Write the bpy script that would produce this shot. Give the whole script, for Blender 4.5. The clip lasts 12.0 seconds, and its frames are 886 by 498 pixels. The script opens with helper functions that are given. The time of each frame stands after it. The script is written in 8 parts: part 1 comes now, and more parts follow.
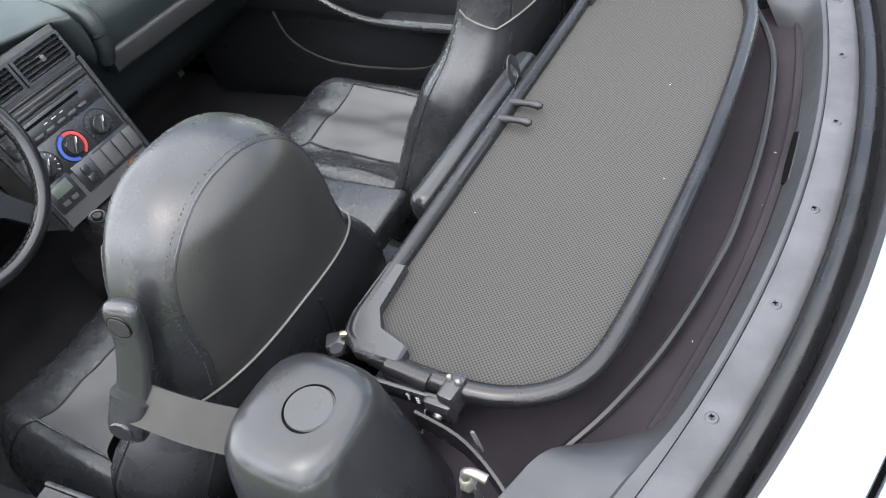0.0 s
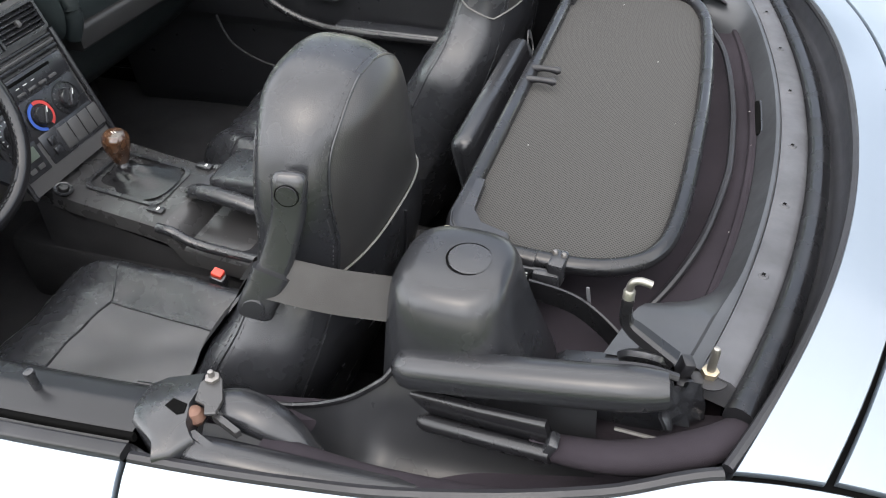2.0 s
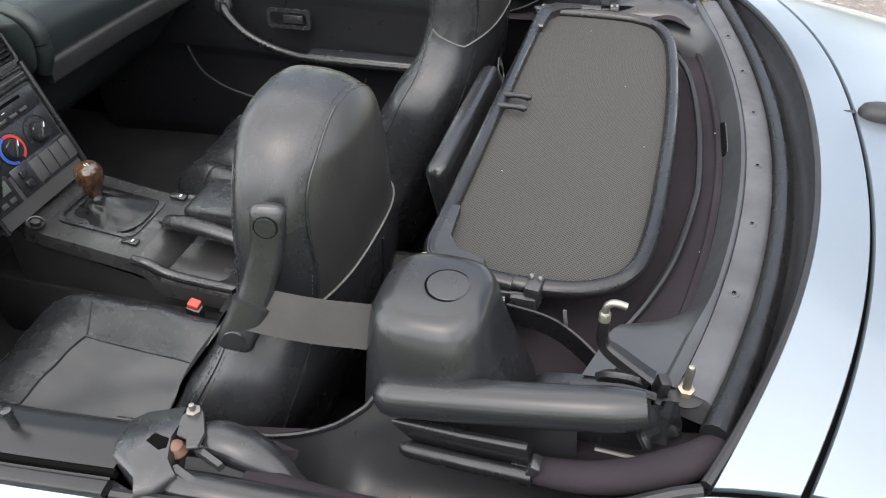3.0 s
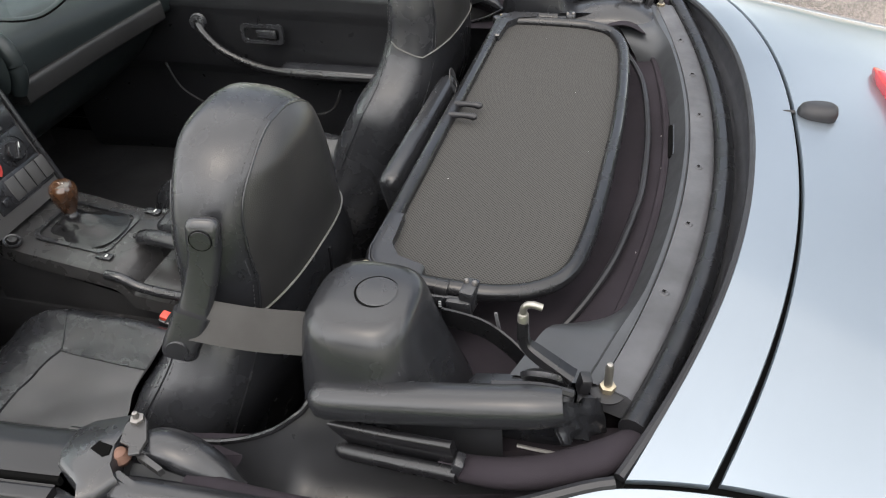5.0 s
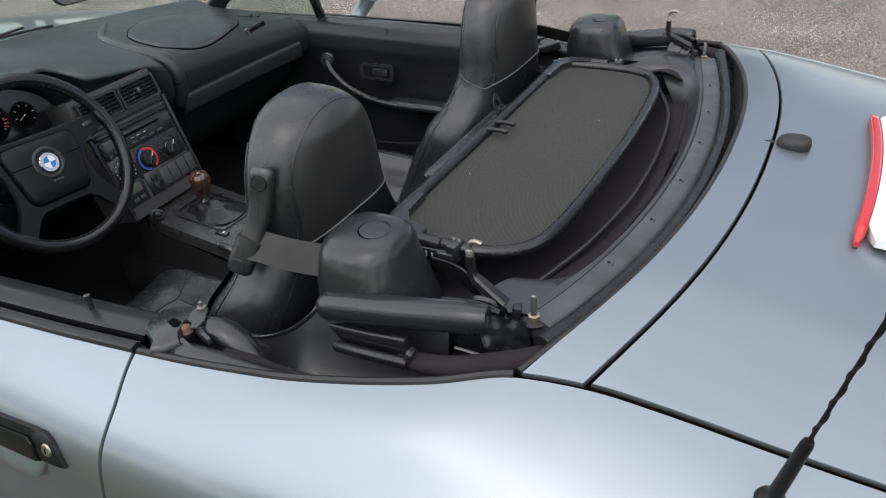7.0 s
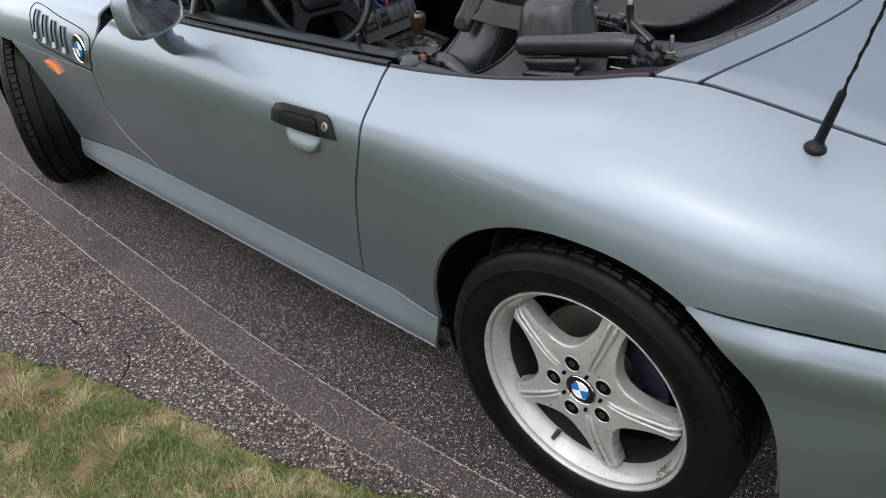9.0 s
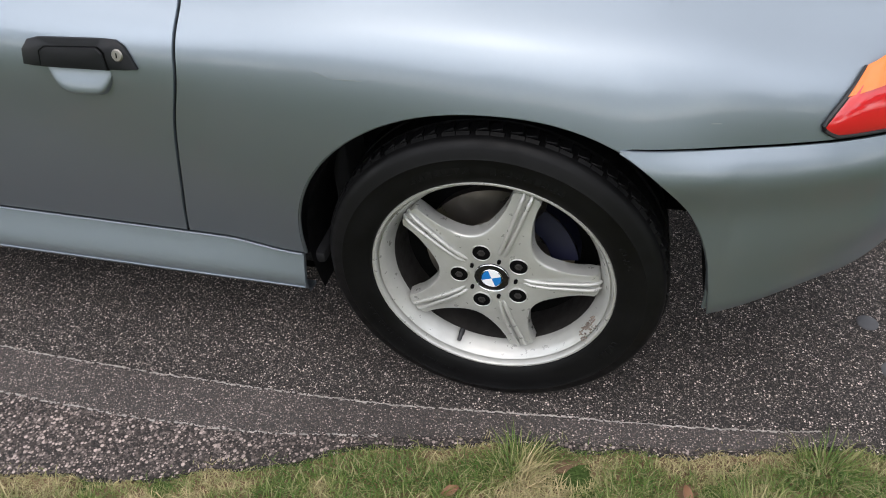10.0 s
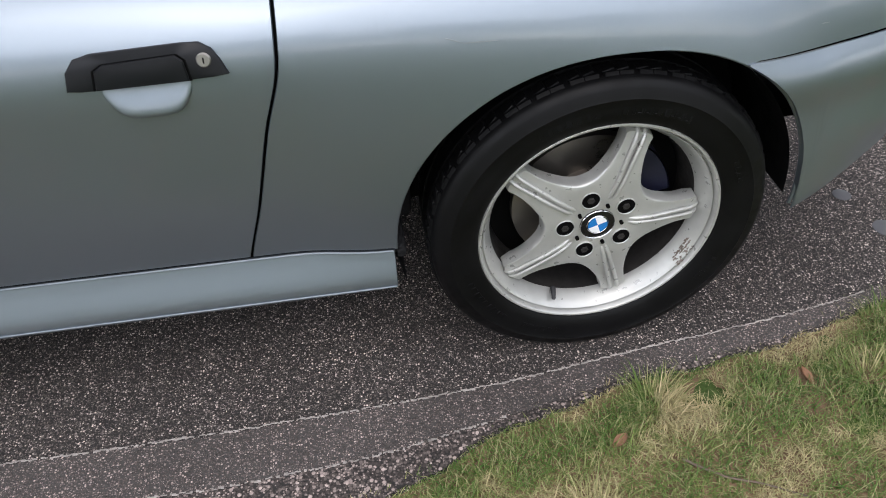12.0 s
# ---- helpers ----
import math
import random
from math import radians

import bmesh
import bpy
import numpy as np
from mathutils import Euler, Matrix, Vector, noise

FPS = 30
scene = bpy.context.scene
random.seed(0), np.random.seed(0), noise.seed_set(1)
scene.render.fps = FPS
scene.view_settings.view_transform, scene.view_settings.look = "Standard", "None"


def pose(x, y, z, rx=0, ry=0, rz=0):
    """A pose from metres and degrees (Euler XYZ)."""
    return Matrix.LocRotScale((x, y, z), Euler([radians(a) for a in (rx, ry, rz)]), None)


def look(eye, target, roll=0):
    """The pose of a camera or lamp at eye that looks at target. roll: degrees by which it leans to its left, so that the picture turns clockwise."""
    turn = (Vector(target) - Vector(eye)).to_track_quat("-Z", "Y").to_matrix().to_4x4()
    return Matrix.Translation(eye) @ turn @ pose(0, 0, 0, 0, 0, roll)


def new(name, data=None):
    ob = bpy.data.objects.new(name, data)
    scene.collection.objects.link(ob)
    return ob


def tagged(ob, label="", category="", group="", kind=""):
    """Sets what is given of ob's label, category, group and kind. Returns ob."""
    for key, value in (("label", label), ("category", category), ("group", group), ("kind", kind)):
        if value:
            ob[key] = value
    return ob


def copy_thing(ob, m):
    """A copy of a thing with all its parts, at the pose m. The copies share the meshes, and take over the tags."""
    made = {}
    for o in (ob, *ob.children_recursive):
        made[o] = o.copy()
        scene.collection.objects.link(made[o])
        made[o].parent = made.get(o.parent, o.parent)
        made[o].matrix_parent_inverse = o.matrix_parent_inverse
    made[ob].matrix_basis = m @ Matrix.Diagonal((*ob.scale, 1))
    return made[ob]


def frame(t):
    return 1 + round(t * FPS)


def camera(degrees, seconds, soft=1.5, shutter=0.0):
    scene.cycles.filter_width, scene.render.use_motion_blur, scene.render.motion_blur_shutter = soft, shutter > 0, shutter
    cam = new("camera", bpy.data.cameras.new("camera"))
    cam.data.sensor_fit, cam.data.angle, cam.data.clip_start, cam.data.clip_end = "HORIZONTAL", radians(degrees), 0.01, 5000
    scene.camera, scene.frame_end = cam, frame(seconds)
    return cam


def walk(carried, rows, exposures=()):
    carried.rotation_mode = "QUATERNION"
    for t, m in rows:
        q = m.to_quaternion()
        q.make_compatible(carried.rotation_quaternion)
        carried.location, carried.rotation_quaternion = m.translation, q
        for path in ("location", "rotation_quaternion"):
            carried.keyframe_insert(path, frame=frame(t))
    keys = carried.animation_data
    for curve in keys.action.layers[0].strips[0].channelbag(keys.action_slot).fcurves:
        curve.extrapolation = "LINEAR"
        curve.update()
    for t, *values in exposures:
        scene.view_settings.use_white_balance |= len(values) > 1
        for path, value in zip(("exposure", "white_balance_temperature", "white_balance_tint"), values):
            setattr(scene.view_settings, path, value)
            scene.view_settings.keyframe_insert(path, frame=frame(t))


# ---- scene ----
cam = camera(61.4, 12.0, 1.0)
PATH = [
    (0, (0.08, -0.705, 1.439), (-0.823, 0.434, 0.066), -15.4),
    (0.5, (0.107, -0.733, 1.449), (-0.842, 0.415, 0.114), -14.3),
    (1, (0.05, -0.803, 1.451), (-0.804, 0.423, 0.122), -10.7),
    (1.5, (-0.062, -0.937, 1.435), (-0.715, 0.422, 0.12), -6.0),
    (2, (-0.098, -1.008, 1.427), (-0.626, 0.416, 0.125), -2.8),
    (2.5, (-0.105, -1.011, 1.436), (-0.59, 0.451, 0.161), -2.1),
    (2.7, (-0.103, -1.011, 1.438), (-0.581, 0.465, 0.176), -2.2),
    (4.3, (-0.09, -1.042, 1.439), (-0.573, 0.44, 0.186), -4.0),
    (4.5, (-0.087, -1.041, 1.439), (-0.554, 0.439, 0.178), -3.7),
    (5, (-0.016, -1.012, 1.452), (-0.51, 0.473, 0.207), -4.5),
    (5.5, (0.072, -0.974, 1.453), (-0.494, 0.503, 0.229), -5.5),
    (6, (0.134, -1.013, 1.447), (-0.543, 0.444, 0.256), -6.1),
    (6.5, (0.19, -1.143, 1.457), (-0.577, 0.306, 0.311), -5.9),
    (6.7, (0.217, -1.177, 1.465), (-0.58, 0.272, 0.34), -5.7),
    (8.3, (0.534, -1.342, 1.484), (-0.721, -0.049, 0.615), -5.7),
    (8.5, (0.553, -1.462, 1.453), (-0.704, -0.216, 0.522), -5.3),
    (9, (0.571, -1.719, 1.372), (-0.606, -0.552, 0.252), -5.9),
    (9.5, (0.411, -1.803, 1.308), (-0.378, -0.428, 0.088), -4.6),
    (10, (0.194, -1.827, 1.263), (-0.215, -0.365, -0.04), -3.2),
    (10.5, (0.03, -1.757, 1.203), (-0.182, -0.271, -0.12), -3.7),
    (11, (-0.114, -1.759, 1.207), (-0.124, -0.287, -0.147), -2.4),
    (11.5, (-0.277, -1.802, 1.22), (-0.15, -0.338, -0.137), -1.9),
    (12, (-0.421, -1.825, 1.217), (-0.225, -0.359, -0.128), -1.9),
]
walk(cam, [(t, look(eye, target, roll)) for t, eye, target, roll in PATH], [(0.0, 2.54, 6600, 10), (1.0, 2.50, 6600, 10), (1.5, 2.28, 6700, 10), (2.5, 2.00, 6900, 10), (4.5, 1.94, 6950, 10), (5.5, 1.50, 7200, 10), (6.0, 1.38, 7050, 10), (6.5, 1.04, 6900, 10), (8.3, 0.94, 6450, 10), (9.0, 0.92, 6550, 10), (10.0, 1.0, 6600, 11), (12.0, 1.05, 6450, 12)])

import functools

# ---- light ----
world = bpy.data.worlds.new("sky")
scene.world = world
world.use_nodes = True
wn = world.node_tree
sky = wn.nodes.new("ShaderNodeTexSky")
sky.sky_type, sky.sun_disc = "NISHITA", False
sky.sun_elevation, sky.sun_rotation = radians(64), radians(186)
sky.air_density, sky.dust_density, sky.ozone_density = 1.0, 1.6, 1.0
soft_sky = wn.nodes.new("ShaderNodeHueSaturation")
soft_sky.inputs["Saturation"].default_value = 0.55
wn.links.new(sky.outputs[0], soft_sky.inputs["Color"])
clouds = wn.nodes.new("ShaderNodeTexNoise")
clouds.inputs["Scale"].default_value, clouds.inputs["Detail"].default_value = 2.6, 7.0
cover = wn.nodes.new("ShaderNodeValToRGB")
cover.color_ramp.elements[0].position, cover.color_ramp.elements[0].color = 0.40, (0.52, 0.55, 0.60, 1)
cover.color_ramp.elements[1].position, cover.color_ramp.elements[1].color = 0.62, (1.62, 1.60, 1.56, 1)
cloudy = wn.nodes.new("ShaderNodeMix")
cloudy.data_type, cloudy.blend_type = "RGBA", "MULTIPLY"
cloudy.inputs[0].default_value = 1.0
wn.links.new(wn.nodes.new("ShaderNodeTexCoord").outputs["Generated"], clouds.inputs["Vector"])
wn.links.new(clouds.outputs["Fac"], cover.inputs["Fac"])
wn.links.new(soft_sky.outputs[0], cloudy.inputs[6])
wn.links.new(cover.outputs[0], cloudy.inputs[7])
wn.links.new(cloudy.outputs[2], wn.nodes["Background"].inputs[0])
wn.nodes["Background"].inputs[1].default_value = 0.115
sun = new("sun", bpy.data.lights.new("sun", "SUN"))
sun.data.energy, sun.data.angle, sun.data.color = 1.85, radians(158), (1.0, 0.985, 0.96)
sun.matrix_world = look((0, 0, 0), (0.06, 0.66, -1.0))


# ---- materials ----
def shader(name, colour, rough=0.5, metal=0.0, coat=0.0, spec=0.5, sheen=0.0):
    m = bpy.data.materials.new(name)
    m.use_nodes = True
    p = m.node_tree.nodes["Principled BSDF"]
    p.inputs["Base Color"].default_value = (*colour, 1)
    p.inputs["Roughness"].default_value = rough
    p.inputs["Metallic"].default_value = metal
    p.inputs["Coat Weight"].default_value = coat
    p.inputs["Coat Roughness"].default_value = 0.04
    p.inputs["Specular IOR Level"].default_value = spec
    p.inputs["Sheen Weight"].default_value = sheen
    return m


def node(m, kind, **values):
    n = m.node_tree.nodes.new(kind)
    for key, v in values.items():
        n.inputs[key.replace("_", " ")].default_value = v
    return n


def join(m, a, b):
    m.node_tree.links.new(a, b)


def bsdf(m):
    return m.node_tree.nodes["Principled BSDF"]


def coords(m):
    return node(m, "ShaderNodeTexCoord").outputs["Object"]


def noise_of(m, scale, detail=4.0, rough=0.55, where=None):
    n = node(m, "ShaderNodeTexNoise", Scale=scale, Detail=detail, Roughness=rough)
    join(m, where or coords(m), n.inputs["Vector"])
    return n.outputs["Fac"]


def ramp_of(m, fac, stops):
    r = m.node_tree.nodes.new("ShaderNodeValToRGB")
    while len(r.color_ramp.elements) < len(stops):
        r.color_ramp.elements.new(0.5)
    for e, (at, c) in zip(r.color_ramp.elements, stops):
        e.position, e.color = at, (*c, 1) if len(c) == 3 else c
    join(m, fac, r.inputs["Fac"])
    return r.outputs["Color"]


def grey(v):
    return (v, v, v)


def mix_of(m, fac, a, b, how="MIX"):
    n = m.node_tree.nodes.new("ShaderNodeMix")
    n.data_type, n.blend_type = "RGBA", how
    for v, slot in ((fac, 0), (a, 6), (b, 7)):
        if isinstance(v, bpy.types.NodeSocket):
            join(m, v, n.inputs[slot])
        else:
            n.inputs[slot].default_value = v if slot == 0 else (*v, 1)
    return n.outputs[2]


def bump_of(m, height, strength=0.2, distance=0.002, under=None):
    b = node(m, "ShaderNodeBump", Strength=strength, Distance=distance)
    join(m, height, b.inputs["Height"])
    if under:
        join(m, under, b.inputs["Normal"])
    join(m, b.outputs[0], bsdf(m).inputs["Normal"])
    return b.outputs[0]


def worn(name, colour, rough=0.5, metal=0.0, grain=400.0, bump=0.15, depth=0.001, vary=0.25, patch=6.0, rough_vary=0.12, coat=0.0, spec=0.5):
    """A surface with fine grain relief and broad uneven colour and gloss."""
    m = shader(name, colour, rough, metal, coat, spec)
    broad = noise_of(m, patch, 5.0)
    lo, hi = [tuple(c * f for c in colour) for f in (1 - vary, 1 + vary)]
    join(m, ramp_of(m, broad, [(0.3, lo), (0.7, hi)]), bsdf(m).inputs["Base Color"])
    join(m, ramp_of(m, noise_of(m, patch * 3.1, 6.0), [(0.3, grey(max(0.02, rough - rough_vary))), (0.7, grey(min(1, rough + rough_vary)))]), bsdf(m).inputs["Roughness"])
    if bump:
        bump_of(m, noise_of(m, grain, 3.0), bump, depth)
    return m


def leather(name, colour, rough, scale=420.0, depth=0.0006, relief=0.09):
    m = worn(name, colour, rough, bump=0, vary=0.15, patch=9.0, rough_vary=0.025)
    v = node(m, "ShaderNodeTexVoronoi", Scale=scale)
    v.feature = "DISTANCE_TO_EDGE"
    join(m, coords(m), v.inputs["Vector"])
    first = bump_of(m, ramp_of(m, v.outputs["Distance"], [(0.0, grey(0)), (0.25, grey(1))]), relief, depth)
    bump_of(m, noise_of(m, 13.0, 3.0), 0.05, 0.004, first)
    return m


PAINT = shader("silver_paint", (0.246, 0.285, 0.322), 0.38, 0.88, 1.0)
join(PAINT, ramp_of(PAINT, noise_of(PAINT, 2.0, 5.0), [(0.3, (0.236, 0.274, 0.311)), (0.7, (0.254, 0.293, 0.332))]), bsdf(PAINT).inputs["Base Color"])
join(PAINT, ramp_of(PAINT, noise_of(PAINT, 3.0, 4.0, 0.5), [(0.35, grey(0.42)), (0.75, grey(0.48))]), bsdf(PAINT).inputs["Roughness"])
bsdf(PAINT).inputs["Coat Weight"].default_value = 0.7
bsdf(PAINT).inputs["Coat Roughness"].default_value = 0.09
LEATHER = leather("black_leather", (0.0172, 0.0180, 0.0204), 0.27)
bsdf(LEATHER).inputs["Specular IOR Level"].default_value = 0.55
THREAD = worn("grey_thread", (0.050, 0.050, 0.053), 0.8, grain=900, bump=0.2)
PIPING = worn("pale_piping_vinyl", (0.11, 0.107, 0.10), 0.5, grain=600, bump=0.1)
LEATHER_SHINY = leather("polished_black_leather", (0.010, 0.010, 0.011), 0.20)
SCRATCH = worn("scratched_paint", (0.29, 0.32, 0.34), 0.5, 0.4, vary=0.2)
LEATHER_REAR = leather("black_seat_back_leather", (0.0215, 0.0212, 0.0212), 0.34, 430.0, 0.0006, 0.12)
LEATHER_WORN = leather("worn_seat_leather", (0.047, 0.047, 0.049), 0.40)
VINYL = worn("black_vinyl", (0.0152, 0.0159, 0.0180), 0.26, grain=700, bump=0.08, depth=0.0004, vary=0.12, rough_vary=0.025, spec=0.55)
DOOR_VINYL = worn("black_door_vinyl", (0.0120, 0.0124, 0.0138), 0.30, grain=700, bump=0.08, depth=0.0004, vary=0.12, rough_vary=0.03, spec=0.36)
DASH_SKIN = worn("dashboard_skin", (0.0150, 0.0198, 0.0208), 0.36, grain=900, bump=0.08, depth=0.0004, vary=0.08, rough_vary=0.04, spec=0.40)
PLASTIC = worn("black_plastic", (0.0172, 0.0178, 0.0200), 0.27, grain=900, bump=0.06, depth=0.0003, vary=0.12, rough_vary=0.06, spec=0.66)
GREY_PLASTIC = worn("grey_console_plastic", (0.056, 0.055, 0.055), 0.42, grain=900, bump=0.07, depth=0.0003, vary=0.10, rough_vary=0.06)
CONSOLE = worn("console_plastic", (0.029, 0.0288, 0.0294), 0.27, grain=900, bump=0.07, depth=0.0003, vary=0.10, rough_vary=0.05, spec=0.5)
# darker copy of the belt webbing, for its length in the seat's shade
SHADED_WEB = worn("shaded_webbing", (0.007, 0.007, 0.0075), 0.85, grain=1200, bump=0.4, depth=0.0005, spec=0.2)
RIM_PLASTIC = worn("dusty_rim_plastic", (0.036, 0.038, 0.041), 0.36, grain=900, bump=0.06, depth=0.0003, vary=0.25, patch=9.0, rough_vary=0.08)
SATIN = worn("satin_black_tube", (0.008, 0.008, 0.009), 0.26, grain=300, bump=0.05, depth=0.0005)
RUBBER = worn("black_rubber", (0.010, 0.010, 0.012), 0.48, grain=500, bump=0.2, depth=0.0005, vary=0.35)
HANDLE_BLACK = worn("moulded_black", (0.007, 0.0075, 0.009), 0.36, grain=900, bump=0.06, depth=0.0003, vary=0.15, rough_vary=0.05, spec=0.22)
SEAL_GREY = worn("dusty_rubber", (0.060, 0.061, 0.066), 0.55, grain=300, bump=0.25, depth=0.0006, vary=0.3, patch=14.0)
CLOTH = worn("soft_top_cloth", (0.020, 0.0165, 0.0205), 0.95, grain=1500, bump=0.5, depth=0.0006, spec=0.2)
CARPET = worn("black_carpet", (0.032, 0.032, 0.034), 1.0, grain=900, bump=0.9, depth=0.003, spec=0.1)
WEBBING = worn("seat_belt_webbing", (0.024, 0.023, 0.022), 0.75, grain=1200, bump=0.4, depth=0.0005)
TYRE = worn("tyre_rubber", (0.0034, 0.0034, 0.0037), 0.46, grain=350, bump=0.2, depth=0.0005, vary=0.4, patch=12.0, spec=0.15)
ALLOY = worn("silver_alloy", (0.45, 0.45, 0.43), 0.36, 0.45, grain=500, bump=0.06, depth=0.0004, vary=0.08, patch=20.0, coat=0.2)
CHROME = shader("chrome", (0.75, 0.75, 0.76), 0.16, 1.0)
STEEL = worn("worn_steel", (0.30, 0.285, 0.26), 0.38, 0.9, grain=200, bump=0.1)
DULL_STEEL = worn("dull_steel", (0.20, 0.19, 0.18), 0.42, 0.85, grain=200, bump=0.15)
BRASS = worn("brass_plated", (0.42, 0.36, 0.26), 0.36, 0.9, grain=200, bump=0.1)
RUST = worn("rusty_metal", (0.13, 0.07, 0.05), 0.7, 0.3, grain=300, bump=0.3)
# near-black for the shade inside gaps, slots and holes; dials use it too
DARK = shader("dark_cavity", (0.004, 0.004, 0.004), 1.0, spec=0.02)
GLOSS_BLACK = shader("gloss_black", (0.008, 0.008, 0.009), 0.12)
BLUE = shader("enamel_blue", (0.01, 0.16, 0.48), 0.25, coat=0.5)
WHITE = shader("enamel_white", (0.78, 0.79, 0.80), 0.3, coat=0.5)
RED_MARK = shader("red_print", (0.48, 0.045, 0.04), 0.5)
BLUE_MARK = shader("blue_print", (0.035, 0.10, 0.42), 0.5)
WHITE_MARK = shader("white_print", (0.62, 0.62, 0.60), 0.5)
RED_BUTTON = shader("red_button_plastic", (0.55, 0.05, 0.03), 0.4)
RED_LENS = shader("red_lens", (0.50, 0.012, 0.015), 0.12, coat=0.6)
AMBER_LENS = shader("amber_lens", (0.75, 0.16, 0.01), 0.12, coat=0.6)
SCREEN = shader("grey_display", (0.10, 0.12, 0.10), 0.2)
MIRROR = shader("mirror_glass", (0.80, 0.82, 0.84), 0.01, 1.0)
WOOD = worn("varnished_walnut", (0.048, 0.023, 0.012), 0.18, grain=60, bump=0.02, vary=0.55, patch=45.0, coat=0.7)
GLASS = shader("green_tinted_glass", (0.86, 0.95, 0.91), 0.0)
bsdf(GLASS).inputs["Transmission Weight"].default_value = 1.0
bsdf(GLASS).inputs["IOR"].default_value = 1.05
bsdf(GLASS).inputs["Coat Weight"].default_value = 0.25

GLASS_SIDE = shader("side_glass", (0.62, 0.72, 0.66), 0.0)
bsdf(GLASS_SIDE).inputs["Transmission Weight"].default_value = 1.0
bsdf(GLASS_SIDE).inputs["IOR"].default_value = 1.06

NET = shader("net_weave", (0.060, 0.060, 0.058), 0.75, spec=0.15)
net_at = node(NET, "ShaderNodeMapping")
join(NET, coords(NET), net_at.inputs["Vector"])
net_at.inputs["Rotation"].default_value = (0, 0, radians(45))
net_holes = node(NET, "ShaderNodeTexVoronoi", Scale=330.0, Randomness=0.0)
net_holes.voronoi_dimensions = "2D"
join(NET, net_at.outputs[0], net_holes.inputs["Vector"])
join(NET, ramp_of(NET, net_holes.outputs["Distance"], [(0.18, (0.018, 0.0176, 0.0168)), (0.46, (0.056, 0.0545, 0.0515))]), bsdf(NET).inputs["Base Color"])
bump_of(NET, net_holes.outputs["Distance"], 0.15, 0.001)


# ---- shaping ----
def spline(*points):
    """A smooth curve through (x, value) pairs that does not overshoot."""
    xs, ys = np.array(points, float).T
    d = np.diff(ys) / np.diff(xs)
    k = np.zeros(len(xs))
    for i in range(1, len(xs) - 1):
        if d[i - 1] * d[i] > 0:
            k[i] = 2 * d[i - 1] * d[i] / (d[i - 1] + d[i])
    k[0], k[-1] = d[0], d[-1]

    def at(x):
        x = min(max(x, xs[0]), xs[-1])
        i = min(int(np.searchsorted(xs, x, "right")) - 1, len(xs) - 2)
        h = xs[i + 1] - xs[i]
        t = (x - xs[i]) / h
        return float((2 * t**3 - 3 * t * t + 1) * ys[i] + (t**3 - 2 * t * t + t) * h * k[i] + (3 * t * t - 2 * t**3) * ys[i + 1] + (t**3 - t * t) * h * k[i + 1])

    return at


def through_points(points, per=8, closed=False):
    """A smooth line through a few points."""
    p = [Vector(q) for q in points]
    n, out = len(p), []
    for i in range(n if closed else n - 1):
        a, b, c, d = (p[(i + k) % n] if closed else p[min(max(i + k, 0), n - 1)] for k in (-1, 0, 1, 2))
        for j in range(per):
            t = j / per
            out.append(0.5 * (2 * b + (c - a) * t + (2 * a - 5 * b + 4 * c - d) * t * t + (3 * b - a - 3 * c + d) * t**3))
    return out if closed else out + [p[-1]]


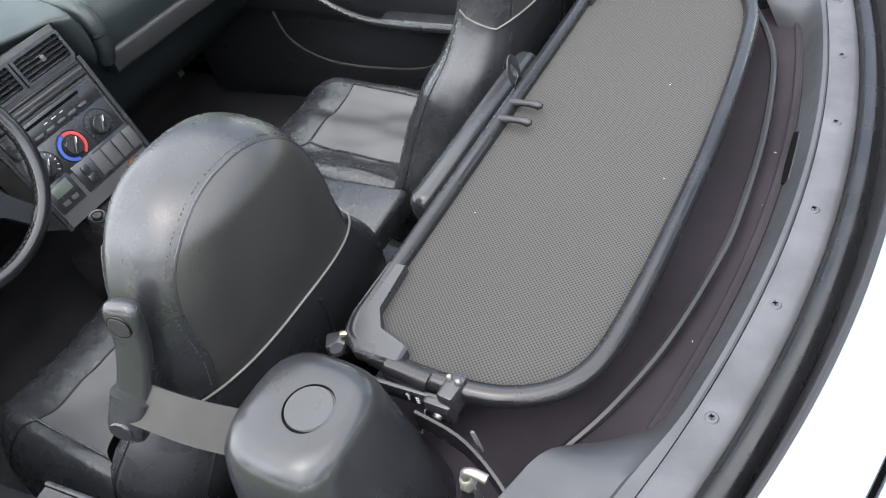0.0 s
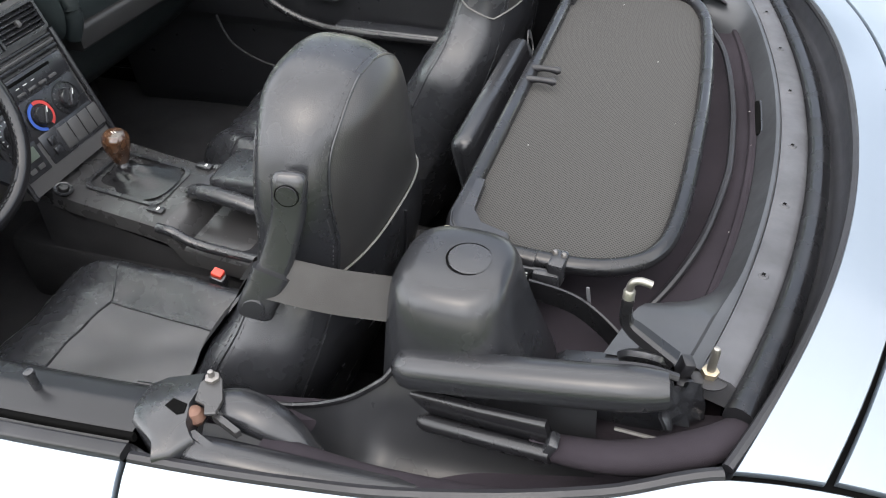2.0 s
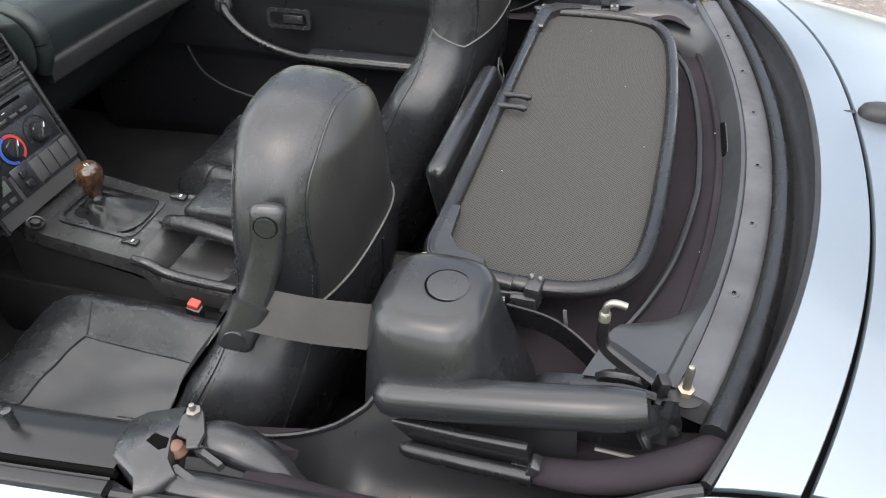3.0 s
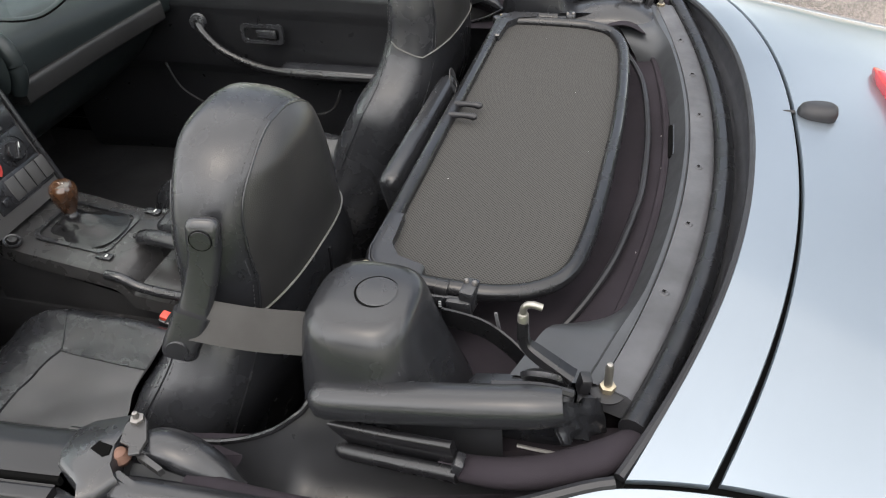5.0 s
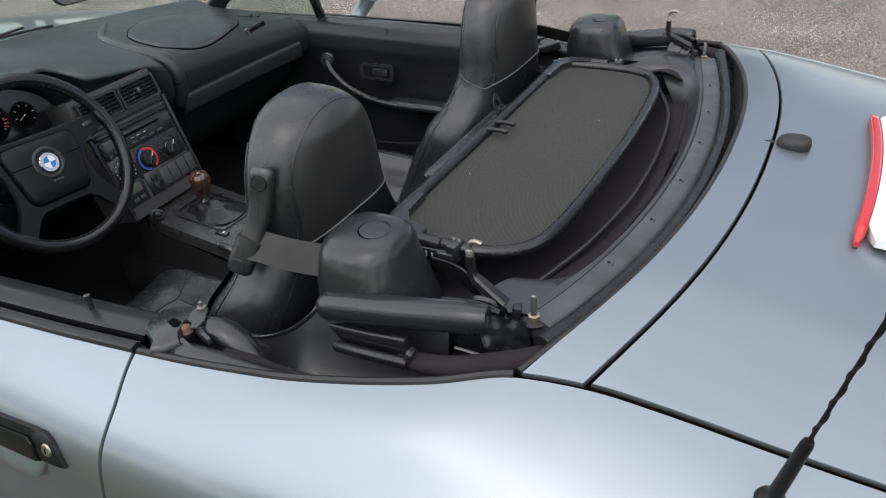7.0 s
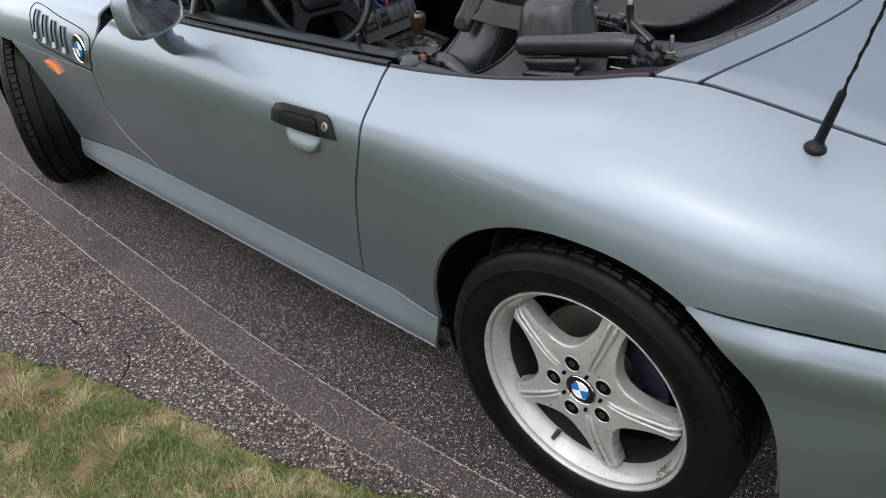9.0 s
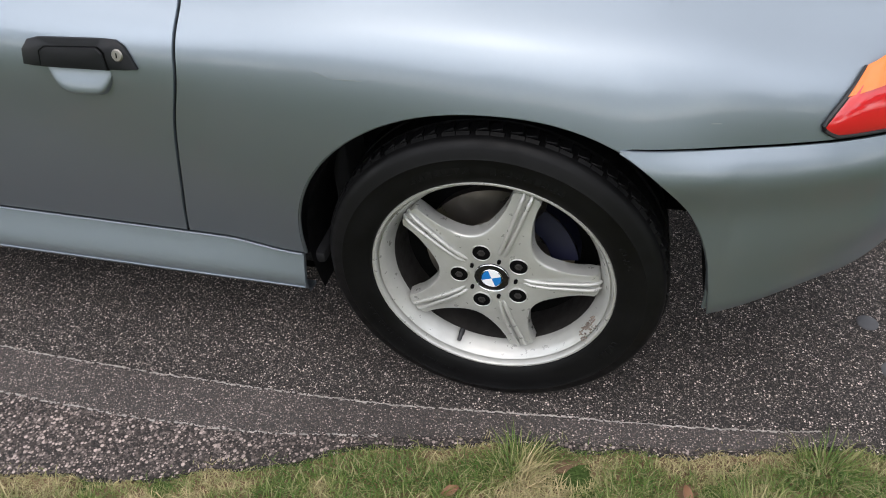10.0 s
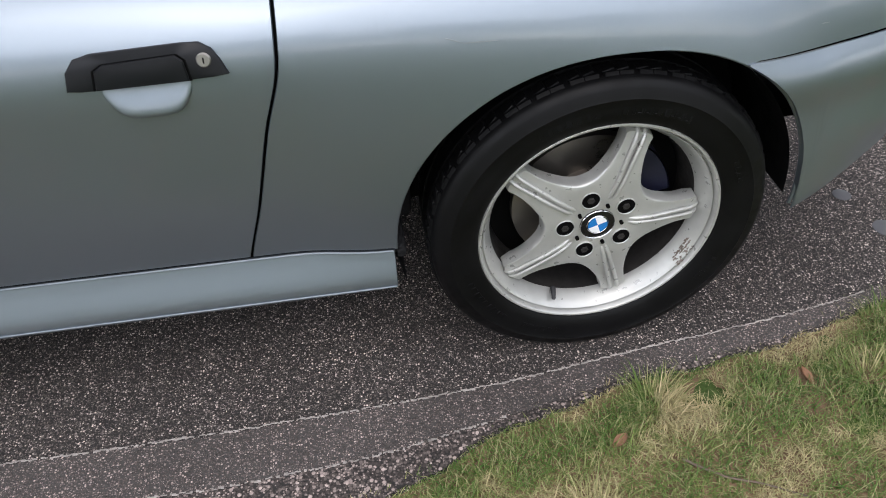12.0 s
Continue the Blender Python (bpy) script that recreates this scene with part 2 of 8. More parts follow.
class Shape:
    """Collects pieces of one mesh."""

    def __init__(self):
        self.v, self.f = [], []

    def add(self, verts, faces, m=None):
        n = len(self.v)
        self.v += [tuple(m @ Vector(p)) if m else tuple(p) for p in verts]
        self.f += [tuple(i + n for i in face) for face in faces]
        return self

    def grid(self, fn, nu, nv, wrap_u=False, wrap_v=False, m=None):
        ku, kv = nu + (not wrap_u), nv + (not wrap_v)
        verts = [fn(i / nu, j / nv) for i in range(ku) for j in range(kv)]
        faces = [(i * kv + j, (i + 1) % ku * kv + j, (i + 1) % ku * kv + (j + 1) % kv, i * kv + (j + 1) % kv) for i in range(nu) for j in range(nv)]
        return self.add(verts, faces, m)

    def loft(self, rings, caps=True, closed=False, m=None):
        k, n = len(rings[0]), len(rings)
        verts = [p for ring in rings for p in ring]
        faces = [(i * k + j, i * k + (j + 1) % k, (i + 1) % n * k + (j + 1) % k, (i + 1) % n * k + j) for i in range(n if closed else n - 1) for j in range(k)]
        if caps and not closed:
            faces += [tuple(range(k))[::-1], tuple(range((n - 1) * k, n * k))]
        return self.add(verts, faces, m)

    def sweep(self, path, outline, up=(0, 0, 1), closed=False, size=None, m=None):
        """An outline of (across, up) pairs carried along a path."""
        path, up, n = [Vector(p) for p in path], Vector(up), len(path)
        rings = []
        for i, p in enumerate(path):
            a, b = (path[i - 1], path[(i + 1) % n]) if closed else (path[max(i - 1, 0)], path[min(i + 1, n - 1)])
            t = (b - a).normalized()
            side = t.cross(up)
            side = side.normalized() if side.length > 1e-5 else Vector((1, 0, 0))
            top = side.cross(t)
            k = size(i / max(n - 1, 1)) if size else 1.0
            rings.append([p + side * (x * k) + top * (y * k) for x, y in outline])
        return self.loft(rings, True, closed, m)

    def tube(self, path, r, n=12, closed=False, size=None, flat=1.0, up=(0, 0, 1), m=None):
        ring = [(r * math.cos(a), flat * r * math.sin(a)) for a in (2 * math.pi * i / n for i in range(n))]
        return self.sweep(path, ring, up, closed, size, m)

    def lathe(self, profile, n=32, m=None, closed=False):
        """Turns (radius, height) pairs round z."""
        rings = [[(r * math.cos(a), r * math.sin(a), h) for a in (2 * math.pi * i / n for i in range(n))] for r, h in profile]
        return self.loft(rings, not closed, closed, m)

    def box(self, size, at=(0, 0, 0), bevel=0.004, turn=(0, 0, 0), segments=2, m=None):
        bm = bmesh.new()
        bmesh.ops.create_cube(bm, size=1)
        bmesh.ops.scale(bm, vec=size, verts=bm.verts)
        if bevel:
            bmesh.ops.bevel(bm, geom=bm.edges[:], offset=min(bevel, min(size) * 0.49), segments=segments, affect="EDGES", profile=0.5)
        bm.verts.index_update()
        p = pose(*at, *turn)
        self.add([p @ v.co for v in bm.verts], [[v.index for v in f.verts] for f in bm.faces], m)
        bm.free()
        return self

    def prism(self, outline, depth, bevel=0.002, m=None):
        """A flat outline in x, y made solid along z from 0 to depth, with softened edges."""
        c = sum((Vector((*p, 0)) for p in outline), Vector()) / len(outline)
        def ring(z, inset):
            out = []
            for p in outline:
                d = c - Vector((*p, 0))
                out.append(Vector((*p, 0)) + d.normalized() * min(inset, d.length * 0.5) + Vector((0, 0, z)))
            return out
        b = min(bevel, depth * 0.4)
        return self.loft([ring(0, b), ring(b, 0), ring(depth - b, 0), ring(depth, b)], m=m)

    def part(self, name, material, parent=None, label="", sharp=38.0, thick=0.0):
        mesh = bpy.data.meshes.new(name)
        mesh.from_pydata(self.v, [], self.f)
        bm = bmesh.new()
        bm.from_mesh(mesh)
        bmesh.ops.remove_doubles(bm, verts=bm.verts, dist=1e-6)
        bmesh.ops.recalc_face_normals(bm, faces=bm.faces)
        bm.to_mesh(mesh)
        bm.free()
        mesh.polygons.foreach_set("use_smooth", [True] * len(mesh.polygons))
        mesh.set_sharp_from_angle(angle=radians(sharp))
        mesh.materials.append(material)
        ob = new(name, mesh)
        if parent:
            ob.parent = parent
        if label:
            tagged(ob, label)
        return ob


def rounded(w, h, r, n=5):
    """The outline of a rounded rectangle, centred."""
    r = min(r, w / 2 - 1e-4, h / 2 - 1e-4)
    return [(sx * (w / 2 - r) + r * math.cos(a), sy * (h / 2 - r) + r * math.sin(a)) for k, (sx, sy) in enumerate(((1, 1), (-1, 1), (-1, -1), (1, -1))) for a in (radians(90 * k + 90 * i / n) for i in range(n + 1))]


def stitches(shape, path, gap=0.008, r=0.0008):
    """Short raised threads along a line."""
    path = [Vector(p) for p in path]
    run = 0.0
    for a, b in zip(path, path[1:]):
        d = (b - a).length
        while run < d:
            p, q = a.lerp(b, run / d), a.lerp(b, min(1.0, (run + gap * 0.62) / d))
            if (q - p).length > 0.001:
                shape.tube([p, p.lerp(q, 0.5), q], r, 5, size=lambda t: 0.5 + 0.5 * math.sin(math.pi * t))
            run += gap
        run -= d
    return shape


def facing(at, ahead, up=(0, 0, 1)):
    """A pose whose z points ahead and whose y is near up."""
    z = Vector(ahead).normalized()
    x = Vector(up).cross(z).normalized()
    m = Matrix((x, z.cross(x), z)).transposed().to_4x4()
    m.translation = at
    return m


# ---- car: body shell ----
car = tagged(new("car"), "silver two-seat convertible with its soft top folded, parked on asphalt", "car")

SECTION_W = [
    spline((-3.2, 0.30), (-2.9, 0.62), (-2.4, 0.74), (-1.8, 0.79), (-0.4, 0.79), (0.3, 0.77), (0.6, 0.66), (0.82, 0.42)),
    spline((-3.2, 0.34), (-2.9, 0.66), (-2.4, 0.81), (-1.8, 0.834), (-0.4, 0.834), (0.3, 0.83), (0.6, 0.72), (0.82, 0.48)),
    spline((-3.2, 0.36), (-2.9, 0.69), (-2.4, 0.822), (-1.8, 0.806), (-1.2, 0.806), (-0.55, 0.808), (-0.4, 0.816), (0.3, 0.838), (0.6, 0.735), (0.82, 0.50)),
    spline((-3.2, 0.40), (-2.9, 0.71), (-2.4, 0.845), (-1.8, 0.830), (-1.2, 0.832), (-0.6, 0.834), (-0.3, 0.842), (0.0, 0.850), (0.3, 0.838), (0.6, 0.745), (0.82, 0.52)),
    spline((-3.2, 0.40), (-2.9, 0.71), (-2.4, 0.852), (-1.8, 0.848), (-1.2, 0.850), (-0.6, 0.850), (-0.2, 0.853), (0.0, 0.856), (0.2, 0.852), (0.4, 0.808), (0.6, 0.735), (0.82, 0.52)),
    spline((-3.2, 0.38), (-2.9, 0.70), (-2.4, 0.838), (-1.8, 0.852), (-1.2, 0.858), (-0.6, 0.850), (-0.2, 0.836), (0.0, 0.830), (0.2, 0.815), (0.4, 0.782), (0.6, 0.712), (0.82, 0.50)),
    spline((-3.2, 0.34), (-2.9, 0.66), (-2.4, 0.795), (-1.8, 0.822), (-1.2, 0.832), (-0.6, 0.812), (-0.2, 0.778), (0.0, 0.754), (0.2, 0.734), (0.4, 0.700), (0.6, 0.640), (0.82, 0.47)),
    spline((-3.2, 0.28), (-2.9, 0.55), (-2.4, 0.68), (-1.8, 0.74), (-1.28, 0.776), (-1.0, 0.766), (-0.7, 0.748), (-0.52, 0.730), (-0.31, 0.706), (-0.2, 0.684), (-0.1, 0.655), (0.0, 0.613), (0.08, 0.600), (0.3, 0.585), (0.6, 0.555), (0.82, 0.44)),
    spline((-3.2, 0.14), (-2.9, 0.30), (-1.8, 0.36), (0.0, 0.34), (0.6, 0.31), (0.82, 0.24)),
    spline((-3.2, 0.0), (0.82, 0.0)),
]
SECTION_Z = [
    spline((-3.2, 0.32), (-2.9, 0.21), (-2.4, 0.205), (0.2, 0.21), (0.4, 0.265), (0.6, 0.31), (0.82, 0.35)),
    spline((-3.2, 0.34), (-2.9, 0.225), (-2.4, 0.225), (-0.38, 0.228), (0.2, 0.25), (0.4, 0.292), (0.6, 0.345), (0.82, 0.39)),
    spline((-3.2, 0.38), (-2.9, 0.29), (-2.3, 0.29), (-1.7, 0.318), (-0.55, 0.318), (-0.40, 0.306), (0.2, 0.325), (0.4, 0.350), (0.6, 0.385), (0.82, 0.42)),
    spline((-3.2, 0.44), (-2.9, 0.44), (0.4, 0.45), (0.82, 0.48)),
    spline((-3.2, 0.50), (-2.9, 0.57), (-2.4, 0.60), (0.4, 0.60), (0.82, 0.56)),
    spline((-3.2, 0.55), (-2.9, 0.65), (-2.4, 0.70), (-1.2, 0.71), (-0.2, 0.730), (0.2, 0.735), (0.5, 0.70), (0.82, 0.63)),
    spline((-3.2, 0.58), (-2.9, 0.70), (-2.4, 0.765), (-1.2, 0.785), (-0.6, 0.786), (-0.2, 0.804), (0.0, 0.812), (0.2, 0.803), (0.5, 0.76), (0.82, 0.69)),
    spline((-3.2, 0.60), (-2.9, 0.74), (-2.4, 0.825), (-1.8, 0.835), (-1.28, 0.832), (-0.7, 0.836), (-0.5, 0.836), (-0.31, 0.846), (-0.2, 0.857), (-0.1, 0.868), (0.0, 0.878), (0.08, 0.876), (0.16, 0.866), (0.3, 0.842), (0.6, 0.79), (0.82, 0.72)),
    spline((-3.2, 0.61), (-2.9, 0.78), (-2.4, 0.88), (-1.8, 0.905), (-1.4, 0.85), (0.0, 0.905), (0.1, 0.902), (0.3, 0.875), (0.6, 0.815), (0.82, 0.74)),
    spline((-3.2, 0.615), (-2.9, 0.795), (-2.6, 0.86), (-2.4, 0.89), (-1.8, 0.92), (-1.4, 0.87), (0.0, 0.915), (0.15, 0.908), (0.3, 0.888), (0.6, 0.825), (0.82, 0.745)),
]


@functools.lru_cache(None)
def station(x):
    """The ten nodes of the section at x."""
    return [f(x) for f in SECTION_W], [f(x) for f in SECTION_Z]


def section(x, s):
    """Half-width and height of the body at length x; s runs from under the sill (0) over the belt (7) to the centre line (9)."""
    i = min(int(s), 8)
    t = s - i
    ws, zs = station(x)
    picks = [min(max(i + k, 0), 9) for k in (-1, 0, 1, 2)]
    w, z = [ws[k] for k in picks], [zs[k] for k in picks]
    if i == 8:
        w[3], z[3] = -w[1], z[1]
    if i == 2:
        w[0], z[0] = 2 * w[1] - w[2] - 0.004, 2 * z[1] - z[2]
    if i == 1:
        w[3], z[3] = w[2] - 0.012, 2 * z[2] - z[1]
    if i == 6:
        # a rounded shoulder along the open cockpit, where no deck follows the belt
        k = min(1.0, max(0.0, (x + 1.42) / 0.2)) * min(1.0, max(0.0, (-0.06 - x) / 0.3))
        w[3] += k * (w[2] - 1.0 * (w[1] - w[2]) - w[3])
        z[3] += k * (z[2] + 0.30 * (z[2] - z[1]) - z[3])
    def cr(p):
        return 0.5 * (2 * p[1] + (p[2] - p[0]) * t + (2 * p[0] - 5 * p[1] + 4 * p[2] - p[3]) * t * t + (3 * p[1] - p[0] - 3 * p[2] + p[3]) * t**3)
    return cr(w), cr(z)


def level(x, z, lo=1.0, hi=7.0):
    """The s at which the side of the body has height z."""
    for _ in range(24):
        mid = (lo + hi) / 2
        lo, hi = (mid, hi) if section(x, mid)[1] < z else (lo, mid)
    return (lo + hi) / 2


def skin(x, s, side=-1, out=0.0):
    """A point of the body; s past 9 runs on over the centre to the other side."""
    if s > 9:
        s, side = 18 - s, -side
    w, z = section(x, s)
    p = Vector((x, side * w, z))
    if out:
        (w0, z0), (w1, z1) = section(x, max(s - 0.05, 0)), section(x, min(s + 0.05, 9))
        n = Vector((0, side * (z1 - z0), w0 - w1)).normalized()
        p += n * out
    return p


def panel(name, where, nu, nv, parent, label="", side=-1, depth=0.008, material=None, out=0.0, mirror=False):
    """A pressed sheet over the region where(u, v) -> (x, s), with rolled edges turned inwards."""
    pts = [[skin(*where(i / nu, j / nv), side, out(i / nu, j / nv) if callable(out) else out) for j in range(nv + 1)] for i in range(nu + 1)]
    s = Shape()
    s.grid(lambda u, v: pts[round(u * nu)][round(v * nv)], nu, nv)
    rim = [(i, 0) for i in range(nu)] + [(nu, j) for j in range(nv)] + [(i, nv) for i in range(nu, 0, -1)] + [(0, j) for j in range(nv, 0, -1)]
    rings = [[], [], []]
    for i, j in rim:
        p = pts[i][j]
        du = pts[min(i + 1, nu)][j] - pts[max(i - 1, 0)][j]
        dv = pts[i][min(j + 1, nv)] - pts[i][max(j - 1, 0)]
        n = du.cross(dv).normalized()
        if n.dot(Vector((p.x * 0.1, p.y, 0.6))) < 0:
            n = -n
        a, b = min(max(i, 1), nu - 1), min(max(j, 1), nv - 1)
        o = (p - pts[a][b])
        o = (o - n * o.dot(n)).normalized() if o.length > 1e-7 else Vector()
        rings[0].append(p)
        rings[1].append(p + o * 0.0012 - n * 0.0018)
        rings[2].append(p + o * 0.0012 - n * depth)
    s.loft(rings, caps=False)
    return s.part(name, material or PAINT, parent, label, sharp=50)


ARCH_X, ARCH_A, ARCH_B, AXLE_Z, FRONT_X = 0.006, 0.378, 0.367, 0.305, -2.52


def arch_z(x):
    """Height of the rear wheel arch, slightly squarer than a circle."""
    return AXLE_Z + ARCH_B * max(0.0, 1 - min(1.0, abs(x - ARCH_X) / ARCH_A) ** 2.2) ** (1 / 2.2)


rear_gap = spline((0.20, -0.655), (0.322, -0.628), (0.45, -0.590), (0.60, -0.551), (0.72, -0.516), (0.79, -0.512), (0.835, -0.528))
front_gap = spline((0.20, -1.50), (0.345, -1.62), (0.42, -1.72), (0.50, -1.755), (0.63, -1.735), (0.753, -1.645), (0.80, -1.58), (0.832, -1.50))
GAP = 0.0034


def door_where(u, v):
    s = 2.03 + (6.98 - 2.03) * v
    x = -1.0
    for _ in range(4):
        z = section(x, s)[1]
        x = front_gap(z) + GAP + (rear_gap(z) - front_gap(z) - 2 * GAP) * u
    return x, s


def quarter_where(u, v):
    """Rear wing: from the door over the arch to the tail, below the belt and the boot seam."""
    if u < 0.12:
        base = -0.522 + (-0.3725 + 0.522) * (u / 0.12)
    elif u < 0.70:
        a = math.pi - (math.pi - math.acos((0.206 - ARCH_X) / ARCH_A)) * (u - 0.12) / 0.58
        base = ARCH_X + ARCH_A * math.cos(a)
    else:
        base = 0.206 + (0.81 - 0.206) * (u - 0.70) / 0.30
    if base <= -0.3719:
        low = 2.03
    elif base < 0.206:
        low = level(base, arch_z(base))
    else:
        low = level(base, 0.6345)
    low = max(low, 2.03)
    s = low + (6.98 - low) * v
    z = section(base, s)[1]
    k = max(0.0, 1 - u / 0.12) ** 1.5
    return base + (rear_gap(z) + GAP + 0.522) * k, s


def sill_where(u, v):
    return -2.158 + (-0.3760 + 2.158) * u, 0.02 + 1.95 * v


def bumper_where(u, v):
    base = 0.206 + (0.82 - 0.206) * u**1.25
    low = 1.02
    if base < ARCH_X + ARCH_A:
        low = max(low, level(base, arch_z(base)))
    return base, low + (level(base, 0.631) - low) * v


def bumper_out(u, v):
    """The bumper swells towards its rounded upper edge."""
    z = section(*bumper_where(u, v))[1]
    f = min(max((z - 0.50) / 0.131, 0.0), 1.0)
    return 0.004 + 0.016 * math.sin(math.pi * f**1.6) ** 1.2 * min(1.0, 0.35 + u * 2)


def fender_where(u, v):
    """Front wing below the bonnet seam: behind the arch."""
    top = 0.630
    if u < 0.55:
        a = math.pi / 2 - (math.pi / 2 - 0.02) * u / 0.55
        base = FRONT_X + 0.362 * math.cos(a)
        low = max(2.03, level(base, AXLE_Z + 0.362 * math.sin(a)))
    else:
        base = -2.157 + (-1.735 + 2.157) * (u - 0.55) / 0.45
        low = 2.03
    s = low + (level(base, top) - low) * v
    z = section(base, s)[1]
    k = max(0.0, (u - 0.55) / 0.45)
    return base + (front_gap(z) - GAP + 1.735) * k * k, s


def nose_where(u, v):
    base = -3.195 + (FRONT_X - 0.0 + 3.195) * u
    low = 1.02
    if base > FRONT_X - 0.362:
        low = level(base, AXLE_Z + math.sqrt(max(0.362**2 - (base - FRONT_X) ** 2, 0)))
    return base, low + (level(base, 0.628) - low) * v


def bonnet_where(u, v):
    base = -3.19 + (-1.75 + 3.19) * u
    low = level(base, 0.634)
    s = low + (18 - 2 * low) * v
    z = section(base, s if s < 9 else 18 - s)[1]
    back = front_gap(min(z, 0.752)) - GAP + 1.75 + 0.10 * max(0.0, 1 - abs(s - 9) / 2.2) * 0
    return base + back * u**6, s


def boot_x(y):
    return 0.180 - 0.110 * (abs(y) / 0.61) ** 2.3


def deck_front(y):
    return 0.124 - 0.125 * (abs(y) / 0.605) ** 2.3


def deck_where(u, v):
    s = 7.02 + (18 - 14.04) * v
    y = abs(skin(0.05, s).y)
    a, b = deck_front(y), boot_x(y) - GAP
    return a + (b - a) * u, s


def boot_where(u, v):
    s = 7.03 + (18 - 14.06) * v
    y = abs(skin(0.1, s).y)
    return boot_x(y) + GAP + (0.80 - boot_x(y) - GAP) * u, s


for side, name in ((-1, "left"), (1, "right")):
    door = panel("door", door_where, 60, 40, car, "silver metallic car door with fine scratches", side)
    if side < 0:
        door_left = door
    else:
        door_right = door
    wing = panel("rear_wing", quarter_where, 96, 36, car, "silver rear wing with a round wheel arch", side)
    if side < 0:
        wing_left = wing
    panel("sill", sill_where, 60, 12, car, "silver side sill under the door", side)
    bumper = panel("bumper_side", bumper_where, 60, 24, car, "silver rear bumper corner", side, out=bumper_out)
    front_wing = panel("front_wing", fender_where, 60, 24, car, "silver front wing behind the wheel", side)
    if side < 0:
        front_wing_left = front_wing
    panel("nose_side", nose_where, 40, 20, car, "silver front bumper side", side)
for side in (-1, 1):
    for at_s, r in ((1.965, 0.0022), (1.02, 0.0016)):
        Shape().tube([skin(x, at_s, side, 0.0004) for x in np.linspace(-2.155, -0.378, 60)], r, 8).part("sill_edge", PAINT, car)
bonnet = panel("bonnet", bonnet_where, 60, 70, car, "silver clamshell bonnet")
deck = panel("deck_panel", deck_where, 10, 80, car, "silver panel between the hood well and boot lid")
boot = panel("boot_lid", boot_where, 40, 60, car, "silver boot lid with faint smudges")

# fine scratches and scuffs in the left side's paint
for x0, z0, x1, z1, w in ((-0.278, 0.721, -0.250, 0.711, 0.0012), (-0.252, 0.711, -0.197, 0.710, 0.0014), (0.33, 0.672, 0.347, 0.671, 0.0012)):
    s = Shape()
    s.sweep([skin(x0 + (x1 - x0) * t, level(x0 + (x1 - x0) * t, z0 + (z1 - z0) * t), -1, 0.00012) for t in np.linspace(0, 1, 9)], [(-0.0002, -w * 0.6), (0.0001, -w * 0.6), (0.0001, w * 0.6), (-0.0002, w * 0.6)], size=lambda t: 0.15 + math.sin(math.pi * t) ** 0.6)
    s.part("paint_scratch", SCRATCH, wing_left if x0 > -0.52 else door_left)

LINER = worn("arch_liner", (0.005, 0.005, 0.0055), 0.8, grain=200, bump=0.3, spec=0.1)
# near-black shell standing in for shade behind the gaps; wheel wells and floor
s = Shape()
for side in (-1, 1):
    s.grid(lambda u, v: skin(-2.05 + (-0.42 + 2.05) * u, 0.2 + 6.5 * v, side, -0.0095), 40, 24)
    s.grid(lambda u, v: skin(-0.42 + 1.20 * u, level(-0.42 + 1.20 * u, 0.69) + (6.95 - level(-0.42 + 1.20 * u, 0.69)) * v, side, -0.0095), 40, 10)
    s.grid(lambda u, v: skin(0.40 + 0.38 * u, 1.1 + 5.5 * v, side, -0.0095), 20, 16)
s.grid(lambda u, v: skin(0.0 + 0.79 * u + deck_front(abs(skin(0.05, 7.0 + 4.0 * v).y)) * (1 - u), 7.0 + 4.0 * v, -1, -0.0095), 30, 40)
s.grid(lambda u, v: skin(-3.15 + (-1.78 + 3.15) * u, level(-3.15 + 1.37 * u, 0.66) + (18 - 2 * level(-3.15 + 1.37 * u, 0.66)) * v, -1, -0.012), 30, 40)
s.part("gap_shade_shell", DARK, car)
for cx in (0.0, FRONT_X):
    for side in (-1, 1):
        s = Shape()
        ra, rb, mx = (ARCH_A - 0.001, ARCH_B - 0.001, ARCH_X) if cx == 0 else (0.366, 0.366, cx)

        def lined(u, k, y):
            a = math.pi * (u * 1.09 + 0.005)
            return Vector((mx + ra * k * math.cos(a), side * y, AXLE_Z + rb * k * math.sin(a)))

        s.grid(lambda u, v: lined(u, 1.0, 0.55 + (0.245 if cx == 0 else 0.262) * v), 40, 6)
        s.grid(lambda u, v: lined(u, v, 0.55), 40, 4)
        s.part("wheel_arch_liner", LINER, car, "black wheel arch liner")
s = Shape()
s.box((1.66, 1.50, 0.03), (-1.22, 0, 0.215), 0.01)
s.box((0.5, 1.05, 0.05), (0.0, 0, 0.26), 0.01)
s.box((0.55, 1.20, 0.04), (0.58, 0, 0.36), 0.02)
s.box((0.9, 1.05, 0.04), (-2.45, 0, 0.24), 0.02)
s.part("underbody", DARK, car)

# arch lips: thin rolled edge of the rear arches
for side in (-1, 1):
    s = Shape()
    path = []
    for i in range(49):
        x = ARCH_X - ARCH_A * math.cos(math.pi * i / 48)
        z = arch_z(x)
        w, _ = section(x, level(x, max(z, 0.25)))
        path.append((x, side * (w - 0.006), z))
    s.tube(path, 0.0038, 8, up=(0, 1, 0))
    s.part("arch_lip", PAINT, car)


# ---- wheels ----
RIM = 1.05

DISC_STEEL = worn("scored_disc", (0.22, 0.20, 0.18), 0.35, 0.9, grain=120, bump=0.2)
# brake dust plus the rim's inner shade in one near-black; bolts share it
DUST_SHADE = worn("dust_and_shade", (0.014, 0.012, 0.011), 0.75, 0.1, grain=300, bump=0.3, vary=0.4, patch=18.0)


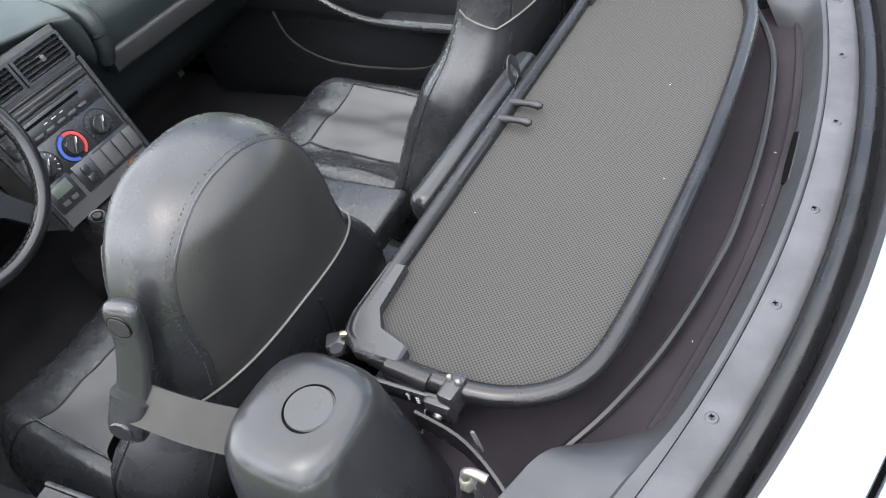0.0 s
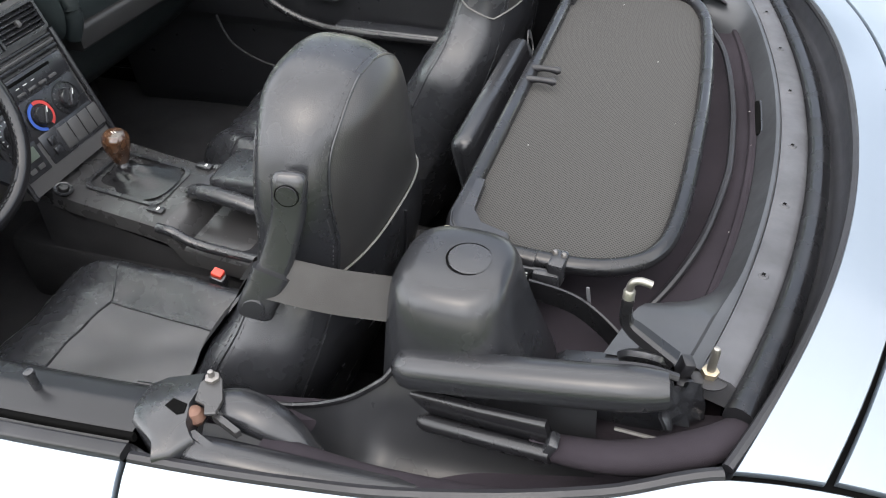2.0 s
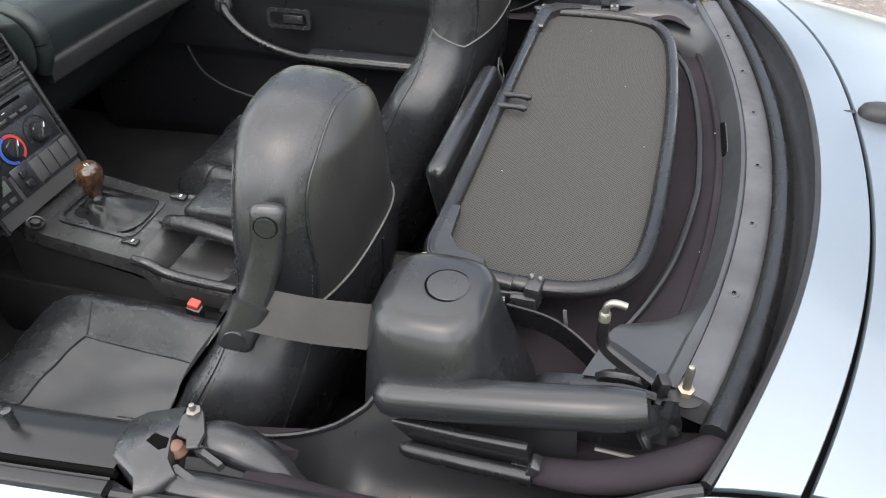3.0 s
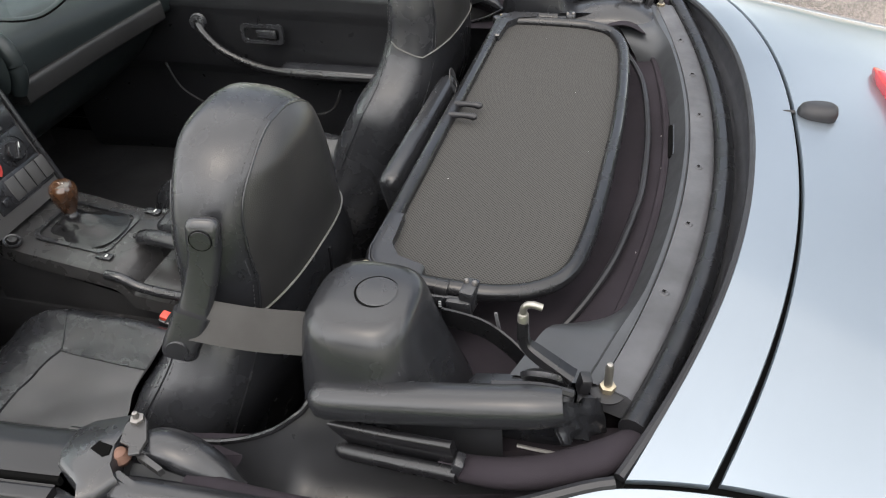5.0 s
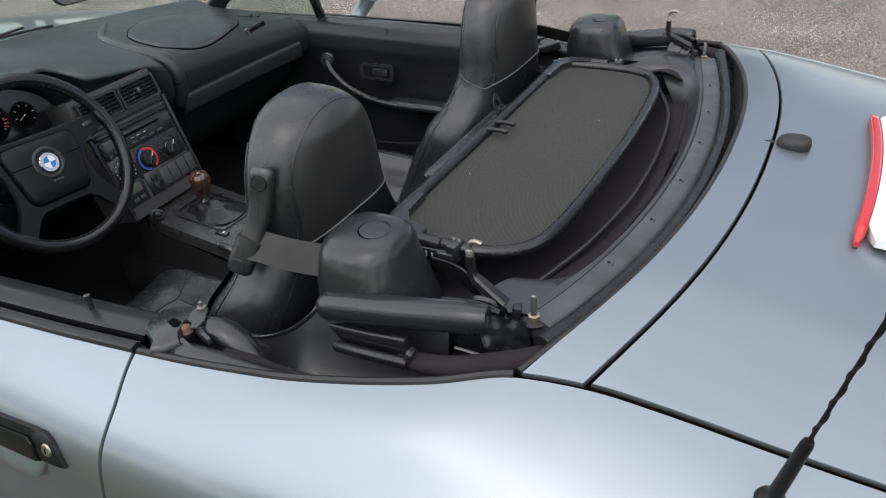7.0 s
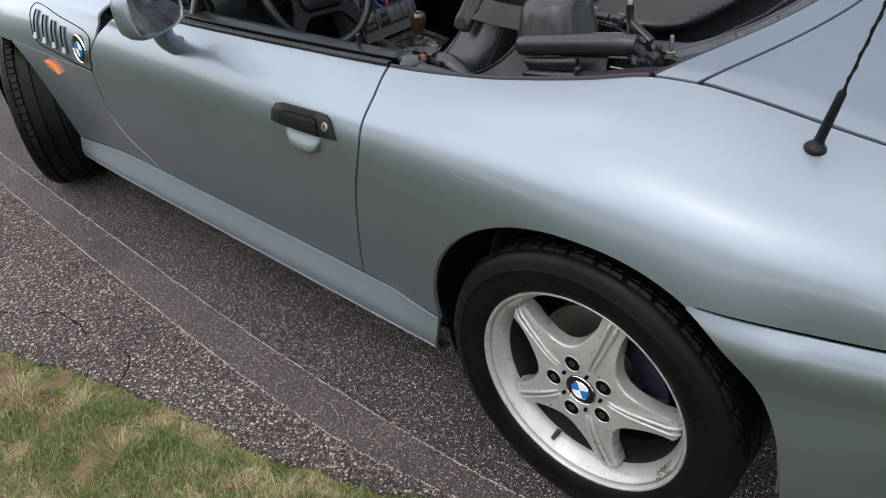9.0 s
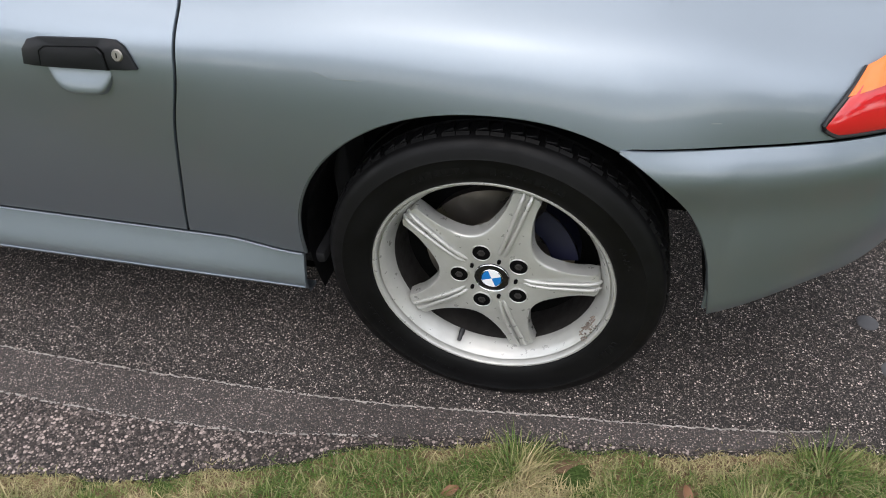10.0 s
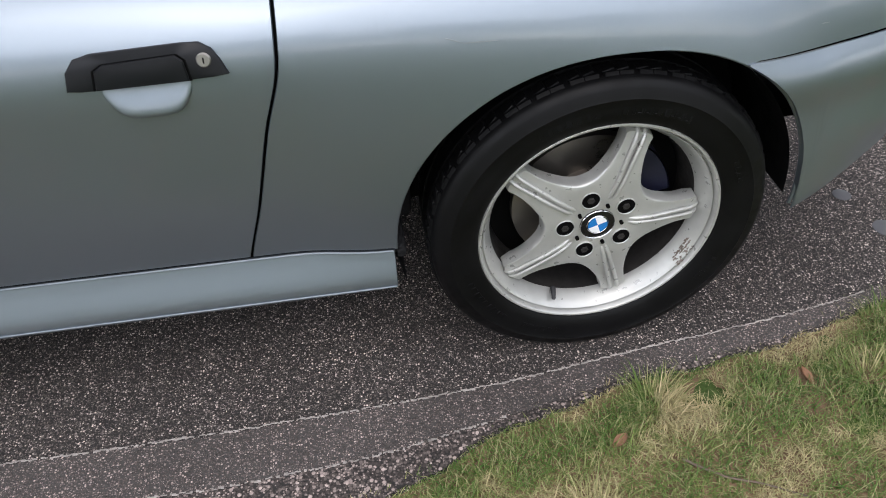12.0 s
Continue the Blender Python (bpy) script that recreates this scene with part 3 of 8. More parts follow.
def star_outline():
    """Half of one arm of the five-armed star: from mid window to the arm's tip."""
    pts = []
    for i in range(15):
        t = i / 14
        a = radians(36 - 28.2 * math.sin(t * math.pi / 2) ** 0.85)
        r = 0.097 + 0.087 * (1 - math.cos(t * math.pi / 2)) ** 0.95
        pts.append((a, r * RIM))
    return pts + [(radians(6.0), 0.188 * RIM), (radians(3.0), 0.189 * RIM), (0.0, 0.189 * RIM)]


def dish(r):
    """Depth of the star's face towards the car, from the hub outwards."""
    return -0.004 - 0.010 * (r / 0.19) ** 2 + 0.006 * math.exp(-((r - 0.09) / 0.05) ** 2)


def build_wheel():
    """A wheel round z, its outer face towards +z; z = 0 is the centre cap's face."""
    s = Shape()
    s.lathe([(0.2290, 0.009), (0.2288, 0.0140), (0.2268, 0.0160), (0.2234, 0.0155), (0.2208, 0.0120), (0.2200, 0.0010), (0.2178, 0.0010), (0.2172, 0.0050), (0.2140, 0.0020), (0.2080, -0.010), (0.2030, -0.021),
             (0.1995, -0.028), (0.1980, -0.034), (0.206, -0.034), (0.214, -0.022), (0.225, -0.004)], 96, closed=True)
    wheel = s.part("wheel", ALLOY, car, "silver five-arm star alloy wheel with kerb scuffs")
    Shape().lathe([(r * RIM, h) for r, h in [(0.1884, -0.0335), (0.1865, -0.06), (0.184, -0.17), (0.19, -0.19), (0.195, -0.19), (0.195, -0.05)]], 72, closed=True).part("rim_barrel", DUST_SHADE, wheel, "wheel barrel darkened for brake dust and shade")
    half = star_outline()
    arm = [(a, r) for a, r in half] + [(-a, r) for a, r in half[-2::-1]]
    edge = [(radians(72 * k) + a, r) for k in range(5) for a, r in arm[::-1][:-1]]
    n = len(edge)

    def ring(f, lift, shrink=0.0):
        out = []
        for a, r in edge:
            q = 0.032 + (r - shrink - 0.032) * f
            out.append((q * math.cos(a), q * math.sin(a), dish(q) + lift))
        return out

    s = Shape()
    rings = [ring(f, 0.0) for f in (0.0, 0.25, 0.5, 0.7, 0.85, 0.95)] + [ring(1.0, -0.0005, 0.002), ring(1.0, -0.004), ring(1.0, -0.012, -0.001), ring(1.0, -0.028, -0.002), ring(0.9, -0.034)]
    s.loft(rings, caps=False)
    # twin ribs down each arm
    for k in range(5):
        a = radians(72 * k)
        d, e = Vector((math.cos(a), math.sin(a), 0)), Vector((-math.sin(a), math.cos(a), 0))
        for off in (-1, 1):
            path = [d * (r * RIM) + e * off * (0.0045 + 0.003 * (r - 0.06) / 0.13) + Vector((0, 0, dish(r) + lift)) for r, lift in ((0.056, -0.004), (0.07, 0.001), (0.10, 0.002), (0.14, 0.003), (0.172, 0.003), (0.183, 0.0), (0.190, -0.008))]
            s.tube(path, 0.0042, 8)
    s.part("star_spokes", ALLOY, wheel, sharp=50)
    # bolts between the arms; near-black discs stand for the shade of deep seats
    for k in range(5):
        seat = Shape()
        a = radians(72 * k + 36)
        at = Vector((0.062 * math.cos(a), 0.062 * math.sin(a), 0))
        seat.lathe([(0.0190, dish(0.06) - 0.001), (0.0190, dish(0.06) + 0.0016), (0.0176, dish(0.06) + 0.0024), (0.0164, dish(0.06) + 0.0006)], 24, pose(*at), closed=True)
        hole = Shape().lathe([(0.0001, dish(0.06) + 0.0009), (0.0166, dish(0.06) + 0.0010), (0.0166, dish(0.06) - 0.002)], 20, pose(*at))
        hole.part("bolt_seat", DARK, wheel)
        seat.part("bolt_seat_rim", ALLOY, wheel)
        b = Shape().lathe([(0.0001, dish(0.06) + 0.0022), (0.0035, dish(0.06) + 0.0022), (0.004, dish(0.06) + 0.0034), (0.0065, dish(0.06) + 0.0034), (0.0075, dish(0.06) + 0.0024), (0.0075, dish(0.06) - 0.001)], 6, pose(*at))
        b.part("wheel_bolt", DUST_SHADE, wheel, "dark weathered wheel bolt")
        b = radians(72 * k)
        seat2 = Shape().lathe([(0.0001, dish(0.045) + 0.0062), (0.0036, dish(0.045) + 0.0062), (0.0036, dish(0.045))], 12, pose(0.0455 * math.cos(b), 0.0455 * math.sin(b), 0))
        seat2.part("drain_notch", DARK, wheel)
    # centre cap: plain disc in four quarters with a black band
    s = Shape().lathe([(0.0001, 0.0), (0.031, 0.0), (0.0335, -0.0015), (0.0345, -0.008)], 40)
    cap = s.part("centre_cap", GLOSS_BLACK, wheel, "round centre cap, blue and white quarters in a black band")
    for k in range(4):
        q = [(0, 0)] + [(0.0185 * math.cos(radians(90 * k + t * 15 + 20)), 0.0185 * math.sin(radians(90 * k + t * 15 + 20))) for t in range(7)]
        Shape().add([(x, y, 0.0012) for x, y in q] + [(x, y, -0.001) for x, y in q], [tuple(range(8)), tuple(range(15, 7, -1))] + [(i, (i + 1) % 8, (i + 1) % 8 + 8, i + 8) for i in range(8)]).part("quarter", BLUE if k % 2 else WHITE, wheel)
    for r in (0.0195, 0.0318):
        Shape().lathe([(r, 0.0), (r + 0.0008, 0.0012), (r + 0.0016, 0.0)], 40, closed=True).part("cap_ring", CHROME, wheel)
    # valve
    v = radians(250)
    at = Vector((0.192 * math.cos(v), 0.192 * math.sin(v), -0.020))
    s = Shape().lathe([(0.0055, -0.006), (0.0055, 0.006), (0.0045, 0.009), (0.0045, 0.017), (0.0035, 0.020)], 14, Matrix.Translation(at) @ pose(0, 0, 0, 0, -24, 70))
    s.part("valve", RUBBER, wheel, "black rubber tyre valve")
    # brake disc and caliper seen through the windows
    Shape().lathe([(0.06, -0.070), (0.075, -0.052), (0.076, -0.075), (0.146, -0.077), (0.146, -0.095), (0.06, -0.095)], 48, closed=True).part("brake_disc", DISC_STEEL, wheel, "scored grey brake disc")
    s = Shape().grid(lambda u, w: Vector(((0.105 + 0.05 * w) * math.cos(radians(8 + 48 * u)), (0.105 + 0.05 * w) * math.sin(radians(8 + 48 * u)), -0.055)), 10, 3)
    s.grid(lambda u, w: Vector((0.158 * math.cos(radians(8 + 48 * u)), 0.158 * math.sin(radians(8 + 48 * u)), -0.055 - 0.07 * w)), 10, 2)
    s.part("brake_caliper", worn("dark_blue_metal", (0.005, 0.006, 0.022), 0.5, 0.2, vary=0.5), wheel)
    # near-black disc behind the windows, added for the shade inside the wheel
    Shape().lathe([(0.0001, -0.10), (0.19, -0.10), (0.19, -0.104)], 40).part("wheel_shade_disc", DARK, wheel)
    # tyre
    prof = [(0.218, -0.010), (0.2235, 0.004), (0.2262, 0.0125), (0.2280, 0.0175), (0.2330, 0.0215), (0.244, 0.0250), (0.257, 0.0272), (0.270, 0.0276), (0.2735, 0.0296), (0.277, 0.0276), (0.288, 0.0245), (0.2965, 0.0175), (0.3008, 0.008)]
    tread = [(0.3015, -0.010), (0.3035, -0.030), (0.296, -0.031), (0.296, -0.039), (0.304, -0.040), (0.3048, -0.075), (0.297, -0.076), (0.297, -0.086), (0.3048, -0.087), (0.304, -0.130), (0.296, -0.131), (0.296, -0.139), (0.3035, -0.140), (0.3005, -0.165)]
    back = [(0.288, -0.192), (0.26, -0.203), (0.240, -0.198), (0.230, -0.185)]
    prof, tread = [(r + 0.013 * (r - 0.213) / 0.09, h) for r, h in prof], [(r + 0.013, h) for r, h in tread]
    tyre = Shape().lathe(prof + tread + back, 120, closed=True).part("tyre", TYRE, wheel, "black road tyre with shoulder tread", sharp=30)
    s = Shape()
    for k in range(70):
        a = 2 * math.pi * (k + 0.15 * (k % 2)) / 70
        m = pose(0, 0, 0, 0, 0, math.degrees(a))
        s.box((0.0140, 0.0258, 0.027), (0.3052, 0, 0.0045), 0.002, (0, -38, 0), 1, m=m)
        s.box((0.006, 0.021, 0.022), (0.3150, 0.003, -0.0195), 0.0015, (0, -4, 14), 1, m=m)
    tagged(s.part("tread_block", TYRE, wheel), kind="stuff")
    # raised sidewall marks, not legible
    s = Shape()
    rng = random.Random(4)
    for start, count, step in ((62, 9, 3.3), (98, 7, 3.6), (20, 4, 3.0), (-35, 6, 2.4), (200, 9, 3.3), (238, 6, 3.4)):
        for k in range(count):
            m = pose(0, 0, 0, 0, 0, start + k * step)
            s.box((0.014 if count > 5 else 0.008, 0.004 + 0.006 * rng.random(), 0.0012), (0.260, 0, 0.0267), 0.0004, (0, 0, 0), 1, m=m)
            s.box((0.003, 0.010, 0.0012), (0.260 + (0.005 if rng.random() > 0.5 else -0.005), 0.003, 0.0267), 0.0004, (0, 0, 0), 1, m=m)
    tagged(s.part("sidewall_relief", TYRE, wheel), kind="stuff")
    return wheel


wheel = build_wheel()
wheel.matrix_basis = pose(0.004, -0.823, 0.311, 90, 0, 0)
copy_thing(wheel, pose(-2.575, -0.790, 0.311, 90, 25, -30))
copy_thing(wheel, pose(0.004, 0.823, 0.311, 90, 0, 180))
copy_thing(wheel, pose(FRONT_X, 0.800, 0.311, 90, 40, 160))
SCUFF = worn("scuffed_alloy", (0.20, 0.165, 0.14), 0.7, 0.2, grain=200, bump=0.4, vary=0.4, patch=60.0)
# kerb rash on the rear wheel's lip
s = Shape()
rng = random.Random(9)
for k in range(46):
    a = radians(-28 + rng.uniform(-7, 7))
    r = 0.212 + rng.uniform(-0.006, 0.006)
    s.box((rng.uniform(0.003, 0.009), rng.uniform(0.002, 0.006), 0.0008), (r * math.cos(a), r * math.sin(a), -0.0014 + (r - 0.212) * 1.5), 0.0003, (0, 0, rng.uniform(0, 90)), 1)
tagged(s.part("kerb_rash", SCUFF, wheel), kind="stuff")


# ---- car: cockpit tub and hood well ----
def squircle(cx, cy, z, hx, hy, power=3.0, n=40):
    out = []
    for i in range(n):
        a = 2 * math.pi * i / n
        c, q = math.cos(a), math.sin(a)
        r = (abs(c) ** power + abs(q) ** power) ** (-1 / power)
        out.append(Vector((cx + hx * r * c, cy + hy * r * q, z)))
    return out


s = Shape()
s.box((1.62, 1.56, 0.03), (-1.16, 0, 0.262), 0.01)
s.box((0.95, 0.30, 0.20), (-0.95, 0, 0.34), 0.03)
s.part("floor_carpet", CARPET, car, "black carpeted floor")
for size_, at_ in (((0.04, 1.30, 0.50), (-0.345, 0, 0.49)), ((0.10, 1.36, 0.60), (-1.93, 0, 0.55))):
    Shape().box(size_, at_, 0.012).part("bulkhead", CARPET, car, "black carpeted bulkhead")


def rail_x(y):
    return 0.042 - 0.30 * y * y


def rail_z(y):
    return 0.861 + 0.010 * (abs(y) / 0.45) ** 3


# cloth of the folded top, sagging between the wind net and the rear rail
s = Shape()


def folded(u, v):
    y = -0.52 + 1.04 * v
    back = rail_x(y) - 0.030
    x = -0.33 + (back + 0.33) * u
    z = 0.785 + 0.045 * u**3 + 0.010 * noise.noise(Vector((x * 9, y * 5, 0))) + 0.02 * math.exp(-((u - 0.45) / 0.2) ** 2)
    return Vector((x, y, z))


s.grid(folded, 40, 60)
s.part("folded_soft_top", CLOTH, car, "dark folded soft-top cloth in the hood well")
s = Shape()
ring = [Vector((rail_x(y) - 0.030, y, 0.832)) for y in np.linspace(-0.50, 0.50, 60)]
s.tube(ring, 0.006, 8)
s.part("cloth_edge", CLOTH, car)

# rear rail: smooth inner rim, studded strip, outer seal
ys = list(np.linspace(-0.505, 0.505, 70))
s = Shape()
RIM_LINE = [(0.0, -0.02), (0.0, 0.002), (0.04, 0.0035), (0.14, 0.0035), (0.18, 0.001), (0.32, -0.010), (0.60, -0.030), (0.88, -0.046), (1.0, -0.060)]


def rim_wide(y):
    q = min(max((abs(y) - 0.33) / 0.11, 0.0), 1.0)
    return 0.046 + 0.044 * q * q * (3 - 2 * q)


def rim(u, v):
    y = -0.505 + 1.01 * u
    f, z = RIM_LINE[round(v * 8)]
    return Vector((rail_x(y) + 0.001 - rim_wide(y) * f, y, rail_z(y) + z * (1 if f < 0.16 else 1 - 0.94 * min(1.0, max(0.0, (rim_wide(y) - 0.046) / 0.040)))))


s.grid(rim, 90, 8)
rim_part = s.part("inner_rim", RIM_PLASTIC, car, "smooth dark grey plastic rim of the hood well")
s = Shape()
s.sweep([(rail_x(y), y, rail_z(y)) for y in ys], [(0.039, -0.03), (0.039, -0.008), (0.035, -0.001), (0.030, 0.002), (0.006, 0.004), (0.002, 0.002), (0.001, -0.002), (0.001, -0.03)])
strip = s.part("rear_strip", SEAL_GREY, car, "grey rubber strip held by screws")
s = Shape()
s.sweep([(rail_x(y) + 0.051, y, rail_z(y) - 0.006) for y in np.linspace(-0.55, 0.55, 70)], [(0.014 * math.cos(a), 0.013 * math.sin(a)) for a in np.linspace(0, 2 * math.pi, 14)[:-1]])
s.part("outer_seal", SATIN, car, "black rubber bulb seal")
for y in (-0.344, -0.203, -0.063, 0.089, 0.228, 0.360):
    m = pose(rail_x(y) + 0.0155, y, rail_z(y) + 0.0025)
    Shape().lathe([(0.0001, 0.0030), (0.0026, 0.0030), (0.0030, 0.0018), (0.0050, 0.0018), (0.0062, 0.0008), (0.0066, -0.001)], 20, m).part("screw", SEAL_GREY, strip, "small cross-head screw")
    cross = Shape()
    for a in (20, 110):
        cross.box((0.0044, 0.0010, 0.0010), (0, 0, 0.0036), 0, (0, 0, a), m=m)
    cross.part("screw_slot", DARK, strip)

# grip recess on the rim's slope: a near-black tube in place of its shade
s = Shape()
s.tube(through_points([(rail_x(y) - 0.026, y, rail_z(y) - 0.0265) for y in (0.098, 0.07, 0.03, 0.002)], 5), 0.0095, 12, flat=0.35, up=(-0.6, 0, 0.8), size=lambda t: 0.35 + 0.65 * math.sin(math.pi * min(0.92, max(0.08, t))) ** 0.4)
s.part("grip_recess_shade", DARK, rim_part, "grip recess in the rim, its shade drawn as a dark tube")
Shape().tube(through_points([(rail_x(y) - 0.030, y, rail_z(y) - 0.027) for y in (0.088, 0.06, 0.03, 0.006)], 5), 0.0034, 10).part("grip_bar", SATIN, rim_part)
Shape().tube(through_points([(rail_x(y) - 0.019, y, rail_z(y) - 0.0205) for y in (0.094, 0.06, 0.03, 0.004)], 5), 0.0022, 8).part("grip_lip", PLASTIC, rim_part)

# cord along the cloth's edge
s = Shape()
s.tube(through_points([(-0.100, 0.391, 0.850), (-0.060, 0.309, 0.844), (-0.036, 0.232, 0.838), (-0.019, 0.084, 0.834), (-0.016, -0.067, 0.834), (-0.022, -0.142, 0.834), (-0.040, -0.25, 0.832), (-0.066, -0.33, 0.826), (-0.095, -0.38, 0.810), (-0.13, -0.41, 0.775)], 8), 0.0048, 8)
s.part("edge_cord", RUBBER, car, "black cord along the folded cloth")

CHANNEL = worn("dusty_black_lining", (0.030, 0.031, 0.036), 0.6, grain=400, bump=0.3, vary=0.15)
# channel behind the seal and rubber edge along the deck panel
s = Shape()


def channel(u, v):
    y = -0.60 + 1.20 * v
    a, b = min(rail_x(y) + 0.040, deck_front(abs(y)) - 0.012), deck_front(abs(y)) + 0.004
    w = abs(y)
    zt = section(max(b, 0.0), 7 + 2 * (1 - min(1, w / 0.62)))[1]
    prof = [(0.0, 0.848), (0.3, 0.838), (0.65, 0.842), (0.9, 0.855), (1.0, zt - 0.012)]
    k = min(int(u * 4), 3)
    t = u * 4 - k
    x = a + (b - a) * (prof[k][0] * (1 - t) + prof[k + 1][0] * t)
    return Vector((x, y, prof[k][1] * (1 - t) + prof[k + 1][1] * t))


s.grid(channel, 16, 70)
s.part("well_channel", CHANNEL, car, "black rain channel behind the seal")
s = Shape()
edge = []
for y in np.linspace(-0.606, 0.606, 90):
    sx = 7.02 + 1.98 * (1 - abs(y) / 0.61)
    p = skin(deck_front(abs(y)), max(7.02, sx), -1 if y < 0 else 1)
    edge.append((deck_front(abs(y)) - 0.003, y, section(deck_front(abs(y)), max(7.02, min(9, 7.02 + 1.98 * (1 - (abs(y) / 0.613) ** 1.0))))[1] - 0.004))
s.tube(edge, 0.0055, 8)
s.part("deck_edge_seal", RUBBER, car, "black rubber edge along the deck panel")

for side in (-1, 1):
    # seal and gutter along the belt behind the door
    s = Shape()
    s.tube([skin(x, 6.98, side, -0.002) + Vector((0, -side * 0.006, 0.001)) for x in np.linspace(-0.525, -0.008, 40)], 0.0065, 8)
    s.part("belt_seal", RUBBER, car, "black rubber seal along the rear wing's edge")
    s = Shape()

    def gutter(u, v):
        x = -0.53 + 0.56 * u
        w, z = section(x, 6.98)
        inner = 0.50 + 0.10 * (1 - u) + 0.02 * u
        drop = 0.055 * math.sin(math.pi * min(1, v * 1.3)) + 0.05 * v
        return Vector((x, side * (w - 0.006 + (inner - w) * v), z - 0.010 - drop * (1 - 0.4 * u)))

    s.grid(gutter, 30, 12)
    s.part("side_gutter", CLOTH, car, "black lining of the hood's side well")
    # side trim with a swept-up edge
    s = Shape()
    lip = through_points([(-0.62, side * 0.612, 0.775), (-0.47, side * 0.600, 0.783), (-0.41, side * 0.598, 0.798), (-0.36, side * 0.595, 0.825), (-0.325, side * 0.588, 0.855), (-0.305, side * 0.578, 0.873), (-0.25, side * 0.572, 0.866), (-0.12, side * 0.560, 0.880)], 8)
    far = through_points([(-0.62, side * 0.70, 0.80), (-0.47, side * 0.690, 0.79), (-0.40, side * 0.68, 0.775), (-0.345, side * 0.675, 0.775), (-0.315, side * 0.66, 0.785), (-0.28, side * 0.655, 0.775), (-0.22, side * 0.65, 0.775), (-0.10, side * 0.64, 0.785)], 8)
    k = len(lip) - 1
    s.grid(lambda u, v: lip[round(u * k)].lerp(far[round(u * k)], v) - Vector((0, 0, 0.03 * math.sin(math.pi * v) * (0.4 + 0.6 * u))), k, 10)
    s.grid(lambda u, v: lip[round(u * k)] + Vector((0, 0, -0.35 * v)), k, 4)
    trim = s.part("side_trim", DOOR_VINYL, car, "black moulded trim with a swept-up edge")
    Shape().tube(lip, 0.0035, 8).part("trim_edge", SATIN, trim)
    # roll-hoop cover
    s = Shape()
    rings = [squircle(cx, side * cy, z, hx, hy) for z, cx, cy, hx, hy in (
        (0.62, -0.250, 0.515, 0.105, 0.090), (0.74, -0.252, 0.512, 0.100, 0.085), (0.82, -0.258, 0.508, 0.088, 0.079), (0.88, -0.268, 0.505, 0.072, 0.072), (0.915, -0.272, 0.503, 0.064, 0.067),
        (0.935, -0.273, 0.501, 0.060, 0.063), (0.946, -0.272, 0.500, 0.055, 0.057), (0.952, -0.271, 0.499, 0.049, 0.049), (0.9545, -0.269, 0.498, 0.040, 0.038), (0.9555, -0.266, 0.497, 0.026, 0.024))]
    s.loft(rings)
    hoop = s.part("roll_hoop_cover", VINYL, car, "black moulded roll-hoop cover with a round cap", sharp=60)
    Shape().lathe([(0.0001, 0.0022), (0.0205, 0.0016), (0.0215, 0.0002)], 32, pose(-0.260, side * 0.499, 0.9555, 0, 3, 0)).part("round_cap", PLASTIC, hoop)
    Shape().lathe([(0.0215, 0.0004), (0.0222, 0.0012), (0.0232, 0.0006)], 32, pose(-0.260, side * 0.499, 0.9553, 0, 3, 0), closed=True).part("cap_groove", DARK, hoop)
    Shape().tube([(-0.212, side * 0.425, 0.872), (-0.214, side * 0.440, 0.845), (-0.219, side * 0.470, 0.800)], 0.0009, 6).part("cover_seam", PIPING, hoop)
    # padded rail of the folded top frame
    s = Shape()
    path = through_points([(-0.312, side * 0.575, 0.868), (-0.25, side * 0.576, 0.880), (-0.16, side * 0.573, 0.894), (-0.10, side * 0.568, 0.902), (-0.062, side * 0.562, 0.905)], 6)
    s.sweep(path, rounded(0.040, 0.040, 0.017, 5), size=lambda t: 0.62 + 0.38 * min(1, t * 14) ** 0.5 if t < 0.1 else 1.0 - 0.2 * max(0, t - 0.8) / 0.2)
    rail = s.part("top_frame_pad", VINYL, car, "black padded rail of the folded top frame", sharp=60)
    s = Shape()
    s.tube(through_points([(-0.13, side * 0.556, 0.912), (-0.085, side * 0.55, 0.914), (-0.055, side * 0.545, 0.905)], 5), 0.004, 6)
    s.part("pad_seam", RUBBER, rail)
    # end of the pad: creased web of vinyl
    s = Shape()

    def web_(u, v):
        p = Vector((-0.068, side * 0.575, 0.918)).lerp(Vector((-0.030, side * 0.520, 0.880)), u)
        return p + Vector((0.010 * v, side * 0.006 * v, -0.045 * v)) + Vector((1, side, 0.4)) * (0.005 * noise.noise(Vector((u * 5, v * 4, side))))

    s.grid(web_, 14, 10)
    s.grid(lambda u, v: web_(u, v) - Vector((0.003, 0, 0.001)), 14, 10)
    s.part("pad_corner", VINYL, rail, "creased vinyl corner of the pad", sharp=60)
    # lower frame links
    s = Shape()
    s.sweep([(-0.300, side * 0.583, 0.834), (-0.292, side * 0.585, 0.836), (-0.22, side * 0.596, 0.850), (-0.155, side * 0.606, 0.866)], rounded(0.010, 0.026, 0.002, 1))
    s.tube([(-0.283, side * 0.598, 0.822), (-0.276, side * 0.600, 0.824), (-0.21, side * 0.609, 0.836), (-0.150, side * 0.617, 0.848)], 0.0085, 10, size=lambda t: 0.7 + 0.3 * min(1.0, t * 6))
    s.part("frame_link", SATIN, rail, "black steel link of the top frame", sharp=50)
    s = Shape()
    s.box((0.010, 0.018, 0.024), (-0.152, side * 0.612, 0.855), 0.003, (0, 20, 0))
    s.part("link_bracket", PLASTIC, rail)
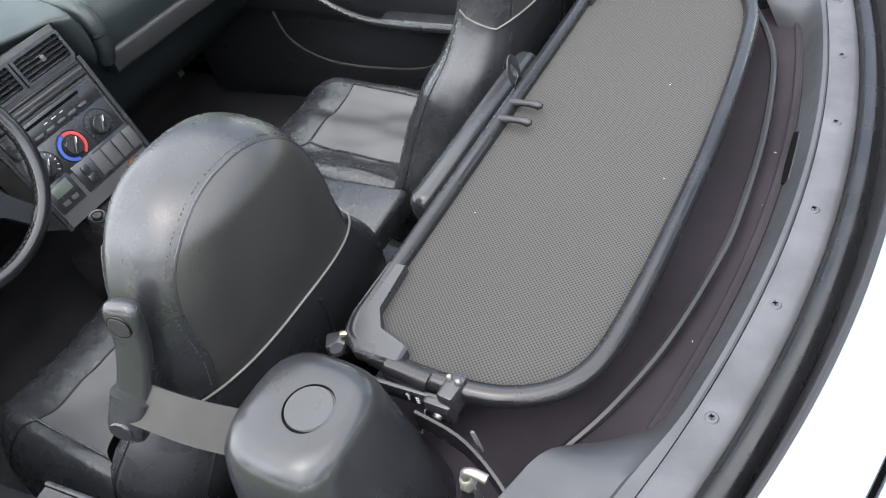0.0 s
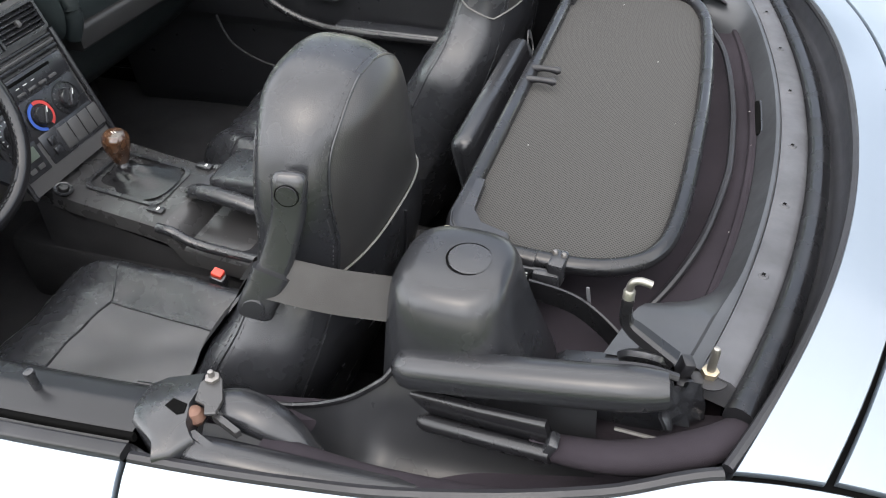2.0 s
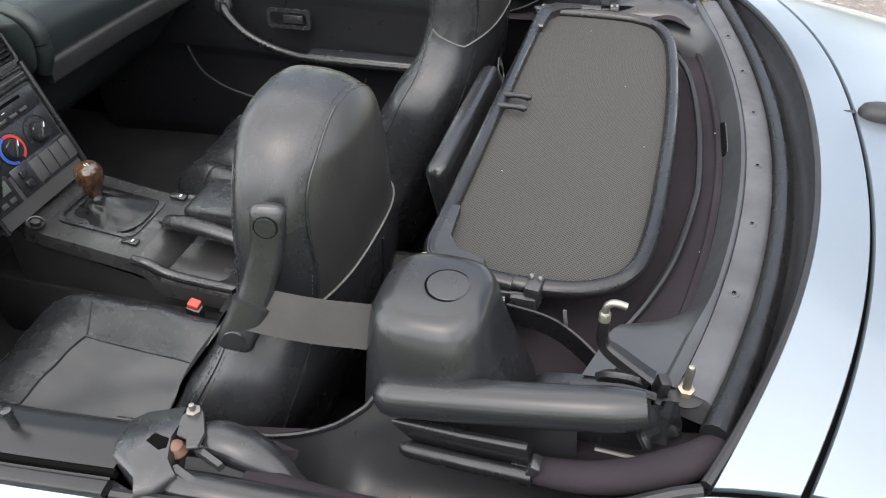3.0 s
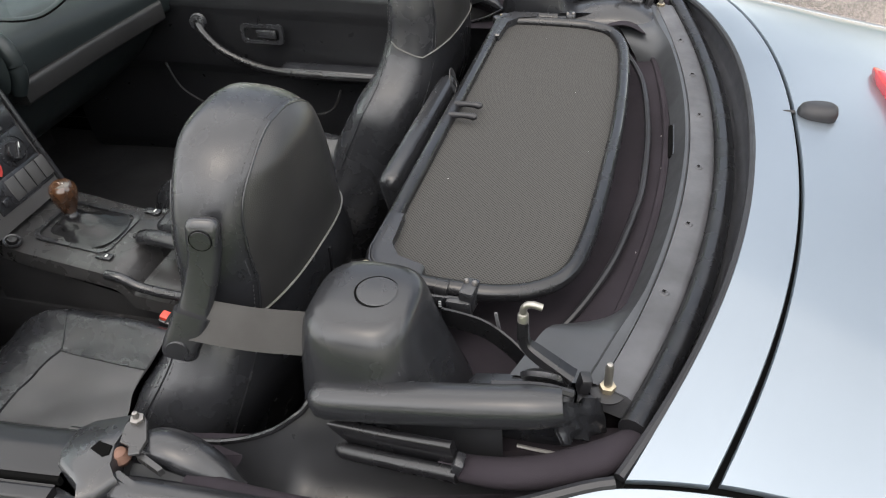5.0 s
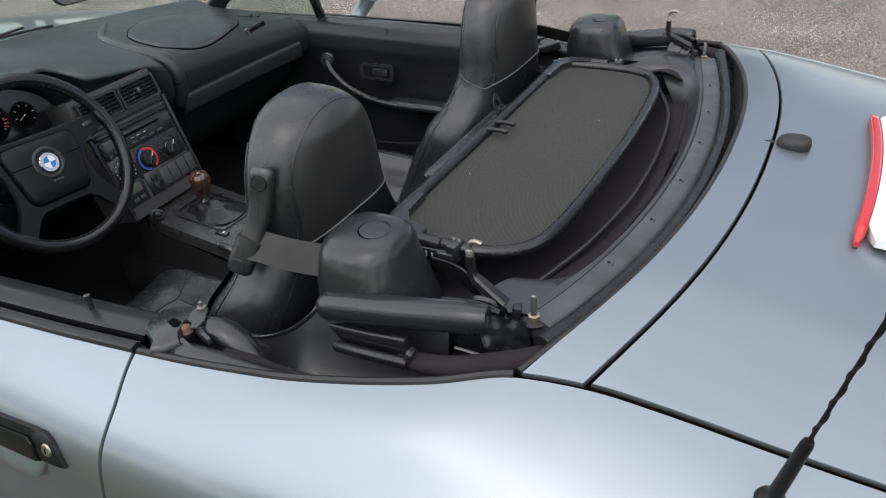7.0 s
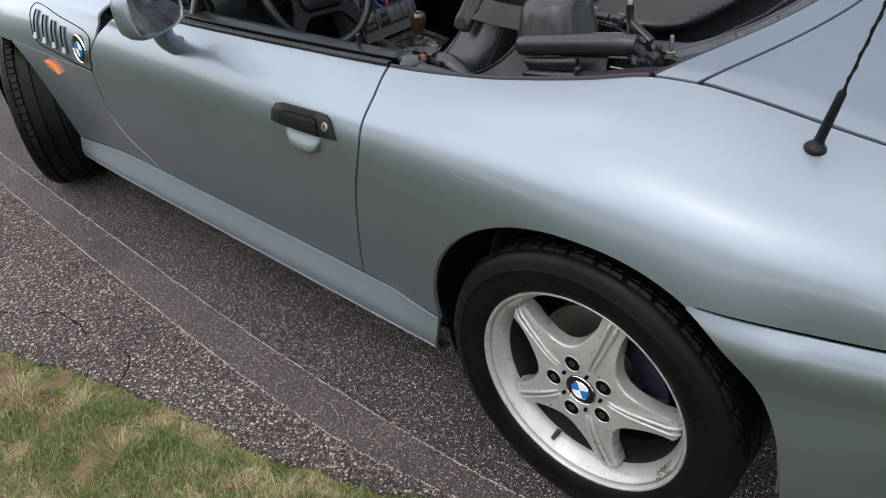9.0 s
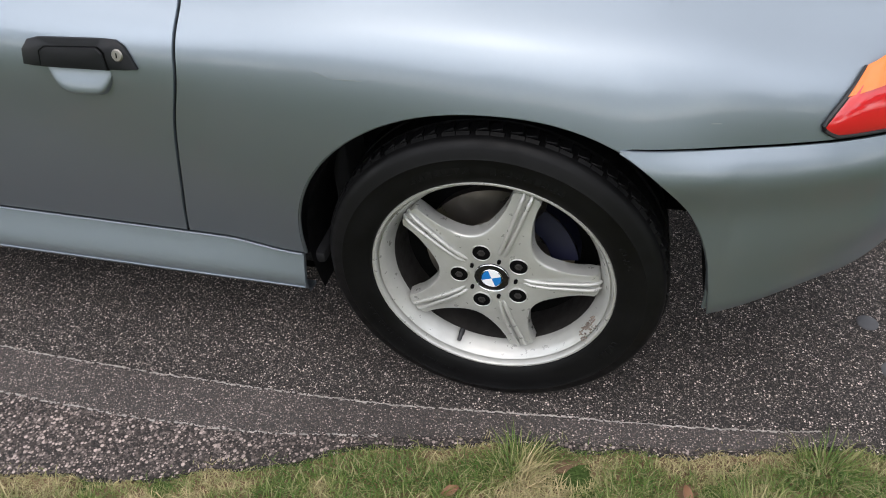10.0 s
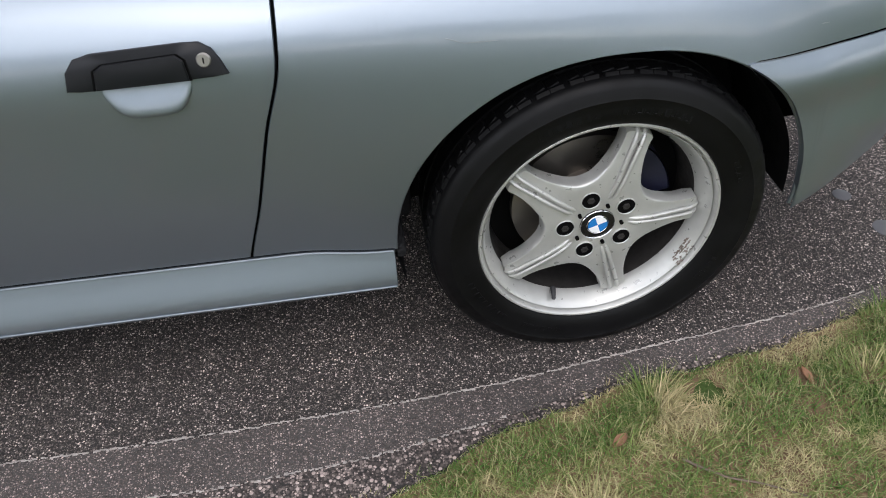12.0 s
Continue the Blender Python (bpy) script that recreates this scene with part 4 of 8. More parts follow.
    Shape().tube(through_points([(-0.20, side * 0.600, 0.858), (-0.175, side * 0.603, 0.853), (-0.15, side * 0.612, 0.846)], 4), 0.003, 6).part("link_rod", DULL_STEEL, rail, "bare steel rod")
    Shape().tube([(-0.10, side * 0.585, 0.866), (-0.06, side * 0.587, 0.867)], 0.002, 6).part("link_rod", DULL_STEEL, rail, "bare steel rod")
    # rolled cloth under the pad
    s = Shape()
    s.tube(through_points([(-0.17, side * 0.605, 0.842), (-0.10, side * 0.607, 0.852), (-0.04, side * 0.590, 0.862), (0.005, side * 0.555, 0.862), (0.03, side * 0.50, 0.855)], 6), 0.018, 12, flat=0.8, size=lambda t: 0.7 + 0.3 * math.sin(math.pi * t))
    s.tube(through_points([(-0.42, side * 0.672, 0.815), (-0.30, side * 0.67, 0.806), (-0.16, side * 0.655, 0.81), (-0.05, side * 0.62, 0.83)], 6), 0.02, 12, flat=0.7)
    s.part("rolled_cloth", CLOTH, rail, "rolled black edge of the top")
    # hook lever
    s = Shape()
    s.sweep(through_points([(-0.060, side * 0.518, 0.896), (-0.072, side * 0.516, 0.903), (-0.098, side * 0.511, 0.918), (-0.1065, side * 0.510, 0.926), (-0.109, side * 0.510, 0.938), (-0.109, side * 0.510, 0.956)], 3), rounded(0.010, 0.011, 0.002, 1), up=(0, 1, 0), size=spline((0, 1.7), (0.35, 1.5), (0.6, 1.1), (1, 1.05)))
    lever = s.part("hook_lever", SATIN, car, "black lever with a bent steel hook")
    s = Shape()
    s.lathe([(0.0055, 0.0), (0.0055, 0.012), (0.004, 0.014)], 12, pose(-0.109, side * 0.510, 0.952))
    s.tube(through_points([(-0.109, side * 0.510, 0.956), (-0.109, side * 0.510, 0.969), (-0.107, side * 0.510, 0.975), (-0.101, side * 0.510, 0.978), (-0.091, side * 0.510, 0.976)], 4), 0.0036, 10, up=(0, 1, 0))
    s.part("hook", STEEL, lever, "worn steel hook")
    s = Shape()
    s.lathe([(0.003, 0.0), (0.024, 0.001), (0.026, 0.006), (0.020, 0.010), (0.003, 0.010)], 20, pose(-0.085, side * 0.520, 0.884, 60 * side, 0, 0))
    s.lathe([(0.0001, 0.012), (0.008, 0.012), (0.009, 0.004)], 12, pose(-0.085, side * 0.520, 0.888, 60 * side, 0, 0))
    s.part("lever_hub", PLASTIC, lever)
    # padded base before the hook
    s = Shape()
    s.loft([[Vector((x, side * (0.552 - 0.052 * q), z)) for q, z in ((0, z0), (0.5, z0 + 0.006), (1, z0), (1, 0.83), (0, 0.83))] for x, z0 in ((-0.170, 0.850), (-0.160, 0.860), (-0.12, 0.868), (-0.075, 0.874), (-0.055, 0.866))])
    s.part("hook_base_pad", VINYL, lever, "black padded cover below the hook", sharp=60)
    # threaded pin with nut at the rail's end
    m = pose(-0.025, side * 0.507, 0.872)
    s = Shape().lathe([(0.0001, 0.0), (0.017, 0.0), (0.018, 0.003), (0.013, 0.004), (0.0001, 0.004)], 20, m)
    pin = s.part("pin_washer", RUBBER, car)
    Shape().lathe([(0.0042, 0.010), (0.0042, 0.036), (0.003, 0.040), (0.0001, 0.041)], 12, m).part("threaded_pin", STEEL, pin, "threaded steel pin")
    Shape().lathe([(0.005, 0.003), (0.0082, 0.003), (0.0082, 0.010), (0.005, 0.011)], 6, m).part("hex_nut", BRASS, pin, "brass-coloured hexagon nut")
    s = Shape()
    s.box((0.012, 0.016, 0.022), (-0.048, side * 0.51, 0.882), 0.003, (0, 12, 20))
    s.box((0.016, 0.012, 0.008), (-0.045, side * 0.522, 0.872), 0.003)
    s.part("rubber_stop", RUBBER, pin)
    # window latch bracket behind the door
    flip = Matrix.Diagonal((1, side, 1, 1))
    s = Shape()
    s.prism([(-0.552, 0.650), (-0.540, 0.637), (-0.503, 0.620), (-0.497, 0.640), (-0.495, 0.658), (-0.483, 0.686), (-0.472, 0.697), (-0.484, 0.718), (-0.499, 0.727), (-0.508, 0.714), (-0.543, 0.696), (-0.552, 0.680)], 0.044, 0.005, m=flip @ pose(0, 0, 0.804))
    bracket = s.part("window_bracket", PLASTIC, car, "grey plastic latch bracket with a bolt", sharp=50)
    # thin near-black plate on top, in place of a shaded notch
    Shape().prism([(-0.519, 0.672), (-0.516, 0.662), (-0.499, 0.664), (-0.496, 0.674), (-0.502, 0.678)], 0.003, 0.0005, m=flip @ pose(0, 0, 0.8465)).part("bracket_slot_shade", DARK, bracket)
    Shape().prism([(-0.499, 0.640), (-0.496, 0.628), (-0.488, 0.6235), (-0.480, 0.629), (-0.465, 0.652), (-0.464, 0.668), (-0.474, 0.672), (-0.480, 0.662), (-0.492, 0.660)], 0.0045, 0.001, m=flip @ pose(0, 0, 0.848)).part("bracket_plate", CONSOLE, bracket, "dark steel plate")
    Shape().prism([(-0.470, 0.668), (-0.462, 0.664), (-0.435, 0.674), (-0.438, 0.679)], 0.010, 0.001, m=flip @ pose(0, 0, 0.836)).part("bracket_tongue", CONSOLE, bracket)
    Shape().prism([(-0.486, 0.690), (-0.480, 0.684), (-0.452, 0.694), (-0.456, 0.700)], 0.008, 0.001, m=flip @ pose(0, 0, 0.834)).part("bracket_tongue", PLASTIC, bracket)
    Shape().box((0.040, 0.016, 0.014), (-0.520, side * 0.722, 0.828), 0.004, (0, 0, 14 * side)).part("bracket_foot", PLASTIC, bracket)
    Shape().lathe([(0.0075, 0.0), (0.0075, 0.004), (0.0035, 0.005), (0.003, 0.012), (0.0001, 0.013)], 6, pose(-0.489, side * 0.632, 0.852)).part("bracket_bolt", DULL_STEEL, bracket, "small steel bolt")
    Shape().lathe([(0.0001, -0.011), (0.007, -0.008), (0.011, 0.0), (0.007, 0.008), (0.0001, 0.011)], 16, pose(-0.490, side * 0.668, 0.838)).part("pivot_ball", RUST, bracket, "rusty pivot")
    # leather-like boot over the joint and the padded arm behind it
    s = Shape()
    s.tube(through_points([(-0.478, side * 0.646, 0.832), (-0.455, side * 0.645, 0.834), (-0.425, side * 0.646, 0.828), (-0.395, side * 0.648, 0.812), (-0.375, side * 0.652, 0.795)], 6), 0.021, 14, size=lambda t: 0.55 + 0.5 * math.sin(math.pi * min(1, t + 0.15)) ** 0.7, flat=0.75)
    s.part("joint_boot", VINYL, bracket, "soft black boot over the frame joint", sharp=60)
    s = Shape()
    s.tube(through_points([(-0.488, side * 0.698, 0.826), (-0.44, side * 0.696, 0.826), (-0.36, side * 0.686, 0.815), (-0.26, side * 0.670, 0.804), (-0.16, side * 0.648, 0.802)], 6), 0.018, 14, size=lambda t: 0.75 + 0.35 * math.sin(math.pi * t) ** 0.5, flat=0.85)
    s.part("padded_arm", VINYL, bracket, "black padded arm of the folded top", sharp=60)
    # inner lining between hoop and rail
    s = Shape()
    s.grid(lambda u, v: Vector((-0.20 + 0.20 * u, side * (0.40 + 0.16 * v), 0.775 + 0.04 * u - 0.03 * v + 0.01 * math.sin(u * 9 + v * 4))), 14, 10)
    s.part("well_lining", CLOTH, car, "black lining beside the roll hoop")
    s = Shape()
    s.sweep(through_points([(-0.215, side * 0.435, 0.87), (-0.16, side * 0.445, 0.868), (-0.11, side * 0.47, 0.85), (-0.08, side * 0.50, 0.83)], 6), [(-0.0015, -0.013), (0.0015, -0.013), (0.0015, 0.013), (-0.0015, 0.013)])
    s.part("retaining_strap", SATIN, car, "black webbing strap")

# padded cover round the passenger-side hook, loose flap beside it
s = Shape()


def cover(u, v):
    x = -0.21 + 0.185 * u
    y = 0.425 + 0.115 * v
    z = 0.862 + 0.030 * math.sin(math.pi * min(1, max(0.0, v))) ** 0.6 * math.sin(math.pi * u) ** 0.5 + 0.003 * noise.noise(Vector((x * 14, y * 14, 3)))
    return Vector((x, y, z))


s.grid(cover, 30, 24)
s.grid(lambda u, v: cover(u, 0) - Vector((0, 0, 0.06 * v)), 30, 4)
s.grid(lambda u, v: cover(1, u) - Vector((0, 0, 0.04 * v)), 24, 4)
s.part("hook_cover", VINYL, car, "black moulded soft cover with bulges round the hook", sharp=70)
s = Shape()
s.grid(lambda u, v: Vector((-0.125 + 0.075 * u + 0.012 * v, 0.405 + 0.05 * v - 0.02 * u, 0.868 + 0.012 * math.sin(3 * u) - 0.02 * v * u)), 10, 8)
s.grid(lambda u, v: Vector((-0.125 + 0.075 * u + 0.012 * v, 0.405 + 0.05 * v - 0.02 * u, 0.866 + 0.012 * math.sin(3 * u) - 0.02 * v * u)), 10, 8)
s.part("loose_flap", CLOTH, car, "loose black corner of the top's lining")

# pale clip strip hanging by the hood well's lining
Shape().box((0.004, 0.003, 0.030), (-0.150, -0.44, 0.878), 0.001, (0, -8, 0)).part("clip_strip", SEAL_GREY, car, "small white clip strip")

# ---- wind deflector ----
outline = [(-0.32, -0.30), (-0.32, 0.0), (-0.32, 0.30), (-0.319, 0.355), (-0.303, 0.374), (-0.25, 0.382), (-0.190, 0.386), (-0.142, 0.382), (-0.105, 0.360), (-0.082, 0.303), (-0.072, 0.22), (-0.066, 0.11), (-0.064, 0.0),
           (-0.066, -0.11), (-0.070, -0.22), (-0.078, -0.305), (-0.090, -0.345), (-0.111, -0.371), (-0.145, -0.390), (-0.190, -0.398), (-0.25, -0.398), (-0.30, -0.390), (-0.319, -0.368)]


def net_z(x):
    return 0.886 - 0.012 * (x + 0.32) / 0.27


loop = [Vector((x, y, net_z(x))) for x, y, _ in through_points([(x, y, 0) for x, y in outline], 6, True)]
s = Shape()
s.tube(loop, 0.0105, 14, closed=True)
deflector = s.part("wind_deflector", SATIN, car, "black tubular wind deflector frame with a woven net", sharp=60)
inner = [p + (Vector((-0.19, 0, 0.87)) - p) * 0.012 for p in loop]
k = len(inner)
s = Shape()
mid = Vector((-0.19, 0, net_z(-0.19) - 0.004))
s.add([p - Vector((0, 0, 0.002)) for p in inner] + [Vector((mid.x + (p.x - mid.x) * 0.5, p.y * 0.62, net_z(mid.x) - 0.004)) for p in inner] + [mid], [(i, (i + 1) % k, (i + 1) % k + k, i + k) for i in range(k)] + [(i + k, (i + 1) % k + k, 2 * k) for i in range(k)])
s.part("net", NET, deflector, "grey-black woven net with a fold line")
s = Shape()
s.tube([(-0.128, -0.355, 0.8735), (-0.115, -0.2, 0.873), (-0.108, 0.0, 0.8725), (-0.106, 0.2, 0.8725)], 0.0010, 6)
s.part("net_crease", NET, deflector)
for side in (-1, 1):
    s = Shape()
    s.prism([(-0.326, 0.285), (-0.306, 0.285), (-0.303, 0.345), (-0.285, 0.372), (-0.250, 0.382), (-0.250, 0.402), (-0.300, 0.402), (-0.322, 0.385), (-0.329, 0.360)], 0.017, 0.003, m=Matrix.Diagonal((1, side, 1, 1)) @ pose(0, 0, 0.8785))
    s.part("corner_clamp", PLASTIC, deflector, "black plastic corner clamp")
    s = Shape()
    s.tube([(-0.262, side * 0.4005, 0.8835), (-0.215, side * 0.403, 0.8815)], 0.0120, 14)
    s.part("joint_sleeve", SATIN, deflector)
    s = Shape()
    s.box((0.018, 0.030, 0.030), (-0.190, side * 0.405, 0.880), 0.004, (0, 0, 6 * side))
    s.box((0.030, 0.012, 0.030), (-0.200, side * 0.418, 0.868), 0.004)
    s.box((0.09, 0.006, 0.020), (-0.245, side * 0.416, 0.873), 0.002, (0, 0, -2 * side))
    s.part("side_bracket", PLASTIC, deflector, "black bracket with rivets")
    for dx, dy in ((-0.195, 0.399), (-0.185, 0.401)):
        Shape().lathe([(0.0001, 0.003), (0.0022, 0.0028), (0.0034, 0.001), (0.0036, -0.001)], 12, pose(dx, side * dy, 0.8955)).part("rivet", DULL_STEEL, deflector)
    Shape().lathe([(0.0001, 0.003), (0.0030, 0.0028), (0.0046, 0.001), (0.005, -0.001)], 12, pose(-0.200, side * 0.425, 0.866, 90 * -side, 0, 0)).part("bracket_screw", DULL_STEEL, deflector)
    # latch at the front corner
    s = Shape()
    s.box((0.022, 0.020, 0.016), (-0.330, side * 0.392, 0.880), 0.004, (0, 0, 30))
    s.lathe([(0.0001, 0.004), (0.007, 0.004), (0.008, 0.0)], 12, pose(-0.322, side * 0.402, 0.884))
    s.part("corner_latch", PLASTIC, deflector)
    Shape().box((0.012, 0.006, 0.005), (-0.320, side * 0.386, 0.892), 0.0015, (0, 10, 30)).part("latch_tongue", BRASS, deflector, "small brass latch tongue")
# white arrow print on the bracket
s = Shape()
s.box((0.0015, 0.0006, 0.008), (-0.232, -0.4195, 0.874), 0)
s.add([(-0.235, -0.4198, 0.877), (-0.229, -0.4198, 0.877), (-0.232, -0.4198, 0.882)], [(0, 1, 2)])
s.part("arrow_print", WHITE_MARK, deflector)
s = Shape()
for k in range(3):
    s.box((0.0035, 0.0006, 0.0014), (-0.222, -0.4195, 0.870 + 0.0035 * k), 0)
s.part("print_bars", WHITE_MARK, deflector)
for y in (-0.022, 0.014):
    s = Shape()
    s.tube([(-0.318, y, 0.893), (-0.312, y, 0.8935), (-0.300, y, 0.894), (-0.288, y, 0.894), (-0.279, y, 0.893), (-0.274, y, 0.893)], 0.0068, 12, size=spline((0, 0.75), (0.15, 0.85), (0.4, 0.62), (0.7, 0.72), (0.88, 1.0), (1, 0.45)))
    s.part("toggle", RUBBER, deflector, "black rubber toggle")
s = Shape()
arc = [Vector((-0.333 - 0.004 * math.sin(a), 0.062 + 0.011 * math.cos(a), 0.908 + 0.016 * math.sin(a))) for a in np.linspace(-1.9, 4.6, 26)]
s.sweep([(-0.33, 0.05, 0.875)] + arc + [(-0.331, 0.068, 0.872)], [(-0.006, -0.0009), (0.006, -0.0009), (0.006, 0.0009), (-0.006, 0.0009)], up=(1, 0.2, 0))
s.part("pull_loop", RUBBER, deflector, "black webbing pull loop")

# lint and dust specks on the net and the cloth
LINT = worn("pale_lint", (0.45, 0.44, 0.42), 0.9)
rng = random.Random(31)
s = Shape()
for k in range(7):
    x, y = rng.uniform(-0.30, -0.085), rng.uniform(-0.34, 0.34)
    a, r = rng.uniform(0, 3.14), rng.uniform(0.0005, 0.0009)
    z = net_z(x) - 0.0005 if k % 3 else 0.845
    if k % 3 == 0:
        x, y = rail_x(y) - 0.034 - 0.012 * rng.random(), y
        z = rail_z(y) - 0.006
    s.tube([(x, y, z), (x + r * 1.5 * math.cos(a), y + r * 1.5 * math.sin(a), z + 0.0006), (x + r * 3 * math.cos(a + 0.4), y + r * 3 * math.sin(a + 0.4), z)], r * 0.45, 5)
tagged(s.part("lint", LINT, deflector, "pale lint and dust specks"), kind="stuff")


# ---- seats ----
SEAT_TOP, SEAT_BASE = 1.0835, 0.42
back_x = spline((0.40, -0.652), (0.55, -0.588), (0.65, -0.545), (0.75, -0.507), (0.83, -0.486), (0.92, -0.480), (1.09, -0.4785))
flare = spline((0.40, 0.082), (0.55, 0.084), (0.68, 0.083), (0.76, 0.076), (0.80, 0.058), (0.84, 0.030), (0.88, 0.009), (0.92, 0.0))
front_more = spline((0.40, 0.070), (0.65, 0.068), (0.76, 0.050), (0.84, 0.020), (0.95, 0.003), (1.09, 0.0))


def fade(d, r, p):
    return (1 - (1 - min(max(d, 0.0) / r, 1.0)) ** p) ** (1 / p)


def back_w(z):
    d = SEAT_TOP - z
    return 0.142 * fade(d, 0.19, 2.3) + 0.044 * max(d - 0.19, 0.0) + flare(z)


def back_point(z, a, cy, out=0.0):
    """A point of a seat's back at height z of its axis; a = 0 faces the tail, pi the dashboard."""
    lean = math.atan2(back_x(z + 0.03) - back_x(z - 0.03), 0.06)
    c, q = math.cos(a), math.sin(a)
    d = SEAT_TOP - z
    p = 2.5 if c > 0 else 2.5 + 1.6 * min(1.0, max(0.0, (0.90 - z) / 0.08))
    r = (abs(c) ** p + abs(q) ** p) ** (-1 / p)
    if c > 0:
        t = 0.087 * fade(d, 0.051, 2.0) + out
    else:
        t = (0.034 + front_more(z)) * fade(d, 0.030, 2.0) + out
    hollow = 0.028 * max(0.0, -c) ** 2 * (1 - abs(q)) * min(1.0, max(0.0, (0.95 - z) / 0.2))
    x = t * r * c + hollow
    return Vector((back_x(z) + x * math.cos(lean), cy + (back_w(z) + out) * r * q, z - x * math.sin(lean)))


def seam_angle(z, reach):
    """The angle at which the rear of the back lies reach away from its middle."""
    ratio = min(0.97, max(0.0, reach) / max(back_w(z), 1e-4))
    return math.atan2(ratio, (1 - ratio**2.5) ** (1 / 2.5))


PEAK = SEAT_TOP - 0.016


def panel_reach(z, more=0.0):
    """Half the width of the grained rear panel, an upturned U."""
    top = PEAK + more * 0.5
    return (0.110 + more) * max(0.0, 1 - max(0.0, (z - (top - 0.125)) / 0.125) ** 2.3) ** (1 / 2.3) + 1.05 * flare(z)


def piping_z(a):
    return 0.896 - 0.022 * min(1.0, abs(a) / 1.1) ** 2


def build_seat(cy, outer):
    """One seat; outer is the side on which the belt guide sits."""
    n = 80
    zs = list(np.linspace(SEAT_BASE, 1.02, 52)) + [SEAT_TOP - d for d in (0.054, 0.046, 0.038, 0.030, 0.023, 0.017, 0.012, 0.008, 0.005, 0.0025, 0.001, 0.0002)]
    back = Shape().loft([[back_point(z, 2 * math.pi * i / n, cy) for i in range(n)] for z in zs]).part("seat", LEATHER, car, "black leather sports seat with a built-in headrest", sharp=70)
    # grained rear panel, an upturned U above the piping
    def rear(u, v):
        a = (2 * v - 1)
        z0 = piping_z(0.9 * a)
        z = z0 + (PEAK - 0.0005 - z0) * math.sin(u * math.pi / 2)
        return back_point(z, a * seam_angle(z, panel_reach(z)), cy, 0.0022)
    Shape().grid(rear, 44, 24).part("rear_panel", LEATHER_REAR, back, "grained rear panel of the seat back", sharp=70)

    def arch(more, out, low, n=60):
        top = PEAK + more * 0.5
        zz = [low + (top - 0.0004 - low) * math.sin(q) for q in np.linspace(0, math.pi / 2, n)]
        up = [back_point(z, -seam_angle(z, panel_reach(z, more)), cy, out) for z in zz]
        return up + [Vector((p.x, 2 * cy - p.y, p.z)) for p in up[-2::-1]]
    Shape().tube(arch(0.0, 0.0014, 0.50), 0.0017, 6).part("seam_piping", LEATHER, back)
    st = Shape()
    stitches(st, arch(0.0055, 0.0004, 0.50, 90), 0.0055, 0.0007)
    front = {sg: [[back_point(0.46 + 0.575 * u, sg * a, cy, 0.0006) for u in np.linspace(0, 1, 80)] for a in (1.98, 2.12)] for sg in (-1, 1)}
    for sg in (-1, 1):
        for path in front[sg]:
            stitches(st, path, 0.0065, 0.0007)
    tagged(st.part("stitching", THREAD, back), kind="stuff")
    for sg in (-1, 1):
        Shape().tube([back_point(0.46 + 0.575 * u, sg * 2.05, cy, 0.0005) for u in np.linspace(0, 1, 80)], 0.0013, 6).part("side_seam", LEATHER, back)
    # plain cover below the piping, with an upright pocket seam
    def lower(u, v):
        a = (2 * v - 1) * 1.02
        z = 0.45 + (piping_z(a) - 0.45) * u
        return back_point(z, a, cy, 0.0035 - 0.003 * abs(2 * v - 1) ** 8)
    Shape().grid(lower, 20, 26).part("lower_cover", VINYL, back, "plain black lower seat cover", sharp=70)
    Shape().tube([back_point(z, 0.12, cy, 0.004) for z in np.linspace(0.47, 0.875, 20)], 0.0018, 6).part("pocket_seam", RUBBER, back)
    # pale piping across the back and round the inner side
    round_ = [back_point(piping_z(a), a, cy, 0.0040) for a in np.linspace(outer * 1.0, -outer * 1.05, 44)]
    round_ += [back_point(0.874 + 0.003 * (k + 1), -outer * (1.05 + 0.09 * (k + 1)), cy, 0.0008) for k in range(9)]
    Shape().tube(round_, 0.0014, 6).part("pale_piping", PIPING, back, "pale piping across the seat back")

    # cushion: rounded front corners, raised bolsters
    cc = cy + outer * 0.008

    def pad(u, v):
        x = -1.195 + 0.60 * u
        q = 2 * v - 1
        wide = 0.222 * (0.30 + 0.70 * fade(u, 0.38, 2.4))
        roll = 0.036 * math.exp(-((abs(q) - 0.70) / 0.20) ** 2) * fade(u, 0.5, 2.0) + 0.016 * math.exp(-((u - 0.20) / 0.11) ** 2) * (1 - abs(q) ** 4)
        edge = max(0.0, 1 - abs(q) ** 5) ** 0.5
        z = 0.355 + (0.136 + roll - 0.035 * max(0.0, u - 0.3)) * (0.12 + 0.88 * edge) * (0.10 + 0.90 * fade(u, 0.24, 2.4))
        return Vector((x, cc + q * wide, z + 0.006 * noise.noise(Vector((x * 11, q * 5, cy)))))
    s = Shape()
    s.grid(pad, 48, 48)
    for e in (0, 1):
        s.grid(lambda u, v: pad(u, e).lerp(Vector((pad(u, e).x, pad(u, e).y, 0.27)), v), 24, 3)
    s.grid(lambda u, v: pad(0, u).lerp(Vector((-1.195, pad(0, u).y, 0.27)), v), 20, 3)
    s.part("cushion", LEATHER, back, "black leather cushion with rounded bolsters", sharp=60)
    lo, hi = (0.20, 0.66) if outer < 0 else (0.34, 0.80)
    up_ = Vector((0, 0, 0.0016))
    Shape().grid(lambda u, v: pad(0.315 + 0.66 * u - 0.012 * math.sin(math.pi * v) * (1 - u), lo + (hi - lo) * v) + up_ + Vector((0, 0, 0.005 * math.sin(math.pi * v) * math.sin(math.pi * min(1, u * 1.2 + 0.05)))), 30, 26).part("cushion_insert", LEATHER_WORN, back, "creased grey-black leather cushion centre", sharp=60)
